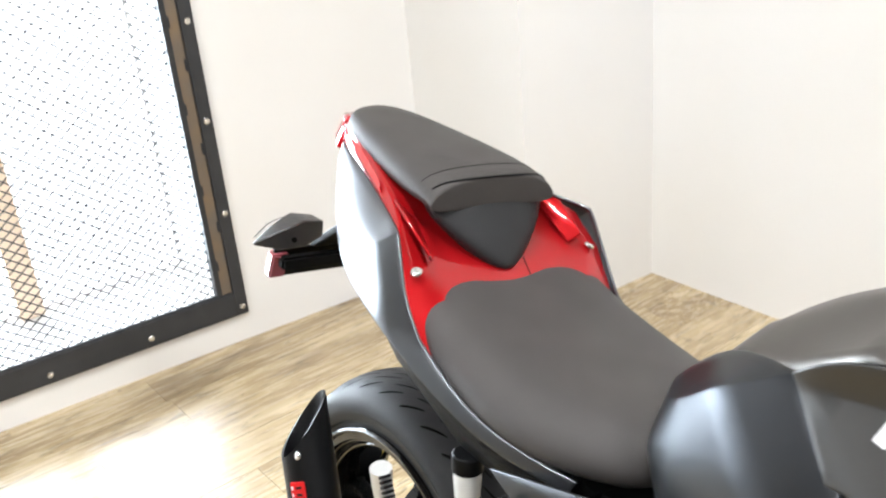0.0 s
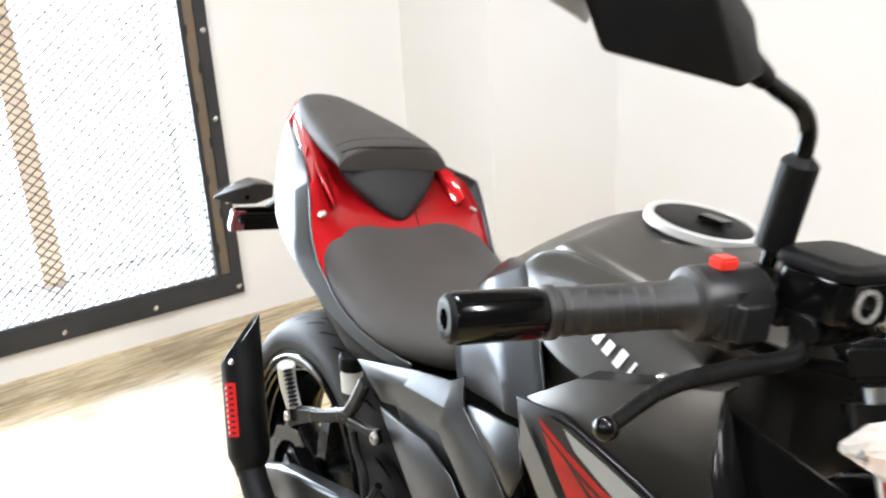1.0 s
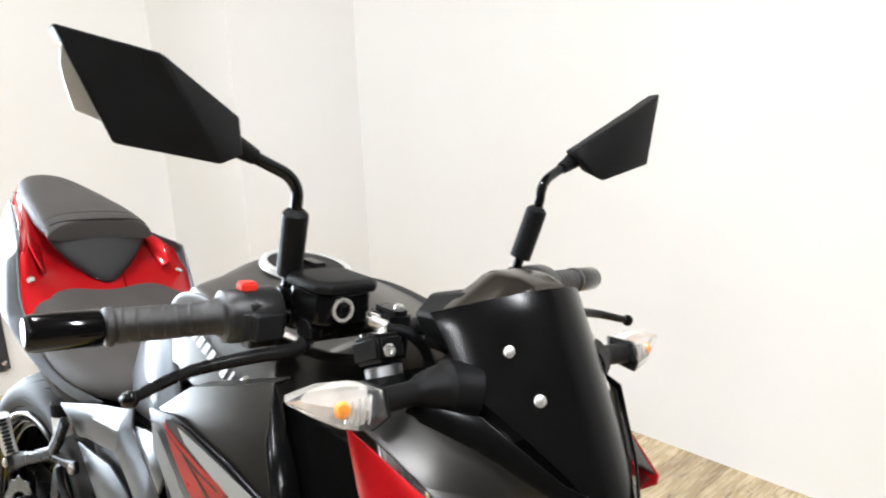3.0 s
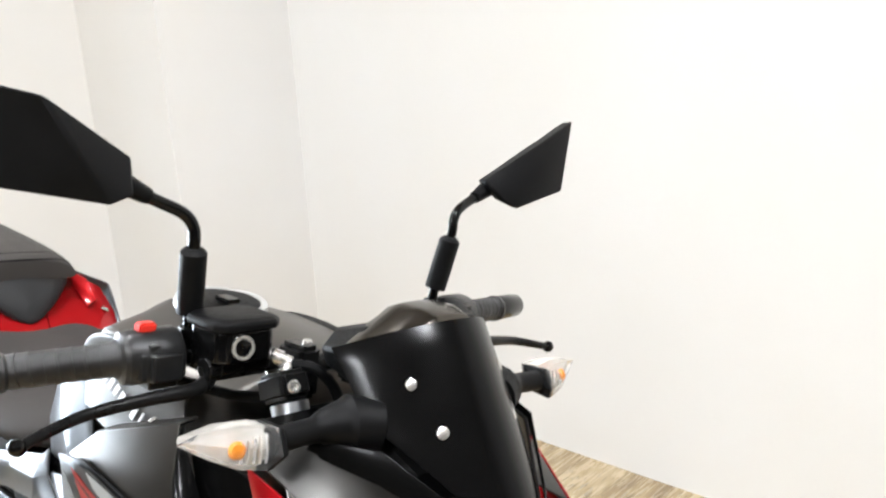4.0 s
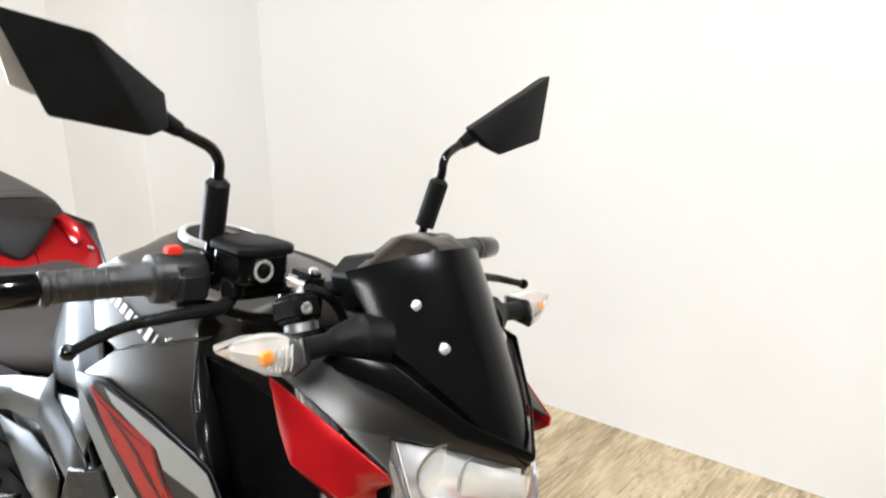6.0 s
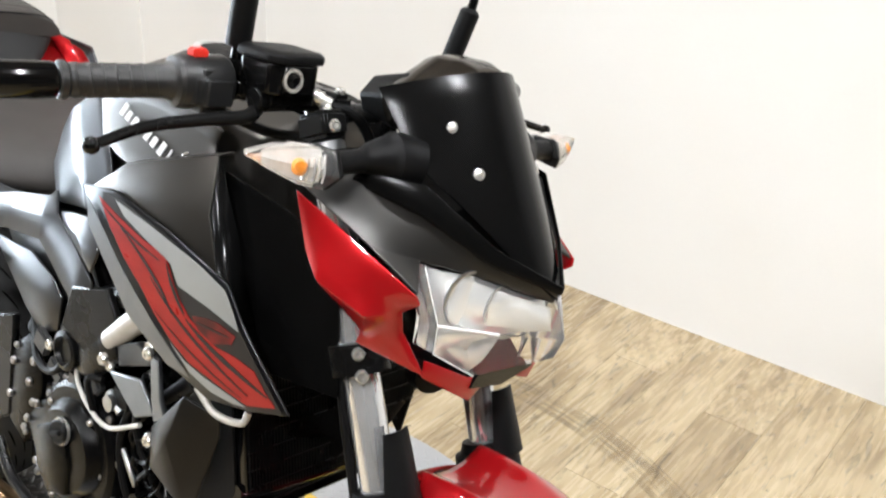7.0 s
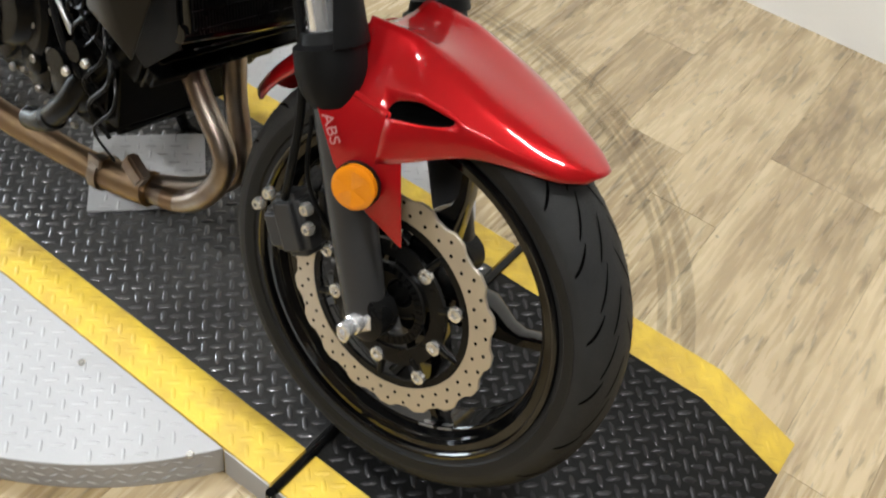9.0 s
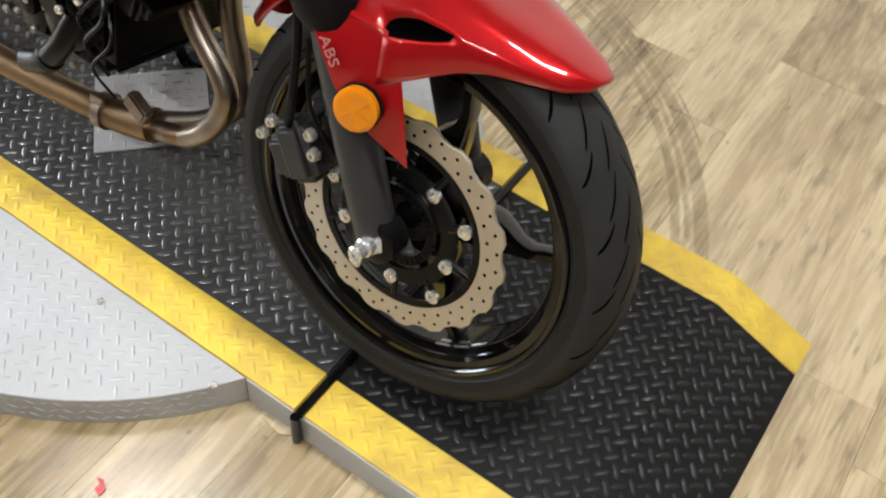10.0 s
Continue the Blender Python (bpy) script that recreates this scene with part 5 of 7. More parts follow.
    faces = [(i, (i + 1) % n, 12) for i in range(n)] + [(i, (i + 1) % n, n + (i + 1) % n, n + i) for i in range(n)] + [tuple(range(n, 2 * n))]
    head = part("mirror_head", S(build(verts, faces)), PLASTIC, mirror, "faceted black mirror housing", bevel=0.0035)
    mid = sum(rim, Vector()) / 6
    gl = [mid + (p - mid) * 0.92 + Vector((-0.0015, 0, 0)) for p in rim]
    part("mirror_glass", S(slab(gl, 0.001)), MIRROR, mirror, "mirror glass")
    if s < 0:
        # protruding glass edge; pale alloy colour stands in for its wall reflection
        lip = [(-0.402, -0.413, 1.250), (-0.410, -0.410, 1.228), (-0.410, -0.404, 1.209), (-0.410, -0.396, 1.190), (-0.410, -0.363, 1.179), (-0.404, -0.36, 1.2), (-0.402, -0.385, 1.24)]
        part("pale_glass_edge", S(slab(lip, 0.004)), PALEALLOY, mirror, "edge of the mirror glass, its bright reflection painted pale", bevel=0.001)
# front brake master cylinder
mc = part("master_cylinder", S(join(box((-0.335, -0.15, 0.998), (0.04, 0.075, 0.03), bevel=0.008), rod((-0.33, -0.19, 0.995), (-0.33, -0.1, 0.995), 0.012))), BLACKMETAL, bike, "black brake master cylinder", bevel=0.002)
part("reservoir", S(loft([[(-0.335 + sx * 0.03, -0.155 + sy * 0.034, z) for sx, sy in ((-1, -0.7), (-0.7, -1), (0.7, -1), (1, -0.7), (1, 0.7), (0.7, 1), (-0.7, 1), (-1, 0.7))] for z in (1.003, 1.036)])), GLOSS, mc, bevel=0.003)
part("reservoir_lid", S(loft([[(-0.335 + sx * k, -0.155 + sy * (k + 0.005), z) for sx, sy in ((-1, -0.7), (-0.7, -1), (0.7, -1), (1, -0.7), (1, 0.7), (0.7, 1), (-0.7, 1), (-1, 0.7))] for z, k in ((1.036, 0.034), (1.044, 0.034), (1.048, 0.028))])), PLASTIC, mc, bevel=0.002)
part("sight_glass", S(lathe([(0, 0.0005), (0.0005, 0.007), (0.0, 0.0085), (0.003, 0.009), (0.003, 0.012), (-0.004, 0.012), (-0.004, 0.0005)], (-0.304, -0.165, 1.02), (1, -0.12, 0.1), 22, closed=False)), STEEL, mc, "round sight glass")
part("sight_window", S(lathe([(0.0, 0.0005), (0.0022, 0.002), (0.0016, 0.0082), (-0.002, 0.0084)], (-0.304, -0.165, 1.02), (1, -0.12, 0.1), 22, closed=False)), GLOSS, mc, "dark sight window")
part("banjo_bolt", S(lathe([(0, 0.0005), (0, 0.006), (-0.01, 0.006), (-0.01, 0.0085), (-0.02, 0.0085), (-0.02, 0.0005)], (-0.31, -0.098, 0.995), (0.6, 0.5, -0.2), 12, closed=False)), STEEL, mc)
part("brake_hose", S(tube([(-0.318, -0.1, 0.992), (-0.3, -0.07, 0.985), (-0.285, -0.05, 0.95), (-0.27, -0.06, 0.87), (-0.25, -0.09, 0.78), (-0.235, -0.11, 0.74)], 0.006, 10)), PLASTIC, bike)
part("ignition_cable", S(tube([(-0.4, -0.2, 0.975), (-0.37, -0.13, 0.95), (-0.33, -0.09, 0.945), (-0.3, -0.06, 0.9)], 0.006, 10)), PLASTIC, bike)
part("clutch_cable", S(tube([(-0.37, 0.15, 0.995), (-0.31, 0.1, 0.99), (-0.28, 0.05, 0.95), (-0.3, -0.02, 0.86)], 0.005, 10)), PLASTIC, bike)
part("switch_cable", S(tube([(-0.4, 0.2, 0.97), (-0.35, 0.1, 0.955), (-0.3, 0.03, 0.95), (-0.28, 0, 0.88)], 0.006, 10)), PLASTIC, bike)
for s in (-1, 1):
    part("fork_cap", S(lathe([(0, 0.0005), (0, 0.02), (0.014, 0.02), (0.016, 0.016), (0.016, 0.0005)], (fx(0.94), s * FY, 0.94), AXIS, 20, closed=False)), ALLOY, bike)
    block = part("clamp_block", S(box((-0.312, s * 0.104, 0.970), (0.046, 0.038, 0.030), Matrix.Rotation(-RAKE, 4, "Y"), 0.005)), BLACKMETAL, bike, "black clamp block with bright bolts", bevel=0.001)
    part("block_bolt", S(bolt((-0.290, s * 0.110, 0.976), (0.9, s * 0.25, 0.35), 0.0072, 0.005)), STEEL, block)
    for dx in (-0.012, 0.01):
        part("cap_bolt", S(bolt((-0.318 + dx, s * 0.106, 0.984 + 0.4 * dx), AXIS, 0.0068, 0.007)), STEEL, block)

# fuel tank
tank = part("fuel_tank", sym_loft([
    (-0.405, [(0, 0.952), (0.025, 0.951), (0.05, 0.945), (0.098, 0.93), (0.106, 0.915), (0.112, 0.875), (0.095, 0.80), (0, 0.79)]),
    (-0.44, [(0, 0.970), (0.028, 0.969), (0.06, 0.961), (0.122, 0.943), (0.118, 0.925), (0.122, 0.87), (0.112, 0.785), (0, 0.78)]),
    (-0.50, [(0, 0.983), (0.03, 0.982), (0.07, 0.973), (0.142, 0.953), (0.126, 0.935), (0.134, 0.86), (0.125, 0.775), (0, 0.77)]),
    (-0.60, [(0, 0.993), (0.03, 0.992), (0.07, 0.981), (0.139, 0.959), (0.122, 0.935), (0.132, 0.865), (0.125, 0.765), (0, 0.76)]),
    (-0.65, [(0, 0.993), (0.03, 0.991), (0.064, 0.977), (0.133, 0.959), (0.118, 0.93), (0.128, 0.86), (0.12, 0.76), (0, 0.755)]),
    (-0.72, [(0, 0.968), (0.03, 0.963), (0.055, 0.948), (0.109, 0.911), (0.104, 0.89), (0.114, 0.84), (0.11, 0.752), (0, 0.75)]),
    (-0.79, [(0, 0.922), (0.028, 0.918), (0.048, 0.91), (0.08, 0.895), (0.085, 0.882), (0.098, 0.81), (0.088, 0.748), (0, 0.745)]),
    (-0.85, [(0, 0.85), (0.02, 0.848), (0.035, 0.84), (0.055, 0.825), (0.06, 0.815), (0.074, 0.775), (0.07, 0.742), (0, 0.74)])]), TANKPAINT, bike, "satin graphite fuel tank", sub=2, fold=0.97)
CAP = Vector((-0.59, 0, 0.9935))
CN = Vector((0.1, 0, 1)).normalized()
part("filler_ring", lathe([(0.0, 0.051), (0.002, 0.052), (0.0025, 0.056), (0.0015, 0.060), (-0.006, 0.061), (-0.006, 0.051)], CAP, CN, 48), PALEALLOY, tank, "pale satin alloy filler ring")
part("filler_cap", lathe([(-0.004, 0.0005), (-0.004, 0.0508), (0.0012, 0.0508), (0.0025, 0.047), (0.0025, 0.0005)], CAP, CN, 40, closed=False), PLASTIC, tank, "black locking filler cap")
part("key_flap", box(CAP + CN * 0.006 + Vector((0.014, 0, 0)), (0.035, 0.02, 0.006), bevel=0.002), GLOSS, tank)
for s in (1, -1):
    # knee panel behind the shroud
    K = [(-0.798, -0.076, 0.903), (-0.704, -0.124, 0.921), (-0.645, -0.147, 0.87), (-0.607, -0.16, 0.815), (-0.622, -0.165, 0.779), (-0.704, -0.147, 0.759), (-0.817, -0.112, 0.727), (-0.857, -0.092, 0.785), (-0.848, -0.080, 0.845),
         (-0.768, -0.131, 0.882), (-0.690, -0.163, 0.828), (-0.829, -0.108, 0.834), (-0.838, -0.115, 0.783), (-0.806, -0.126, 0.742), (-0.652, -0.170, 0.775)]
    part("knee_panel", facets(K, [(0, 8, 11, 9), (8, 7, 12, 11), (7, 6, 13, 12), (6, 5, 13), (9, 11, 12, 10), (12, 13, 5, 10), (10, 5, 14), (0, 9, 1), (1, 9, 10, 2), (2, 10, 14, 4, 3)], s), GREY, bike, "creased satin graphite knee panel", solid=0.004, bevel=0.0015, sub=2, fold=0.72)
    # side of the tank: a ridge, a hollow channel and the name panel that leans out below it
    T = [(-0.706, -0.130, 0.921), (-0.678, -0.139, 0.942), (-0.636, -0.142, 0.960), (-0.558, -0.147, 0.962), (-0.473, -0.146, 0.953), (-0.43, -0.138, 0.935),
         (-0.696, -0.131, 0.910), (-0.627, -0.134, 0.932), (-0.512, -0.140, 0.934), (-0.44, -0.138, 0.918),
         (-0.622, -0.157, 0.866), (-0.593, -0.166, 0.858), (-0.50, -0.168, 0.855), (-0.42, -0.15, 0.88), (-0.65, -0.153, 0.862)]
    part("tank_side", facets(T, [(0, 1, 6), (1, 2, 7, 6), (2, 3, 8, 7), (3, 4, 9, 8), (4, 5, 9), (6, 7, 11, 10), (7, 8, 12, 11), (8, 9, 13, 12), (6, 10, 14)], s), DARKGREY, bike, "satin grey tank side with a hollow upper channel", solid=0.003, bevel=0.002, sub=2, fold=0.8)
    # name band: plain white blocks
    for k in range(8):
        t = k / 7
        c0 = Vector((-0.62 + 0.118 * t, s * (-0.1455 - 0.0125 * t), 0.914 - 0.027 * t))
        m = basis(c0, (1, s * -0.105, -0.235), (0.235, s * 0.43, 1))
        tall = 0.0165 if k in (0, 6, 7) else 0.0125
        part("name_block", box((0, (tall - 0.0145) / 2, 0), (0.0098 if k < 7 else 0.0036, tall, 0.0012), m), WHITEPRINT, tank, "white name block")
    # air shroud: upper black facet, outer panel with red flash, lower rim
    U = [(-0.588, -0.2, 0.829), (-0.528, -0.195, 0.873), (-0.385, -0.176, 0.922), (-0.372, -0.19, 0.86), (-0.335, -0.2, 0.80), (-0.53, -0.212, 0.83), (-0.535, -0.165, 0.874), (-0.395, -0.148, 0.922)]
    shroud = part("radiator_shroud", facets(U, [(0, 1, 5), (1, 2, 3, 5), (3, 4, 5), (1, 2, 7, 6)], s), SHROUDPAINT, bike, "faceted graphite radiator shroud with red flash", solid=0.004, bevel=0.002)
    part("shroud_return", facets([(-0.384, -0.1755, 0.921), (-0.371, -0.1895, 0.86), (-0.334, -0.1995, 0.80), (-0.345, -0.168, 0.84), (-0.30, -0.165, 0.735), (-0.222, -0.182, 0.692)], [(0, 3, 2, 1), (3, 4, 5, 2)], s), VISOR, shroud, "black inner return", solid=0.003)
    lie = lambda pts, d: mir([(x, -0.1514 + 0.0352 * x - 0.0493 * z - d, z) for x, z in pts], s)
    P = [(-0.585, 0.832), (-0.525, 0.843), (-0.42, 0.827), (-0.312, 0.801), (-0.285, 0.765), (-0.252, 0.735), (-0.203, 0.694), (-0.265, 0.671), (-0.333, 0.655), (-0.401, 0.667), (-0.483, 0.699), (-0.57, 0.786)]
    part("outer_panel", build(lie(P, 0.001), [tuple(range(12))]), COVERGREY, shroud, "satin grey outer panel", solid=0.003, bevel=0.001)
    part("black_flash", slab(lie([(-0.54, 0.836), (-0.50, 0.8375), (-0.42, 0.8235), (-0.313, 0.7975), (-0.286, 0.762), (-0.253, 0.731), (-0.208, 0.694), (-0.262, 0.679), (-0.34, 0.688), (-0.39, 0.706), (-0.43, 0.726), (-0.46, 0.75), (-0.5, 0.775), (-0.535, 0.81)], 0.0042), 0.0004), BLACKFILM, shroud, "black flash", flat=True)
    part("silver_flash", slab(lie([(-0.512, 0.834), (-0.455, 0.8265), (-0.404, 0.8175), (-0.354, 0.8085), (-0.310, 0.7955), (-0.295, 0.775), (-0.285, 0.758), (-0.336, 0.766), (-0.390, 0.772), (-0.405, 0.793), (-0.459, 0.808), (-0.495, 0.820)], 0.005), 0.0005), SILVERGREY, shroud, "silver flash", flat=True)
    part("red_flash", slab(lie([(-0.546, 0.829), (-0.503, 0.815), (-0.459, 0.804), (-0.413, 0.799), (-0.401, 0.777), (-0.386, 0.757), (-0.367, 0.742), (-0.345, 0.733), (-0.317, 0.726), (-0.29, 0.727), (-0.256, 0.724), (-0.236, 0.707), (-0.219, 0.697),
                                (-0.262, 0.6805), (-0.308, 0.683), (-0.362, 0.688), (-0.399, 0.7025), (-0.429, 0.7215), (-0.457, 0.745), (-0.492, 0.769), (-0.519, 0.795)], 0.005), 0.0005), REDFILM, shroud, "red flame flash", flat=True)
    part("red_tongue", slab(lie([(-0.362, 0.746), (-0.340, 0.7525), (-0.320, 0.755), (-0.289, 0.7505), (-0.294, 0.7395), (-0.325, 0.7275), (-0.35, 0.733)], 0.005), 0.0005), DARKREDFILM, shroud, "dark red tongue of the flash", flat=True)
    for a0, b0, c0, wide in (((-0.372, 0.738), (-0.33, 0.7165), (-0.232, 0.7035), 0.0034), ((-0.44, 0.765), (-0.382, 0.718), (-0.262, 0.692), 0.0024), ((-0.5, 0.805), (-0.42, 0.766), (-0.398, 0.735), 0.0028),
                             ((-0.412, 0.792), (-0.406, 0.77), (-0.375, 0.742), 0.0048), ((-0.355, 0.742), (-0.33, 0.743), (-0.298, 0.746), 0.0014), ((-0.43, 0.727), (-0.36, 0.695), (-0.27, 0.6845), 0.0011), ((-0.54, 0.822), (-0.48, 0.796), (-0.425, 0.79), 0.0016)):
        up, low = [], []
        for k in range(13):
            t = k / 12
            x = (1 - t) ** 2 * a0[0] + 2 * t * (1 - t) * b0[0] + t * t * c0[0]
            z = (1 - t) ** 2 * a0[1] + 2 * t * (1 - t) * b0[1] + t * t * c0[1]
            h = wide * math.sin(math.pi * (0.08 + 0.84 * t))
            up.append((x, z + h)), low.append((x, z - h))
        part("black_streak", slab(lie(up + low[::-1], 0.0058), 0.0003), BLACKFILM, shroud, flat=True)
    part("lower_stripe", slab(lie([(-0.397, 0.698), (-0.37, 0.6865), (-0.341, 0.682), (-0.284, 0.679), (-0.264, 0.6775), (-0.285, 0.672), (-0.322, 0.6695), (-0.361, 0.677)], 0.005), 0.0005), SILVERGREY, shroud, flat=True)
    part("panel_edge", slab(lie([(-0.572, 0.822), (-0.556, 0.808), (-0.5, 0.757), (-0.465, 0.731), (-0.43, 0.708), (-0.4, 0.69), (-0.36, 0.67), (-0.401, 0.6685), (-0.482, 0.7005), (-0.568, 0.787)], 0.0045), 0.0005), SATINALLOY, shroud, "satin grey panel edge", flat=True)
    part("shroud_bolt", bolt((-0.4586, s * -0.164, 0.9005), (-0.3, s * -0.35, 1), 0.0052, 0.003), STEEL, shroud)
    # inner duct behind the shroud opening
    part("inner_duct", slab(mir([(-0.39, -0.16, 0.9), (-0.24, -0.12, 0.86), (-0.2, -0.13, 0.70), (-0.31, -0.165, 0.70)], s), 0.006), VISOR, bike, "black inner duct")
    # lower radiator cover
    R = [(-0.43, -0.196, 0.572), (-0.37, -0.2, 0.641), (-0.322, -0.185, 0.632), (-0.328, -0.176, 0.60), (-0.352, -0.187, 0.482), (-0.42, -0.2, 0.522), (-0.395, -0.2, 0.57)]
    part("radiator_cover", facets(R, [(0, 1, 6), (1, 2, 3, 6), (3, 4, 6), (4, 5, 6), (5, 0, 6)], s), SHIELD, bike, "angular dark grey radiator side cover", solid=0.004, bevel=0.003)

# frame side covers between the tank and the engine
for s in (1, -1):
    F = [(-1.010, -0.150, 0.684), (-0.848, -0.157, 0.738), (-0.780, -0.149, 0.753), (-0.764, -0.147, 0.767), (-0.742, -0.157, 0.737), (-0.667, -0.170, 0.714), (-0.612, -0.178, 0.688), (-0.612, -0.175, 0.655), (-0.69, -0.167, 0.578), (-0.70, -0.167, 0.585),
         (-0.672, -0.171, 0.637), (-0.780, -0.161, 0.688), (-0.895, -0.153, 0.667), (-0.940, -0.147, 0.652), (-0.766, -0.167, 0.728), (-0.875, -0.155, 0.706)]
    part("side_cover", facets(F, [(0, 15, 12, 13), (0, 1, 15), (1, 2, 14, 15), (2, 3, 4, 14), (14, 11, 12, 15), (14, 4, 5, 10, 11), (5, 6, 7, 10), (10, 7, 8, 9)], s), COVERGREY, bike, "satin grey frame side cover", solid=0.004, bevel=0.0025, angle=10)
    part("upper_cover", facets([(-0.742, -0.153, 0.742), (-0.69, -0.163, 0.757), (-0.625, -0.172, 0.772), (-0.60, -0.18, 0.735), (-0.61, -0.182, 0.702), (-0.725, -0.158, 0.73), (-0.66, -0.176, 0.738)], [(0, 1, 6, 5), (1, 2, 3, 6), (3, 4, 6), (4, 5, 6)], s), COVERGREY, bike, "satin grey upper side cover", solid=0.004, bevel=0.003, angle=12)
    Bk = [(-0.99, -0.125, 0.682), (-0.905, -0.143, 0.664), (-0.815, -0.153, 0.684), (-0.745, -0.16, 0.684), (-0.70, -0.162, 0.60), (-0.706, -0.162, 0.572), (-0.77, -0.155, 0.545), (-0.86, -0.145, 0.60)]
    Bk = [(x, y + 0.007, z) for x, y, z in Bk]
    part("inner_cover", facets(Bk, [(0, 1, 7), (1, 2, 6, 7), (2, 3, 4, 5, 6)], s), PLASTIC, bike, "black inner side cover", solid=0.004, bevel=0.002)
    Lw = [(-0.936, -0.151, 0.647), (-0.855, -0.155, 0.655), (-0.807, -0.158, 0.662), (-0.742, -0.162, 0.648), (-0.704, -0.165, 0.628), (-0.712, -0.164, 0.575), (-0.77, -0.157, 0.548), (-0.815, -0.158, 0.572)]
    part("lower_cover", facets(Lw, [(0, 1, 7), (1, 2, 3, 7), (3, 4, 5, 6, 7)], s), COVERGREY, bike, "satin dark grey lower side cover under a dark slot", solid=0.004, bevel=0.002)
    # grey tail side cover
    G = [(-1.468, -0.078, 0.934), (-1.44, -0.086, 0.927), (-1.38, -0.098, 0.915), (-1.275, -0.126, 0.896), (-1.205, -0.153, 0.888), (-1.168, -0.162, 0.815), (-1.14, -0.159, 0.782), (-1.05, -0.158, 0.735), (-0.97, -0.147, 0.722), (-0.905, -0.128, 0.718),
         (-1.462, -0.088, 0.912), (-1.432, -0.106, 0.875), (-1.385, -0.13, 0.82), (-1.31, -0.155, 0.793), (-1.20, -0.174, 0.775), (-1.10, -0.17, 0.735), (-1.0, -0.155, 0.706), (-0.91, -0.132, 0.702),
         (-1.36, -0.135, 0.872), (-1.235, -0.166, 0.866), (-1.195, -0.174, 0.805)]
    part("tail_cover", facets(G, [(0, 1, 11, 10), (1, 2, 18, 11), (2, 3, 19, 18), (3, 4, 19), (4, 5, 20, 19), (5, 6, 14, 20), (6, 7, 15, 14), (7, 8, 16, 15), (8, 9, 17, 16), (11, 18, 12), (18, 13, 12), (18, 19, 20, 13), (13, 20, 14)], s), TAILSILVER, bike, "satin silver-grey tail side cover", solid=0.004, bevel=0.0015, sub=2, fold=0.92)
    part("under_tail", facets([(-1.385, -0.125, 0.82), (-1.20, -0.168, 0.772), (-1.02, -0.152, 0.705), (-0.93, -0.13, 0.70), (-0.95, -0.11, 0.64), (-1.1, -0.12, 0.66), (-1.25, -0.11, 0.70), (-1.40, -0.08, 0.78)], [(0, 1, 6, 7), (1, 2, 5, 6), (2, 3, 4, 5)], s), PLASTIC, bike, "black under-tail panel", solid=0.004, bevel=0.003)

# red tail top
TS = []
for x, w, zc, zs, zl in ((-1.55, 0.026, 0.952, 0.95, 0.93), (-1.53, 0.044, 0.955, 0.952, 0.925), (-1.46, 0.07, 0.945, 0.945, 0.93), (-1.38, 0.094, 0.925, 0.925, 0.91), (-1.29, 0.121, 0.895, 0.905, 0.892),
                         (-1.23, 0.148, 0.858, 0.884, 0.876), (-1.19, 0.158, 0.832, 0.843, 0.838), (-1.155, 0.158, 0.806, 0.80, 0.786), (-1.09, 0.15, 0.765, 0.748, 0.733)):
    TS.append((x, [(0, zc), (w * 0.35, zc - 0.001), (w * 0.68, zc + 0.003), (w * 0.88, zs), (w, zl), (w * 0.88, zl - 0.035), (0, zl - 0.05)]))
tail = part("tail_panel", sym_loft(TS), RED, bike, "glossy candy red tail panel", bevel=0.006)
for s in (1, -1):
    part("tail_bolt", bolt((-1.186, s * -0.136, 0.8415), (0.1, s * -0.4, 1), 0.0075, 0.004), STEEL, tail)
    part("tail_wing", facets([(-1.285, -0.108, 0.903), (-1.235, -0.122, 0.893), (-1.185, -0.118, 0.862), (-1.195, -0.106, 0.848), (-1.25, -0.098, 0.886)], [(0, 1, 4), (1, 2, 3, 4)], s), RED, tail, solid=0.004, bevel=0.002)
    part("tail_slot", slab(mir([(-1.49, -0.0615, 0.944), (-1.40, -0.0885, 0.925), (-1.31, -0.111, 0.902), (-1.33, -0.101, 0.9125), (-1.42, -0.078, 0.936)], s), 0.002), REDLENS, tail)
part("tail_lamp", sym_loft([(-1.575, [(0, 0.935), (0.018, 0.932), (0.024, 0.92), (0, 0.905)]), (-1.555, [(0, 0.952), (0.03, 0.947), (0.042, 0.92), (0, 0.90)]), (-1.525, [(0, 0.948), (0.042, 0.94), (0.056, 0.91), (0, 0.895)])]), REDLENS, tail, "red tail lamp", bevel=0.004)
part("tail_cap", sym_loft([(-1.565, [(0, 0.956), (0.022, 0.954), (0.026, 0.947), (0, 0.943)]), (-1.52, [(0, 0.962), (0.04, 0.957), (0.048, 0.948), (0, 0.942)])]), RED, tail, bevel=0.003)

# the joint that runs down the middle of the tail panel
bpy.context.view_layer.update()
tail_tree = BVHTree.FromObject(tail, bpy.context.evaluated_depsgraph_get())
joint = [tail_tree.ray_cast(Vector((-1.2 + 0.012 * k, 0.034 - 0.0022 * k, 1.1)), Vector((0, 0, -1)))[0] for k in range(5)]
part("panel_joint", tube([q + Vector((0, 0, 0.0002)) for q in joint if q is not None], 0.0009, 6, curved=False), GROOVE, tail)

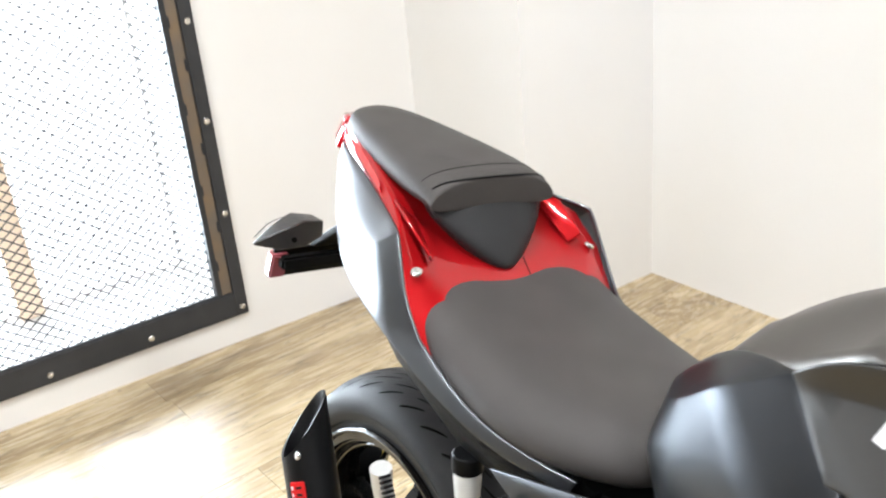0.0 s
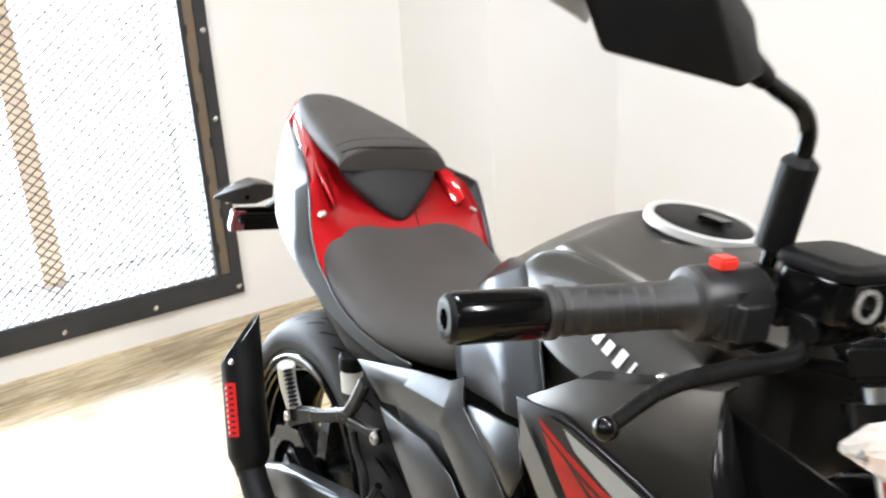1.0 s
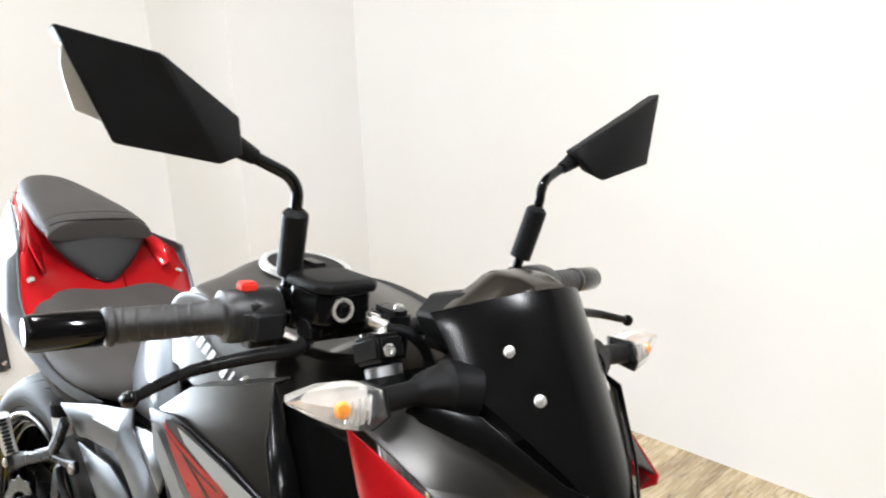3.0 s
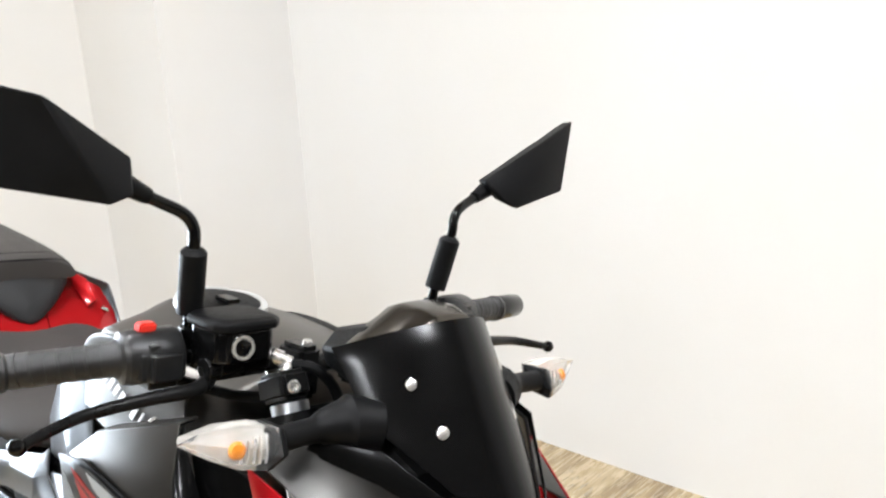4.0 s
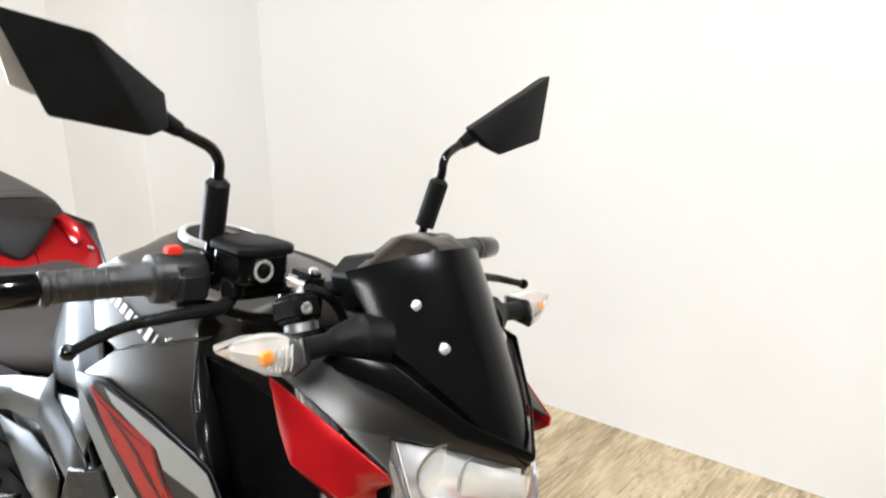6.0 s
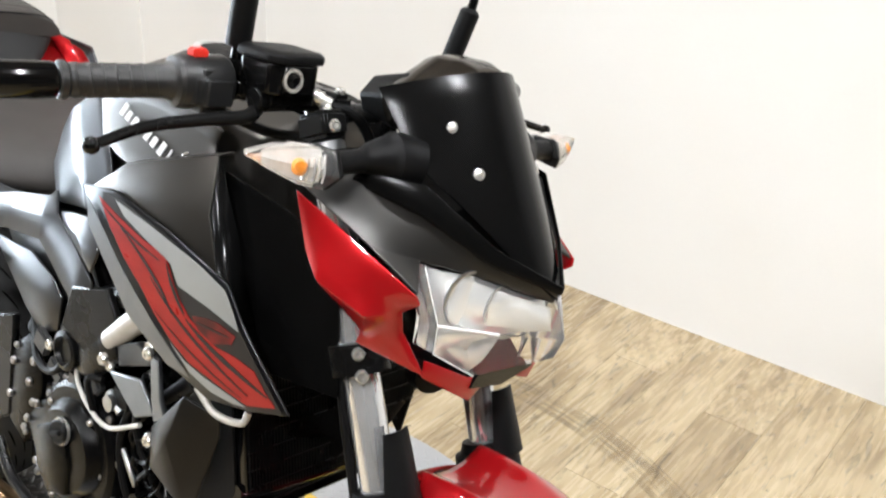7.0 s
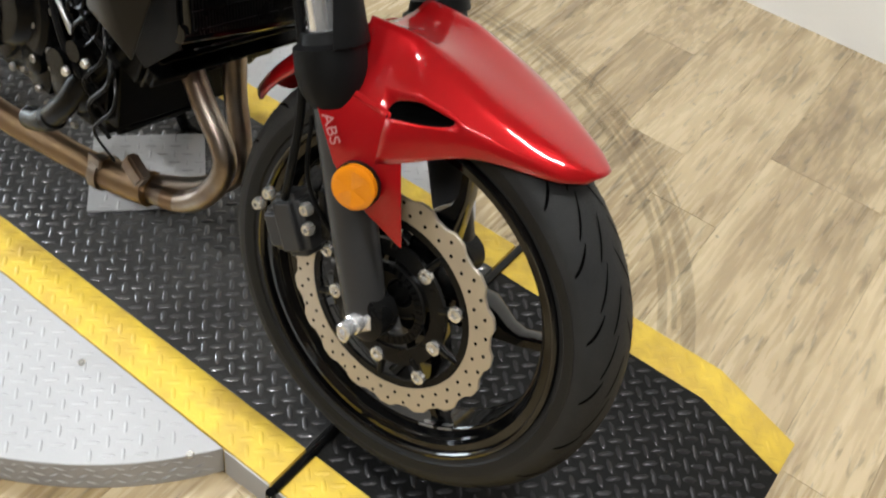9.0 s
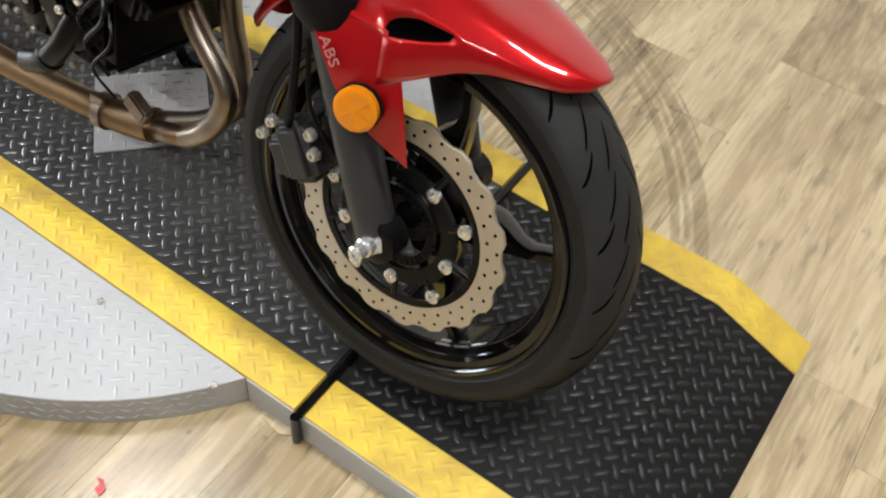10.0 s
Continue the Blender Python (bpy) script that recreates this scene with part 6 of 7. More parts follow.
# seats
part("rider_seat", sym_loft([
    (-0.845, [(0, 0.775), (0.05, 0.772), (0.085, 0.758), (0.1, 0.735), (0.08, 0.72), (0, 0.72)]),
    (-0.88, [(0, 0.786), (0.06, 0.783), (0.105, 0.766), (0.122, 0.735), (0.1, 0.71), (0, 0.71)]),
    (-0.96, [(0, 0.787), (0.08, 0.784), (0.135, 0.765), (0.155, 0.725), (0.13, 0.70), (0, 0.70)]),
    (-1.05, [(0, 0.79), (0.09, 0.788), (0.145, 0.774), (0.163, 0.74), (0.14, 0.71), (0, 0.71)]),
    (-1.12, [(0, 0.80), (0.09, 0.802), (0.142, 0.792), (0.158, 0.762), (0.14, 0.74), (0, 0.74)]),
    (-1.165, [(0, 0.815), (0.085, 0.822), (0.138, 0.812), (0.15, 0.788), (0.13, 0.765), (0, 0.765)]),
    (-1.185, [(0, 0.818), (0.085, 0.83), (0.13, 0.82), (0.138, 0.80), (0.12, 0.78), (0, 0.78)]),
    (-1.193, [(0, 0.815), (0.07, 0.828), (0.112, 0.82), (0.118, 0.805), (0.1, 0.79), (0, 0.79)])]), VINYL, bike, "dark grey vinyl rider seat", sub=2)
pillion = part("pillion_seat", sym_loft([
    (-1.222, [(0, 0.932), (0.056, 0.929), (0.088, 0.917), (0.099, 0.903), (0.091, 0.898), (0, 0.908)]),
    (-1.2225, [(0, 0.937), (0.057, 0.934), (0.089, 0.921), (0.1, 0.905), (0.091, 0.896), (0, 0.9)]),
    (-1.225, [(0, 0.940), (0.057, 0.937), (0.089, 0.924), (0.1, 0.906), (0.09, 0.896), (0, 0.895)]),
    (-1.24, [(0, 0.947), (0.057, 0.944), (0.0885, 0.931), (0.099, 0.910), (0.087, 0.898), (0, 0.894)]),
    (-1.28, [(0, 0.955), (0.056, 0.952), (0.088, 0.938), (0.099, 0.915), (0.087, 0.9), (0, 0.895)]),
    (-1.36, [(0, 0.964), (0.0494, 0.961), (0.0779, 0.949), (0.0874, 0.925), (0.076, 0.908), (0, 0.9)]),
    (-1.44, [(0, 0.972), (0.0423, 0.969), (0.0635, 0.958), (0.0718, 0.937), (0.0626, 0.92), (0, 0.915)]),
    (-1.50, [(0, 0.977), (0.0331, 0.974), (0.0497, 0.965), (0.0561, 0.948), (0.0488, 0.934), (0, 0.93)]),
    (-1.53, [(0, 0.973), (0.0202, 0.97), (0.0313, 0.962), (0.035, 0.951), (0.0294, 0.941), (0, 0.937)])]), VINYL, bike, "dark grey vinyl pillion seat", sub=2)
rings = []
for z, xf, hw in ((0.925, -1.232, 0.093), (0.903, -1.221, 0.095), (0.885, -1.209, 0.085), (0.865, -1.194, 0.066), (0.848, -1.186, 0.046), (0.834, -1.18, 0.026), (0.826, -1.18, 0.01)):
    front = [(xf - 0.012 * abs(u) ** 2, hw * u, z) for u in (-1, -0.6, 0, 0.6, 1)]
    rings.append(front + [(xf - 0.05, hw * u, z) for u in (1, -1)])
part("pillion_nose", loft(rings), VINYL2, bike, "ribbed black pillion seat nose", sub=1)
# hem lip and stitching across the pillion front, laid on the seat
bpy.context.view_layer.update()
seat_tree = BVHTree.FromObject(pillion, bpy.context.evaluated_depsgraph_get())
for dx, r, m in ((-0.0075, 0.0018, PLASTIC), (-0.03, 0.0009, GROOVE)):
    line_pts = []
    for k in range(25):
        y = -0.088 + 0.176 * k / 24
        x = -1.216 + dx - 0.014 * (abs(y) / 0.0945) ** 3
        spot = seat_tree.ray_cast(Vector((x, y, 1.2)), Vector((0, 0, -1)))[0]
        if spot is not None and spot.z > 0.88:
            line_pts.append(spot + Vector((0, 0, -0.0004)))
    if len(line_pts) > 5:
        part("seam", tube(line_pts, r, 8, curved=False), m, pillion)

# tail furniture
for s in (1, -1):
    st = part("rear_indicator", loft([[Vector((-1.545, s * -0.07, 0.79)) + Vector(p) for p in ((0.018, 0, 0.012), (0.018, 0, -0.012), (-0.018, 0, -0.012), (-0.018, 0, 0.012))],
                                      [Vector((-1.54, s * -0.108, 0.789)) + Vector(p) for p in ((0.026, 0, 0.02), (0.03, 0, -0.018), (-0.024, 0, -0.02), (-0.022, 0, 0.02))],
                                      [Vector((-1.53, s * -0.145, 0.784)) + Vector(p) for p in ((0.018, 0, 0.015), (0.02, 0, -0.014), (-0.02, 0, -0.014), (-0.017, 0, 0.014))],
                                      [Vector((-1.522, s * -0.184, 0.781)) + Vector(p) for p in ((0.002, 0, 0.002), (0.002, 0, -0.002), (-0.002, 0, -0.002), (-0.002, 0, 0.002))]]), GRIPRUBBER, bike, "pointed black rear indicator", bevel=0.002)
    part("indicator_lens", slab(mir([(-1.566, -0.112, 0.804), (-1.562, -0.145, 0.795), (-1.54, -0.176, 0.784), (-1.56, -0.145, 0.774), (-1.566, -0.112, 0.773)], s), 0.003), CLEAR, st)
    part("indicator_screw", bolt((-1.506, s * -0.128, 0.785), (1, s * -0.3, 0.3), 0.004, 0.002), GROOVE, st)
part("plate_bracket", slab([(-1.50, -0.04, 0.80), (-1.50, 0.04, 0.80), (-1.60, 0.05, 0.735), (-1.60, -0.05, 0.735)], 0.012), PLASTIC, bike, "black plate bracket", bevel=0.003)
part("plate_arm", box((-1.585, 0, 0.722), (0.02, 0.22, 0.02), bevel=0.004), PLASTIC, bike)
part("plate_holder", slab([(-1.595, -0.115, 0.74), (-1.595, 0.115, 0.74), (-1.615, 0.115, 0.69), (-1.615, -0.115, 0.69)], 0.005), PLASTIC, bike)
part("rear_reflector", box((-1.607, -0.105, 0.715), (0.02, 0.028, 0.045), Matrix.Rotation(radians(20), 4, "Y"), 0.003), PINKLENS, bike, "small pale pinkish-red rear reflector")

# engine
eng = part("engine", box((-0.625, 0, 0.36), (0.29, 0.25, 0.2), bevel=0.025), ENGINE, bike, "black parallel-twin engine", bevel=0.003)
part("oil_pan", box((-0.60, 0, 0.285), (0.19, 0.16, 0.1), bevel=0.02), ENGINE, eng, bevel=0.003)
part("gearbox", box((-0.72, 0, 0.42), (0.18, 0.24, 0.2), bevel=0.03), ENGINE, eng, bevel=0.003)
part("cylinder_block", box((-0.45, 0, 0.53), (0.17, 0.25, 0.26), Matrix.Rotation(radians(18), 4, "Y"), 0.015), ENGINE, eng, bevel=0.003)
part("cylinder_head", box((-0.43, 0, 0.66), (0.19, 0.24, 0.09), Matrix.Rotation(radians(18), 4, "Y"), 0.02), ENGINE, eng, bevel=0.003)
for k in range(6):
    part("cylinder_fin", box((-0.455 + 0.004 * k, 0, 0.46 + 0.026 * k), (0.185, 0.262, 0.007), Matrix.Rotation(radians(18), 4, "Y"), 0.002), ENGINE, eng)
for s in (-1, 1):
    cl = (-0.63, s * 0.125, 0.435)
    cover = part("clutch_cover" if s < 0 else "generator_cover", lathe([(0.0, 0.1), (0.03, 0.1), (0.045, 0.094), (0.05, 0.086), (0.05, 0.07), (0.058, 0.066), (0.066, 0.058), (0.068, 0.04), (0.066, 0.0005), (0, 0.0005)], cl, (0, s, 0), 40, closed=False), ENGINE, eng, "round dark engine cover", angle=20)
    for k in range(10):
        a = 2 * math.pi * k / 10 + 0.2
        p = Vector(cl) + Vector((0.097 * math.cos(a), s * 0.028, 0.097 * math.sin(a)))
        part("cover_lug", lathe([(0, 0.011), (0.012, 0.0105), (0.012, 0.0005), (0, 0.0005)], p, (0, s, 0), 12), ENGINE, cover)
        part("cover_bolt", bolt(p + Vector((0, s * 0.012, 0)), (0, s, 0), 0.005, 0.004), CASEBOLT, cover)
    part("water_pump", lathe([(0, 0.045), (0.025, 0.045), (0.035, 0.036), (0.04, 0.02), (0.04, 0.0005), (0, 0.0005)], (-0.515, s * 0.125, 0.36), (0, s, 0), 28, closed=False), ENGINE, eng)
    part("sprocket_cover", box((-0.76, s * 0.135, 0.42), (0.1, 0.035, 0.14), Matrix.Rotation(radians(15), 4, "Y"), 0.014), ENGINE, eng, bevel=0.003)
    for p in ((-0.5, 0.6), (-0.54, 0.55), (-0.49, 0.5), (-0.52, 0.46), (-0.44, 0.44), (-0.56, 0.30), (-0.50, 0.30), (-0.68, 0.27), (-0.76, 0.32), (-0.79, 0.49), (-0.71, 0.55)):
        part("case_bolt", bolt((p[0], s * 0.152, p[1]), (0, s, 0), 0.006, 0.006), CASEBOLT, eng)
    # trellis frame tubes and engine brackets
    part("frame_tube", tube([(-0.27, s * 0.04, 0.84), (-0.40, s * 0.11, 0.77), (-0.52, s * 0.125, 0.70), (-0.66, s * 0.12, 0.64), (-0.80, s * 0.11, 0.58), (-0.88, s * 0.1, 0.50)], 0.0165, 14), BLACKMETAL, bike)
    part("frame_tube", tube([(-0.25, s * 0.04, 0.76), (-0.36, s * 0.12, 0.69), (-0.43, s * 0.13, 0.62), (-0.50, s * 0.13, 0.55)], 0.0145, 14), BLACKMETAL, bike)
    part("frame_tube", tube([(-0.52, s * 0.125, 0.70), (-0.46, s * 0.13, 0.64)], 0.0125, 12, curved=False), BLACKMETAL, bike)
    part("frame_tube", tube([(-0.66, s * 0.12, 0.64), (-0.76, s * 0.105, 0.70), (-0.95, s * 0.1, 0.66), (-1.25, s * 0.07, 0.74)], 0.013, 12), BLACKMETAL, bike)
    part("engine_bracket", slab(mir([(-0.566, -0.172, 0.58), (-0.489, -0.177, 0.603), (-0.449, -0.18, 0.572), (-0.489, -0.18, 0.55)], s), 0.006), SATINALLOY, bike, "satin grey engine bracket", bevel=0.002)
    part("bracket_strut", slab(mir([(-0.468, -0.18, 0.645), (-0.45, -0.182, 0.648), (-0.438, -0.182, 0.60), (-0.423, -0.182, 0.576), (-0.447, -0.182, 0.566), (-0.457, -0.181, 0.59)], s), 0.007), SATINALLOY, bike, "satin grey bracket strut", bevel=0.002)
    part("bracket_block", slab(mir([(-0.552, -0.172, 0.624), (-0.505, -0.176, 0.647), (-0.463, -0.178, 0.64), (-0.475, -0.178, 0.628), (-0.545, -0.172, 0.596)], s), 0.012), LEGGREY, bike, bevel=0.002)
    for q in ((-0.463, 0.652), (-0.447, 0.541), (-0.558, 0.604)):
        part("bracket_bolt", bolt((q[0], s * -0.184, q[1]), (0, -s, 0), 0.0085, 0.007), STEEL, bike)
    part("frame_plate", slab(mir([(-0.58, -0.165, 0.69), (-0.66, -0.168, 0.665), (-0.68, -0.168, 0.60), (-0.62, -0.168, 0.585), (-0.54, -0.166, 0.64)], s), 0.01), BLACKMETAL, bike, bevel=0.003)
    part("pivot_cap", lathe([(0, 0.028), (0.012, 0.028), (0.014, 0.022), (0.008, 0.018), (0.008, 0.0005), (0, 0.0005)], (-0.664, s * -0.168, 0.568), (0, -s, 0), 28, closed=False), BLACKMETAL, bike)
    part("swingarm_plate", slab(mir([(-0.84, -0.15, 0.55), (-0.92, -0.152, 0.52), (-0.95, -0.152, 0.40), (-0.90, -0.152, 0.34), (-0.84, -0.15, 0.38)], s), 0.012), BLACKMETAL, bike, bevel=0.003)
# the stepped castings, plugs and bolts of the clutch side
OUT = [(-0.767, 0.416), (-0.74, 0.454), (-0.70, 0.478), (-0.655, 0.492), (-0.606, 0.483), (-0.575, 0.463), (-0.562, 0.425), (-0.561, 0.372), (-0.61, 0.333), (-0.683, 0.327), (-0.734, 0.358)]
RING2 = [(-0.72, 0.43), (-0.69, 0.463), (-0.65, 0.478), (-0.61, 0.468), (-0.588, 0.435), (-0.584, 0.385), (-0.615, 0.35), (-0.67, 0.345), (-0.712, 0.378)]
INNER = [(-0.697, 0.442), (-0.657, 0.468), (-0.62, 0.459), (-0.604, 0.42), (-0.613, 0.372), (-0.655, 0.357), (-0.69, 0.385)]
case = part("clutch_casing", plate(OUT, -0.12, -0.172, 0.006), ENGINE, eng, "dark stepped clutch casing")
part("casing_step", plate(RING2, -0.17, -0.184, 0.006), ENGINE, case)
part("casing_crown", plate(INNER, -0.182, -0.199, 0.008), ENGINE, case)
for x, z in OUT:
    part("casing_bolt", bolt((x * 0.97 - 0.0195, -0.172, z * 0.95 + 0.0205), (0, -1, 0), 0.0058, 0.005), CASEBOLT, case)
cap = part("oil_filler", lathe([(0, 0.016), (0.006, 0.0175), (0.008, 0.015), (0.008, 0.0005)], (-0.627, -0.197, 0.468), (0.1, -1, 0.1), 24, closed=False), PLASTIC, case, "oil filler cap with bright rim")
part("filler_rim", lathe([(0, 0.0165), (0, 0.0195), (0.003, 0.019), (0.003, 0.0165)], (-0.627, -0.197, 0.468), (0.1, -1, 0.1), 28), STEEL, cap)
part("filler_grip", box((-0.626, -0.207, 0.468), (0.026, 0.008, 0.006), Matrix.Rotation(radians(-25), 4, "Y"), 0.002), PLASTIC, cap)
pump = part("pump_casing", plate([(-0.607, 0.402), (-0.574, 0.424), (-0.546, 0.40), (-0.535, 0.36), (-0.547, 0.322), (-0.585, 0.318), (-0.606, 0.345)], -0.12, -0.163, 0.006), ENGINE, eng, "dark water pump casing")
part("pump_boss", lathe([(0, 0.024), (0.01, 0.023), (0.013, 0.018), (0.013, 0.0005)], (-0.572, -0.162, 0.37), (0, -1, 0), 24, closed=False), ENGINE, pump)
for x, z in ((-0.549, 0.413), (-0.536, 0.373), (-0.566, 0.324), (-0.60, 0.338)):
    part("pump_bolt", bolt((x, -0.163, z), (0, -1, 0), 0.0055, 0.005), CASEBOLT, pump)
gear = part("gearbox_casing", plate([(-0.84, 0.50), (-0.80, 0.535), (-0.755, 0.52), (-0.752, 0.46), (-0.77, 0.39), (-0.80, 0.35), (-0.845, 0.37)], -0.1, -0.16, 0.008), ENGINE, eng, "dark gearbox casing")
for x, z, r in ((-0.834, 0.477, 0.0085), (-0.84, 0.419, 0.0085), (-0.785, 0.462, 0.009), (-0.772, 0.434, 0.0085), (-0.793, 0.383, 0.008), (-0.826, 0.506, 0.007), (-0.775, 0.50, 0.009), (-0.787, 0.377, 0.006)):
    part("casing_bolt", bolt((x, -0.16, z), (0, -1, 0), r * 0.72, 0.005), CASEBOLT, gear)
for x, z, r in ((-0.701, 0.562, 0.009), (-0.637, 0.494, 0.0055), (-0.586, 0.495, 0.0055), (-0.454, 0.538, 0.0095), (-0.446, 0.428, 0.0075), (-0.485, 0.397, 0.0075), (-0.47, 0.656, 0.0095), (-0.551, 0.595, 0.0075)):
    part("engine_bolt", bolt((x, -0.178, z), (0, -1, 0), r * 0.85, 0.006), STEEL, eng)
for x, z, r in ((-0.481, 0.503, 0.018), (-0.457, 0.473, 0.0095)):
    part("hollow_boss", lathe([(-0.03, r), (0.006, r), (0.008, r * 0.9), (0.006, r * 0.72), (-0.01, r * 0.68), (-0.01, 0.0005), (-0.03, 0.0005)], (x, -0.166, z), (0.1, -1, 0.05), 24, closed=False), ENGINE, eng, "hollow casting boss")
part("case_rib", tube([(-0.524, -0.168, 0.484), (-0.506, -0.17, 0.468), (-0.49, -0.168, 0.446)], 0.004, 8), ALLOY, eng)
part("throttle_valve", join(rod((-0.548, -0.15, 0.543), (-0.548, -0.182, 0.543), 0.011), rod((-0.56, -0.172, 0.552), (-0.53, -0.172, 0.535), 0.006)), ALLOY, eng, "small alloy valve body")
for x, z, w, h, a in ((-0.743, 0.547, 0.035, 0.03, 20), (-0.701, 0.519, 0.04, 0.022, 30), (-0.689, 0.5, 0.03, 0.016, -20), (-0.60, 0.545, 0.03, 0.02, 40), (-0.655, 0.525, 0.02, 0.03, 10)):
    part("bracket_piece", box((x, -0.166, z), (w, 0.012, h), Matrix.Rotation(radians(a), 4, "Y"), 0.003), LEGGREY, eng)
part("frame_boss", loft([[(x, y0 + r * math.cos(a) * 0.3, z + r * math.sin(a)) for a in (2 * math.pi * k / 20 for k in range(20))] for x, y0, z, r in ((-0.665, -0.16, 0.572, 0.033), (-0.63, -0.166, 0.578, 0.037), (-0.585, -0.168, 0.60, 0.036), (-0.55, -0.166, 0.63, 0.03))]), BLACKMETAL, bike, "black tapered frame boss")
for q in range(7):
    a = Vector((-0.50 + 0.012 * q, -0.15, 0.60 - 0.03 * q))
    part("wire", tube([a, a + Vector((0.02, -0.014, -0.04)), a + Vector((-0.012, -0.018, -0.09)), a + Vector((0.015, -0.004, -0.13))], 0.0022 + 0.0006 * (q % 3), 6), BLACKMETAL, eng)
# hoses and cables that show beside the engine
part("coolant_pipe", tube([(-0.60, -0.155, 0.255), (-0.555, -0.16, 0.28), (-0.51, -0.16, 0.33), (-0.485, -0.15, 0.38), (-0.45, -0.12, 0.44)], 0.0175, 16), ENGINE, bike, "dark coolant pipe")
part("hose_clip", rod((-0.548, -0.16, 0.285), (-0.538, -0.16, 0.294), 0.0195), PLASTIC, bike)
part("breather_hose", tube([(-0.655, -0.165, 0.56), (-0.637, -0.172, 0.532), (-0.59, -0.178, 0.512), (-0.542, -0.18, 0.51), (-0.476, -0.18, 0.546)], 0.0032, 10), CREAM, bike, "pale breather hose")
part("white_duct", rod((-0.572, -0.165, 0.622), (-0.50, -0.17, 0.686), 0.0165, 0.0165), CREAM, bike, "short white plastic duct")
part("drain_hose", tube([(-0.36, -0.19, 0.655), (-0.33, -0.185, 0.635), (-0.29, -0.18, 0.64), (-0.285, -0.175, 0.655)], 0.0042, 10), CREAM, bike, "pale overflow hose")
for pts, r in (([(-0.5, -0.16, 0.6), (-0.53, -0.17, 0.5), (-0.5, -0.17, 0.42), (-0.46, -0.15, 0.36)], 0.005), ([(-0.47, -0.16, 0.62), (-0.5, -0.17, 0.54), (-0.46, -0.165, 0.47), (-0.42, -0.15, 0.43)], 0.0045),
               ([(-0.58, -0.17, 0.56), (-0.6, -0.18, 0.55), (-0.57, -0.17, 0.47)], 0.005), ([(-0.66, -0.165, 0.58), (-0.7, -0.17, 0.52), (-0.75, -0.17, 0.52), (-0.8, -0.15, 0.56)], 0.006)):
    part("cable", tube(pts, r, 8), PLASTIC, bike)
part("sensor_plug", box((-0.53, -0.165, 0.555), (0.04, 0.02, 0.03), bevel=0.004), PLASTIC, bike)
part("dipstick", join(rod((-0.505, -0.155, 0.40), (-0.505, -0.182, 0.40), 0.019), rod((-0.475, -0.155, 0.43), (-0.475, -0.178, 0.43), 0.014)), ENGINE, eng)
# radiator
RT = Matrix.Rotation(radians(-14), 4, "Y")
rake = lambda z: -0.325 - (z - 0.61) * 0.249        # the core leans back towards its top
low = lambda y: 0.522 - 0.07 * y if y < 0.03 else 0.52 + 0.62 * (y - 0.03)
CORE = [(-0.155, 0.694), (-0.155, low(-0.155)), (0.03, low(0.03)), (0.155, low(0.155)), (0.155, 0.694)]
rad = part("radiator", slab([(rake(z) - 0.012, y, z) for y, z in CORE], 0.026), GLOSS, bike, "black finned radiator with a cut lower corner", bevel=0.002)
for k in range(64):
    y = -0.15 + k * 0.00475
    zc, h = (low(y) + 0.692) / 2, 0.692 - low(y) - 0.006
    part("fin", box((rake(zc) + 0.0165, y, zc), (0.003, 0.0009, h), RT), BLACKMETAL, rad)
for k in range(9):
    z = 0.522 + 0.021 * k
    y1 = min(0.152, 0.03 + max(0.0, z - 0.52) / 0.62)
    part("radiator_tube", box((rake(z) + 0.0175, (y1 - 0.152) / 2, z), (0.003, y1 + 0.152, 0.0012), RT), BLACKMETAL, rad)
for a, b in (((-0.16, low(-0.155)), (0.03, low(0.03))), ((0.03, low(0.03)), (0.16, low(0.16))), ((-0.16, 0.70), (0.16, 0.70))):
    part("radiator_rail", rod((rake(a[1]), a[0], a[1]), (rake(b[1]), b[0], b[1]), 0.011, n=10), GLOSS, rad)
part("radiator_side", slab([(-0.345, -0.16, 0.69), (-0.302, -0.16, 0.515), (-0.355, -0.164, 0.465), (-0.41, -0.168, 0.50), (-0.40, -0.168, 0.62)], 0.004), PLASTIC, rad, "black side panel", bevel=0.001)
part("fan_shroud", box((-0.36, -0.03, 0.61), (0.03, 0.17, 0.15), RT, 0.01), PLASTIC, rad)
part("horn", lathe([(0, 0.0005), (0.0, 0.035), (0.02, 0.038), (0.025, 0.03), (0.04, 0.015), (0.04, 0.0005)], (-0.235, 0.09, 0.665), (-0.9, 0.2, 0.1), 24, closed=False), PLASTIC, bike)

# exhaust: two header pipes joining under the engine
NEAR = [(-0.445, -0.035, 0.445), (-0.422, -0.035, 0.412), (-0.383, -0.035, 0.363), (-0.344, -0.035, 0.323), (-0.328, -0.036, 0.286), (-0.350, -0.040, 0.230), (-0.395, -0.045, 0.189), (-0.455, -0.050, 0.172)]
FAR = [(-0.425, 0.025, 0.46), (-0.398, 0.025, 0.419), (-0.385, 0.025, 0.360), (-0.360, 0.022, 0.295), (-0.349, 0.015, 0.254), (-0.367, 0.0, 0.224), (-0.404, -0.020, 0.200), (-0.46, -0.040, 0.178)]
for pts in (NEAR, FAR):
    pipe = part("header_pipe", tube(pts, 0.0172, 18), PIPE, bike, "heat-tinted steel header pipe")
    part("pipe_head", tube(pts[:2], 0.0178, 18, curved=False), PIPEBLUE, pipe, "blue-tinted pipe top")
    part("pipe_flange", lathe([(-0.006, 0.018), (-0.006, 0.03), (0.004, 0.03), (0.004, 0.018)], pts[0], (0.6, 0, -0.8), 20), ENGINE, pipe)
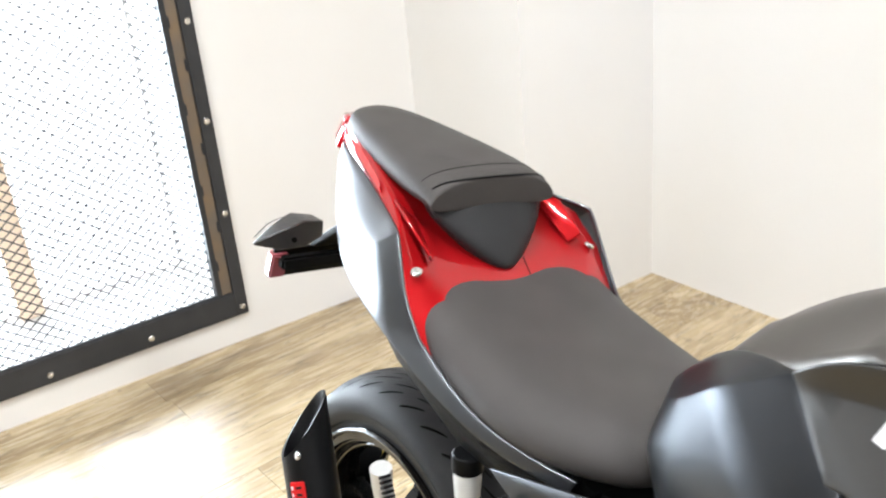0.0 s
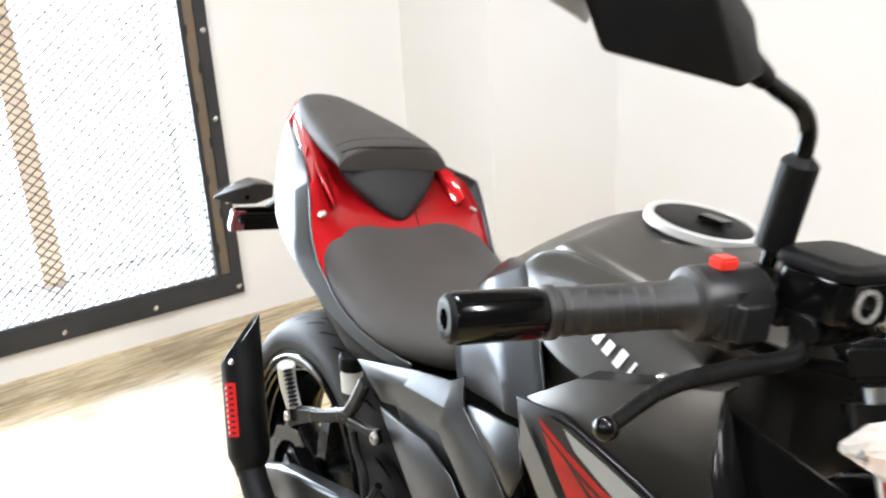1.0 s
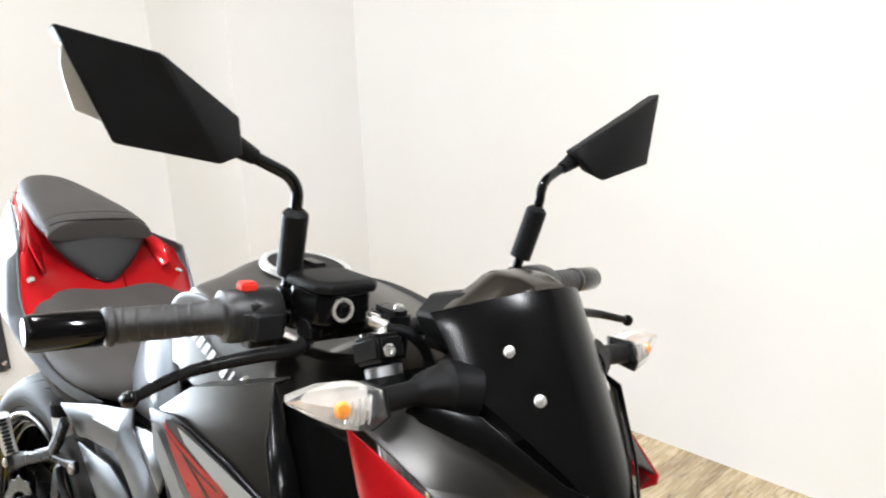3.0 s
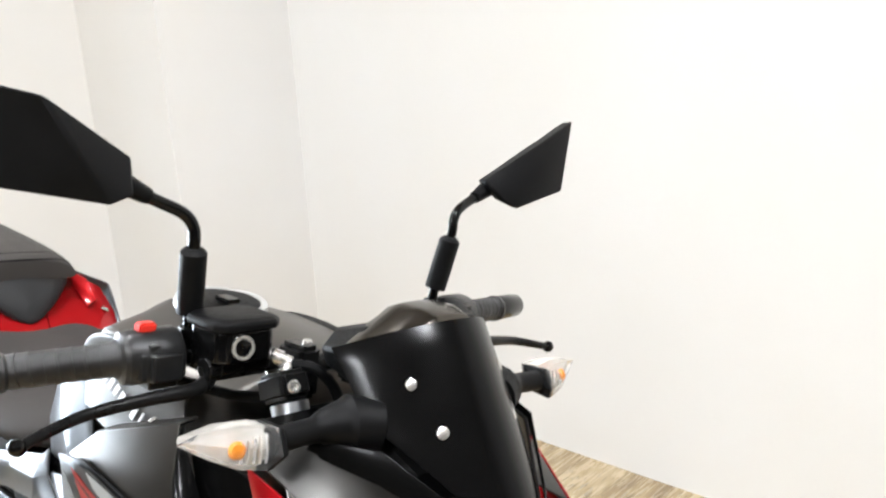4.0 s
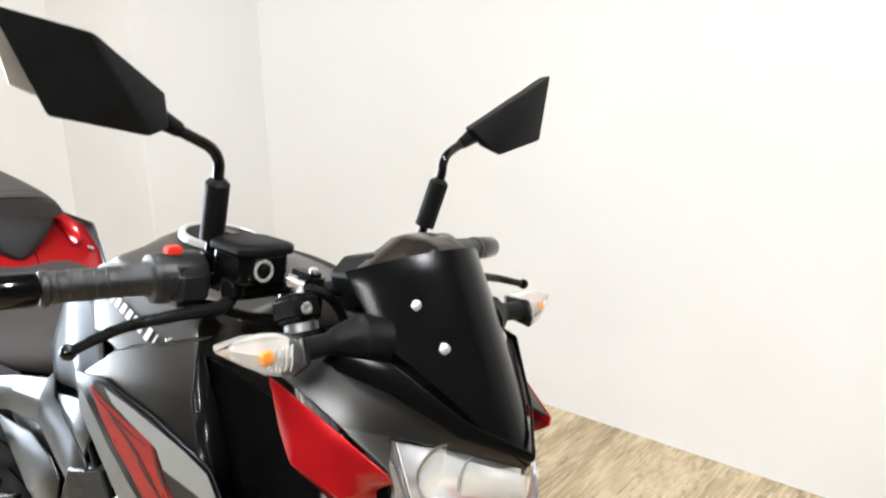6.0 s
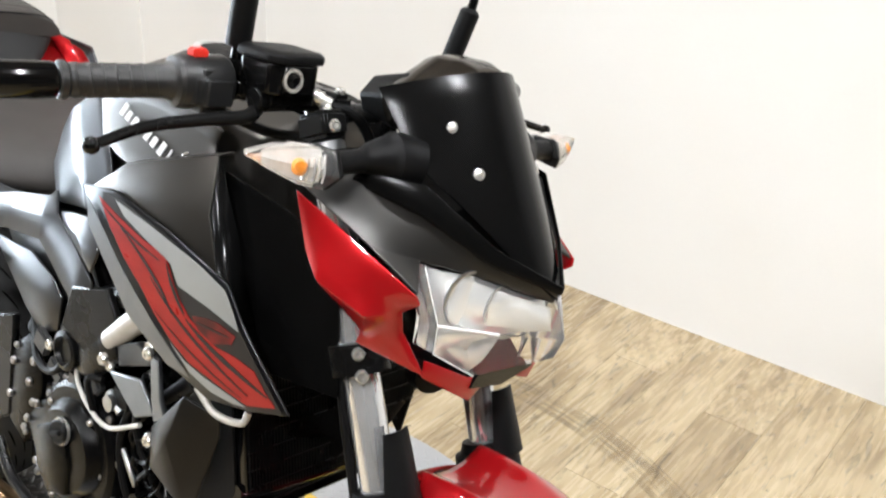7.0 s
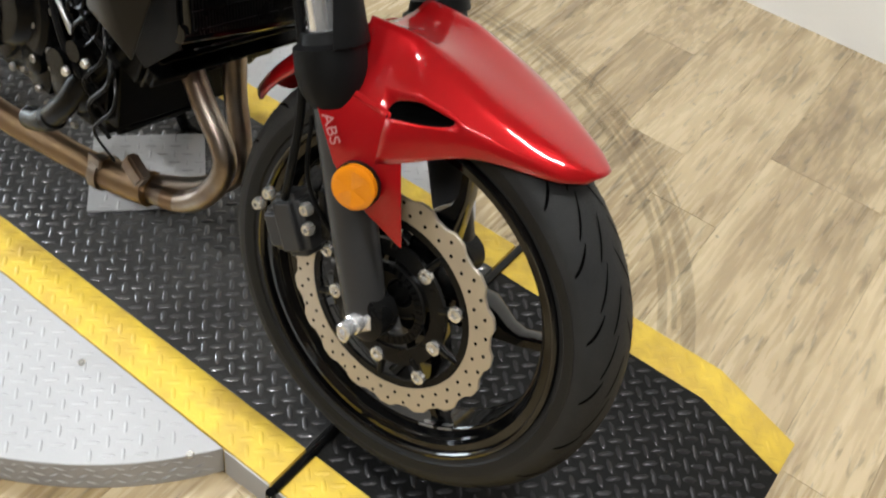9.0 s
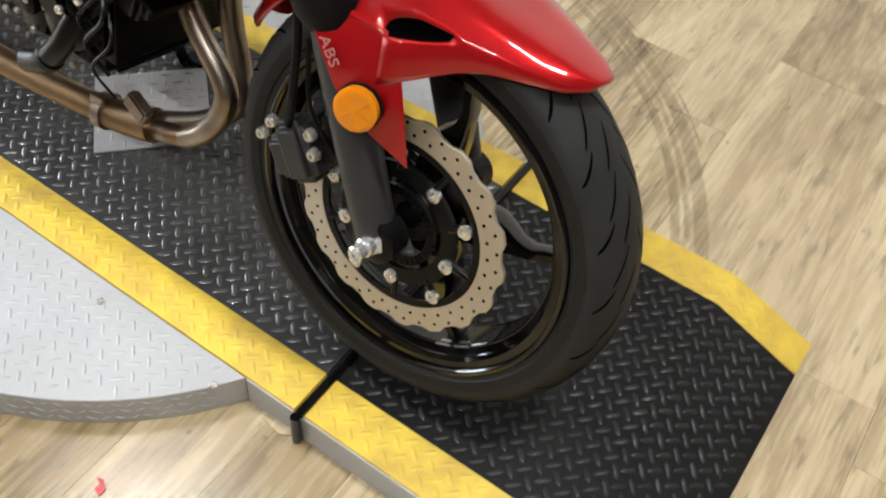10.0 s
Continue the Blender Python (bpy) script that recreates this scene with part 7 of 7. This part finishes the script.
part("tint_band", tube([(-0.40, -0.0455, 0.1865), (-0.425, -0.0475, 0.179)], 0.0176, 18, curved=False), PIPEHOT, bike, "golden heat band")
part("collector", tube([(-0.455, -0.052, 0.178), (-0.50, -0.06, 0.168), (-0.56, -0.07, 0.16)], lambda t: 0.028 - 0.003 * t, 18), PIPEHOT, bike, "golden tinted collector")
part("collector_clamp", lathe([(-0.008, 0.02), (-0.008, 0.0295), (0.008, 0.0295), (0.008, 0.02)], (-0.545, -0.068, 0.162), (1, 0.15, 0.1), 22), PIPE, bike, "steel pipe clamp")
part("clamp_tab", box((-0.545, -0.085, 0.18), (0.03, 0.006, 0.035), bevel=0.002), PIPE, bike)
part("link_pipe", tube([(-0.55, -0.068, 0.16), (-0.64, -0.08, 0.154), (-0.78, -0.1, 0.152), (-0.92, -0.14, 0.19), (-1.0, -0.16, 0.235)], 0.022, 18), PIPEHOT, bike, "golden heat-tinted link pipe")
part("mid_pipe", tube([(-0.99, -0.158, 0.228), (-1.08, -0.175, 0.28), (-1.17, -0.182, 0.325), (-1.235, -0.185, 0.36), (-1.275, -0.186, 0.395)], 0.0235, 18), PLASTIC, bike, "matt black mid pipe")
part("stand_stop", box((-0.47, -0.07, 0.21), (0.045, 0.02, 0.03), Matrix.Rotation(radians(30), 4, "Y"), 0.004), PIPE, bike)
MA, MB = Vector((-1.268, -0.186, 0.385)), Vector((-1.358, -0.186, 0.60))
md = (MB - MA).normalized()
ml = (MB - MA).length
side = Vector((0, 1, 0))
upm = md.cross(side)


def muffler_ring(h, r, cut=0.0, squash=1.18):
    ring = []
    for k in range(28):
        a = 2 * math.pi * k / 28
        o = side * (math.cos(a) * r) + upm * (math.sin(a) * r * squash)
        ring.append(MA + md * (h + cut * (math.cos(a) * 0.9 + math.sin(a) * -0.25)) + o)
    return ring


muf = part("muffler", loft([muffler_ring(-0.012, 0.0235, 0, 1), muffler_ring(0.0, 0.025, 0, 1.05), muffler_ring(0.018, 0.0325), muffler_ring(0.026, 0.034), muffler_ring(0.12, 0.034), muffler_ring(ml - 0.02, 0.034, 0.042), muffler_ring(ml - 0.02, 0.031, 0.042), muffler_ring(ml - 0.07, 0.028, 0.03)]), PLASTIC, bike, "matt black slash-cut muffler", angle=40)
part("muffler_bolt", bolt(MA + md * (ml - 0.055) + side * -0.026 + upm * -0.027, (0, -1, 0.1), 0.006, 0.004), STEEL, muf)
badge = basis(MA + md * 0.1 + side * -0.0305 + upm * -0.0205, md, upm + side * -0.7)
part("badge", box((0, 0, 0), (0.088, 0.021, 0.003), badge, 0.001), REDPRINT, muf, "red maker's badge")
for k in range(9):
    part("badge_block", box((0, 0, 0), (0.0034, 0.008, 0.0008), badge @ Matrix.Translation((-0.037 + 0.0092 * k, -0.002, 0.0018))), BLACKFILM, muf)
    part("badge_block", box((0, 0, 0), (0.0045, 0.0022, 0.0008), badge @ Matrix.Translation((-0.037 + 0.0092 * k, 0.0075, 0.0018))), WHITEPRINT, muf)

# rear set, pegs, swingarm, brake
def cast_arm(pts, wide, thick):
    """A flat cast arm along a line: wide up and down, thick across."""
    rings = []
    for k, q in enumerate(pts):
        a, b = Vector(pts[max(0, k - 1)]), Vector(pts[min(len(pts) - 1, k + 1)])
        d = (b - a).normalized()
        u = d.cross(Vector((0, 1, 0))).normalized()
        rings.append([Vector(q) + u * (wide[k] * e / 2) + Vector((0, thick * f / 2, 0)) for e, f in ((-1, -0.5), (-0.7, -1), (0.7, -1), (1, -0.5), (1, 0.5), (0.7, 1), (-0.7, 1), (-1, 0.5))])
    return loft(rings)


hanger = part("peg_hanger", join(cast_arm([(-1.150, -0.172, 0.536), (-1.108, -0.170, 0.556), (-1.059, -0.168, 0.577), (-0.998, -0.164, 0.606), (-0.978, -0.162, 0.634), (-0.962, -0.160, 0.672)], (0.03, 0.024, 0.018, 0.02, 0.017, 0.02), 0.012),
                                 cast_arm([(-1.01, -0.164, 0.6), (-0.97, -0.162, 0.606), (-0.935, -0.160, 0.612), (-0.912, -0.160, 0.615)], (0.014, 0.013, 0.013, 0.022), 0.011)), BLACKMETAL, bike, "slim black cast passenger peg hanger", bevel=0.001)
part("hanger_bolt", bolt((-0.912, -0.166, 0.615), (0, -1, 0), 0.0085, 0.005), CASEBOLT, hanger)
part("hanger_edge", cast_arm([(-1.045, -0.172, 0.594), (-0.999, -0.168, 0.616), (-0.987, -0.166, 0.638), (-0.972, -0.164, 0.672)], (0.003, 0.004, 0.004, 0.003), 0.003), ALLOY, hanger, "thin pale alloy strip along the hanger's upper edge")
part("brake_line", tube([(-0.985, -0.158, 0.585), (-0.965, -0.16, 0.565), (-0.94, -0.16, 0.545), (-0.925, -0.16, 0.50), (-0.93, -0.155, 0.42)], 0.006, 10), PLASTIC, bike)
peg = part("pillion_peg", tube([(-1.146, -0.174, 0.552), (-1.155, -0.182, 0.585), (-1.152, -0.19, 0.62)], lambda t: 0.0115 + 0.002 * t, 12), PALEALLOY, bike, "folded silver pillion foot peg with black ribs")
for k in range(9):
    c0 = Vector((-1.148, -0.176, 0.56)).lerp(Vector((-1.15, -0.19, 0.617)), k / 8)
    part("peg_rib", box(c0 + Vector((0.012, -0.003, 0)), (0.012, 0.012, 0.0036), Matrix.Rotation(radians(-35), 4, "Y"), 0.001), PLASTIC, peg)
part("peg_pivot", box((-1.148, -0.171, 0.536), (0.03, 0.022, 0.03), Matrix.Rotation(radians(-40), 4, "Y"), 0.005), BLACKMETAL, bike)
part("peg_bolt", bolt((-1.148, -0.182, 0.536), (0, -1, 0), 0.0075, 0.004), STEEL, bike)
pot = part("fluid_pot", lathe([(0, 0.0005), (0, 0.015), (0.026, 0.0165), (0.036, 0.0165), (0.036, 0.0005)], (-1.085, -0.112, 0.598), (0, -0.1, 1), 20, closed=False), WHITEPOT, bike, "white rear brake fluid pot with black cap")
part("pot_cap", lathe([(0.036, 0.0005), (0.036, 0.0185), (0.056, 0.0185), (0.058, 0.016), (0.058, 0.0005)], (-1.085, -0.112, 0.598), (0, -0.1, 1), 24, closed=False), PLASTIC, pot)
for s in (-1, 1):
    arm = part("swingarm", loft([[(x, s * (y + a * 0.5 * w), z + b * 0.5 * h) for a, b in ((-1, -1), (1, -1), (1, 1), (-1, 1))] for x, y, z, w, h in ((-0.88, 0.12, 0.43, 0.04, 0.07), (-1.05, 0.125, 0.41, 0.035, 0.075), (-1.25, 0.13, 0.36, 0.03, 0.06), (-1.365, 0.132, 0.306, 0.026, 0.055))]), GREY, bike, "satin grey box-section swingarm", bevel=0.006)
    part("axle_end", lathe([(0, 0.0005), (0, 0.018), (0.012, 0.018), (0.02, 0.012), (0.02, 0.0005)], (-1.315, s * 0.147, 0.312), (0, s, 0), 6, closed=False), STEEL, bike)
part("rear_brake_disc", petal_disc((-1.315, 0, 0.306), -0.085, 0.11, 0.08, 0.0045, 14, 0.005), ENGINE, rw, "drilled rear brake disc", bevel=0.0005)
part("rear_caliper", box((-1.25, -0.1, 0.37), (0.085, 0.045, 0.055), Matrix.Rotation(radians(20), 4, "Y"), 0.01), ENGINE, bike, bevel=0.002)
part("rear_sprocket", lathe([(0, 0.06), (0.006, 0.06), (0.006, 0.1), (0, 0.1)], (-1.315, 0.095, 0.306), (0, 1, 0), 44), STEEL, rw)
part("chain", tube([(-0.75, 0.095, 0.45), (-1.05, 0.096, 0.43), (-1.315, 0.098, 0.407), (-1.41, 0.098, 0.306), (-1.315, 0.098, 0.205), (-1.05, 0.096, 0.27), (-0.75, 0.095, 0.36)], 0.008, 6), ENGINE, bike)
part("brake_pedal", tube([(-0.86, -0.165, 0.33), (-0.8, -0.175, 0.3), (-0.72, -0.178, 0.29), (-0.66, -0.185, 0.3)], 0.008, 10), BLACKMETAL, bike)
part("pedal_link", tube([(-0.9, -0.16, 0.55), (-0.93, -0.165, 0.47), (-0.9, -0.16, 0.36)], 0.006, 8), BLACKMETAL, bike)
part("rear_shock", tube([(-0.95, 0.0, 0.62), (-1.0, 0.0, 0.42)], 0.035, 14, curved=False), BLACKMETAL, bike)
part("air_box", box((-0.86, 0, 0.60), (0.22, 0.2, 0.16), bevel=0.03), PLASTIC, bike)
part("under_seat", box((-1.12, 0, 0.70), (0.4, 0.2, 0.06), Matrix.Rotation(radians(8), 4, "Y"), 0.02), PLASTIC, bike)
# side stand on the far side
part("side_stand", tube([(-0.78, 0.14, 0.28), (-0.74, 0.2, 0.16), (-0.70, 0.262, 0.0)], 0.011, 12), BLACKMETAL, bike, "black side stand")
part("stand_foot", box((-0.70, 0.266, 0.057), (0.05, 0.04, 0.008), Matrix.Rotation(LEAN, 4, "X"), 0.003), BLACKMETAL, bike)
part("far_peg", tube([(-0.9, 0.17, 0.4), (-0.9, 0.24, 0.41)], 0.013, 10, curved=False), BLACKMETAL, bike)

# ---- floor pieces ----
PW, PL, GAP = 0.15, 0.92, 0.0005
PA = math.atan(SLOPE)
plank_me = bpy.data.meshes.new("plank")
pb = box((0, 0, -0.002), (PW - GAP, PL - GAP, 0.004), bevel=0.0004)
pb.to_mesh(plank_me)
pb.free()
plank_me.materials.append(WOOD)
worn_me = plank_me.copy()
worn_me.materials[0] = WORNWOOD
rng = random.Random(5)
first = None
O = Vector((PX, north(PX), 0))
ex, ey = Vector((math.cos(PA), math.sin(PA), 0)), Vector((-math.sin(PA), math.cos(PA), 0))
for i in range(-5, 54):
    sh = rng.random() * PL
    for j in range(-1, 10):
        away = j * PL + sh - 0.1
        long_ = min(PL, away + PL / 2 + 0.004)
        if long_ < 0.03:
            continue
        away += (PL - long_) / 2
        c = O + ex * ((i + 0.4) * PW) - ey * away
        if not (WX - 0.07 < c.x < EAST and c.y > SOUTH - 0.3):
            continue
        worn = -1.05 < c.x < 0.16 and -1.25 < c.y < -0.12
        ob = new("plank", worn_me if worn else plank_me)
        ob.parent = floor
        ob.matrix_world = (Matrix.Translation(c + Vector((0, 0, rng.random() * 0.0002))) @ Matrix.Rotation(PA + (math.pi if rng.random() < 0.5 else 0), 4, "Z")
                           @ Matrix.Diagonal((1, long_ / PL, 1, 1)))


# dark rubbed arcs where wheels have swung round
def scuff_material():
    m = bpy.data.materials.new("rubber_scuff")
    m.use_nodes = True
    n, l = m.node_tree.nodes, m.node_tree.links
    p = n["Principled BSDF"]
    p.inputs["Base Color"].default_value = (0.15, 0.1, 0.055, 1)
    p.inputs["Roughness"].default_value = 0.55
    co = n.new("ShaderNodeTexCoord")
    ns = n.new("ShaderNodeTexNoise")
    ns.inputs["Scale"].default_value, ns.inputs["Detail"].default_value = 16, 6
    l.new(co.outputs["Object"], ns.inputs["Vector"])
    mr = n.new("ShaderNodeMapRange")
    mr.inputs[1].default_value, mr.inputs[2].default_value, mr.inputs[3].default_value, mr.inputs[4].default_value = 0.3, 0.72, 0.06, 0.4
    l.new(ns.outputs["Fac"], mr.inputs[0])
    l.new(mr.outputs[0], p.inputs["Alpha"])
    return m


SCUFF = scuff_material()
for r0, r1, a0, a1 in ((0.957, 0.975, 24, 112), (0.983, 0.993, 27, 128), (1.001, 1.028, 23, 132), (1.035, 1.041, 40, 118)):
    n = 60
    verts, faces = [], []
    for k in range(n + 1):
        a = radians(a0 + (a1 - a0) * k / n)
        for r in (r0, r1):
            verts.append((C.x + r * math.cos(a), C.y + r * math.sin(a), 0.0012))
    faces = [(2 * k, 2 * k + 1, 2 * k + 3, 2 * k + 2) for k in range(n)]
    part("tyre_mark", build(verts, faces), SCUFF, floor, flat=True)


# a broken flake of flooring beside the hinge rod, and a scrap of red plastic
chip = part("floor_flake", slab([(-0.100, -0.177, 0.0035), (-0.095, -0.154, 0.0035), (-0.059, -0.148, 0.0035), (-0.043, -0.157, 0.0035), (-0.046, -0.174, 0.0035), (-0.061, -0.182, 0.0035)], 0.003), WOOD, None, flat=True)
tagged(chip, "pale broken flake of vinyl flooring beside the turntable", "debris")
scrap = part("plastic_scrap", slab([(-0.205, -0.394, 0.003), (-0.195, -0.390, 0.003), (-0.181, -0.398, 0.003), (-0.180, -0.410, 0.003), (-0.194, -0.407, 0.003), (-0.192, -0.398, 0.003)], 0.002), REDPRINT, None, flat=True)
tagged(scrap, "small torn scrap of red plastic on the floor", "debris")
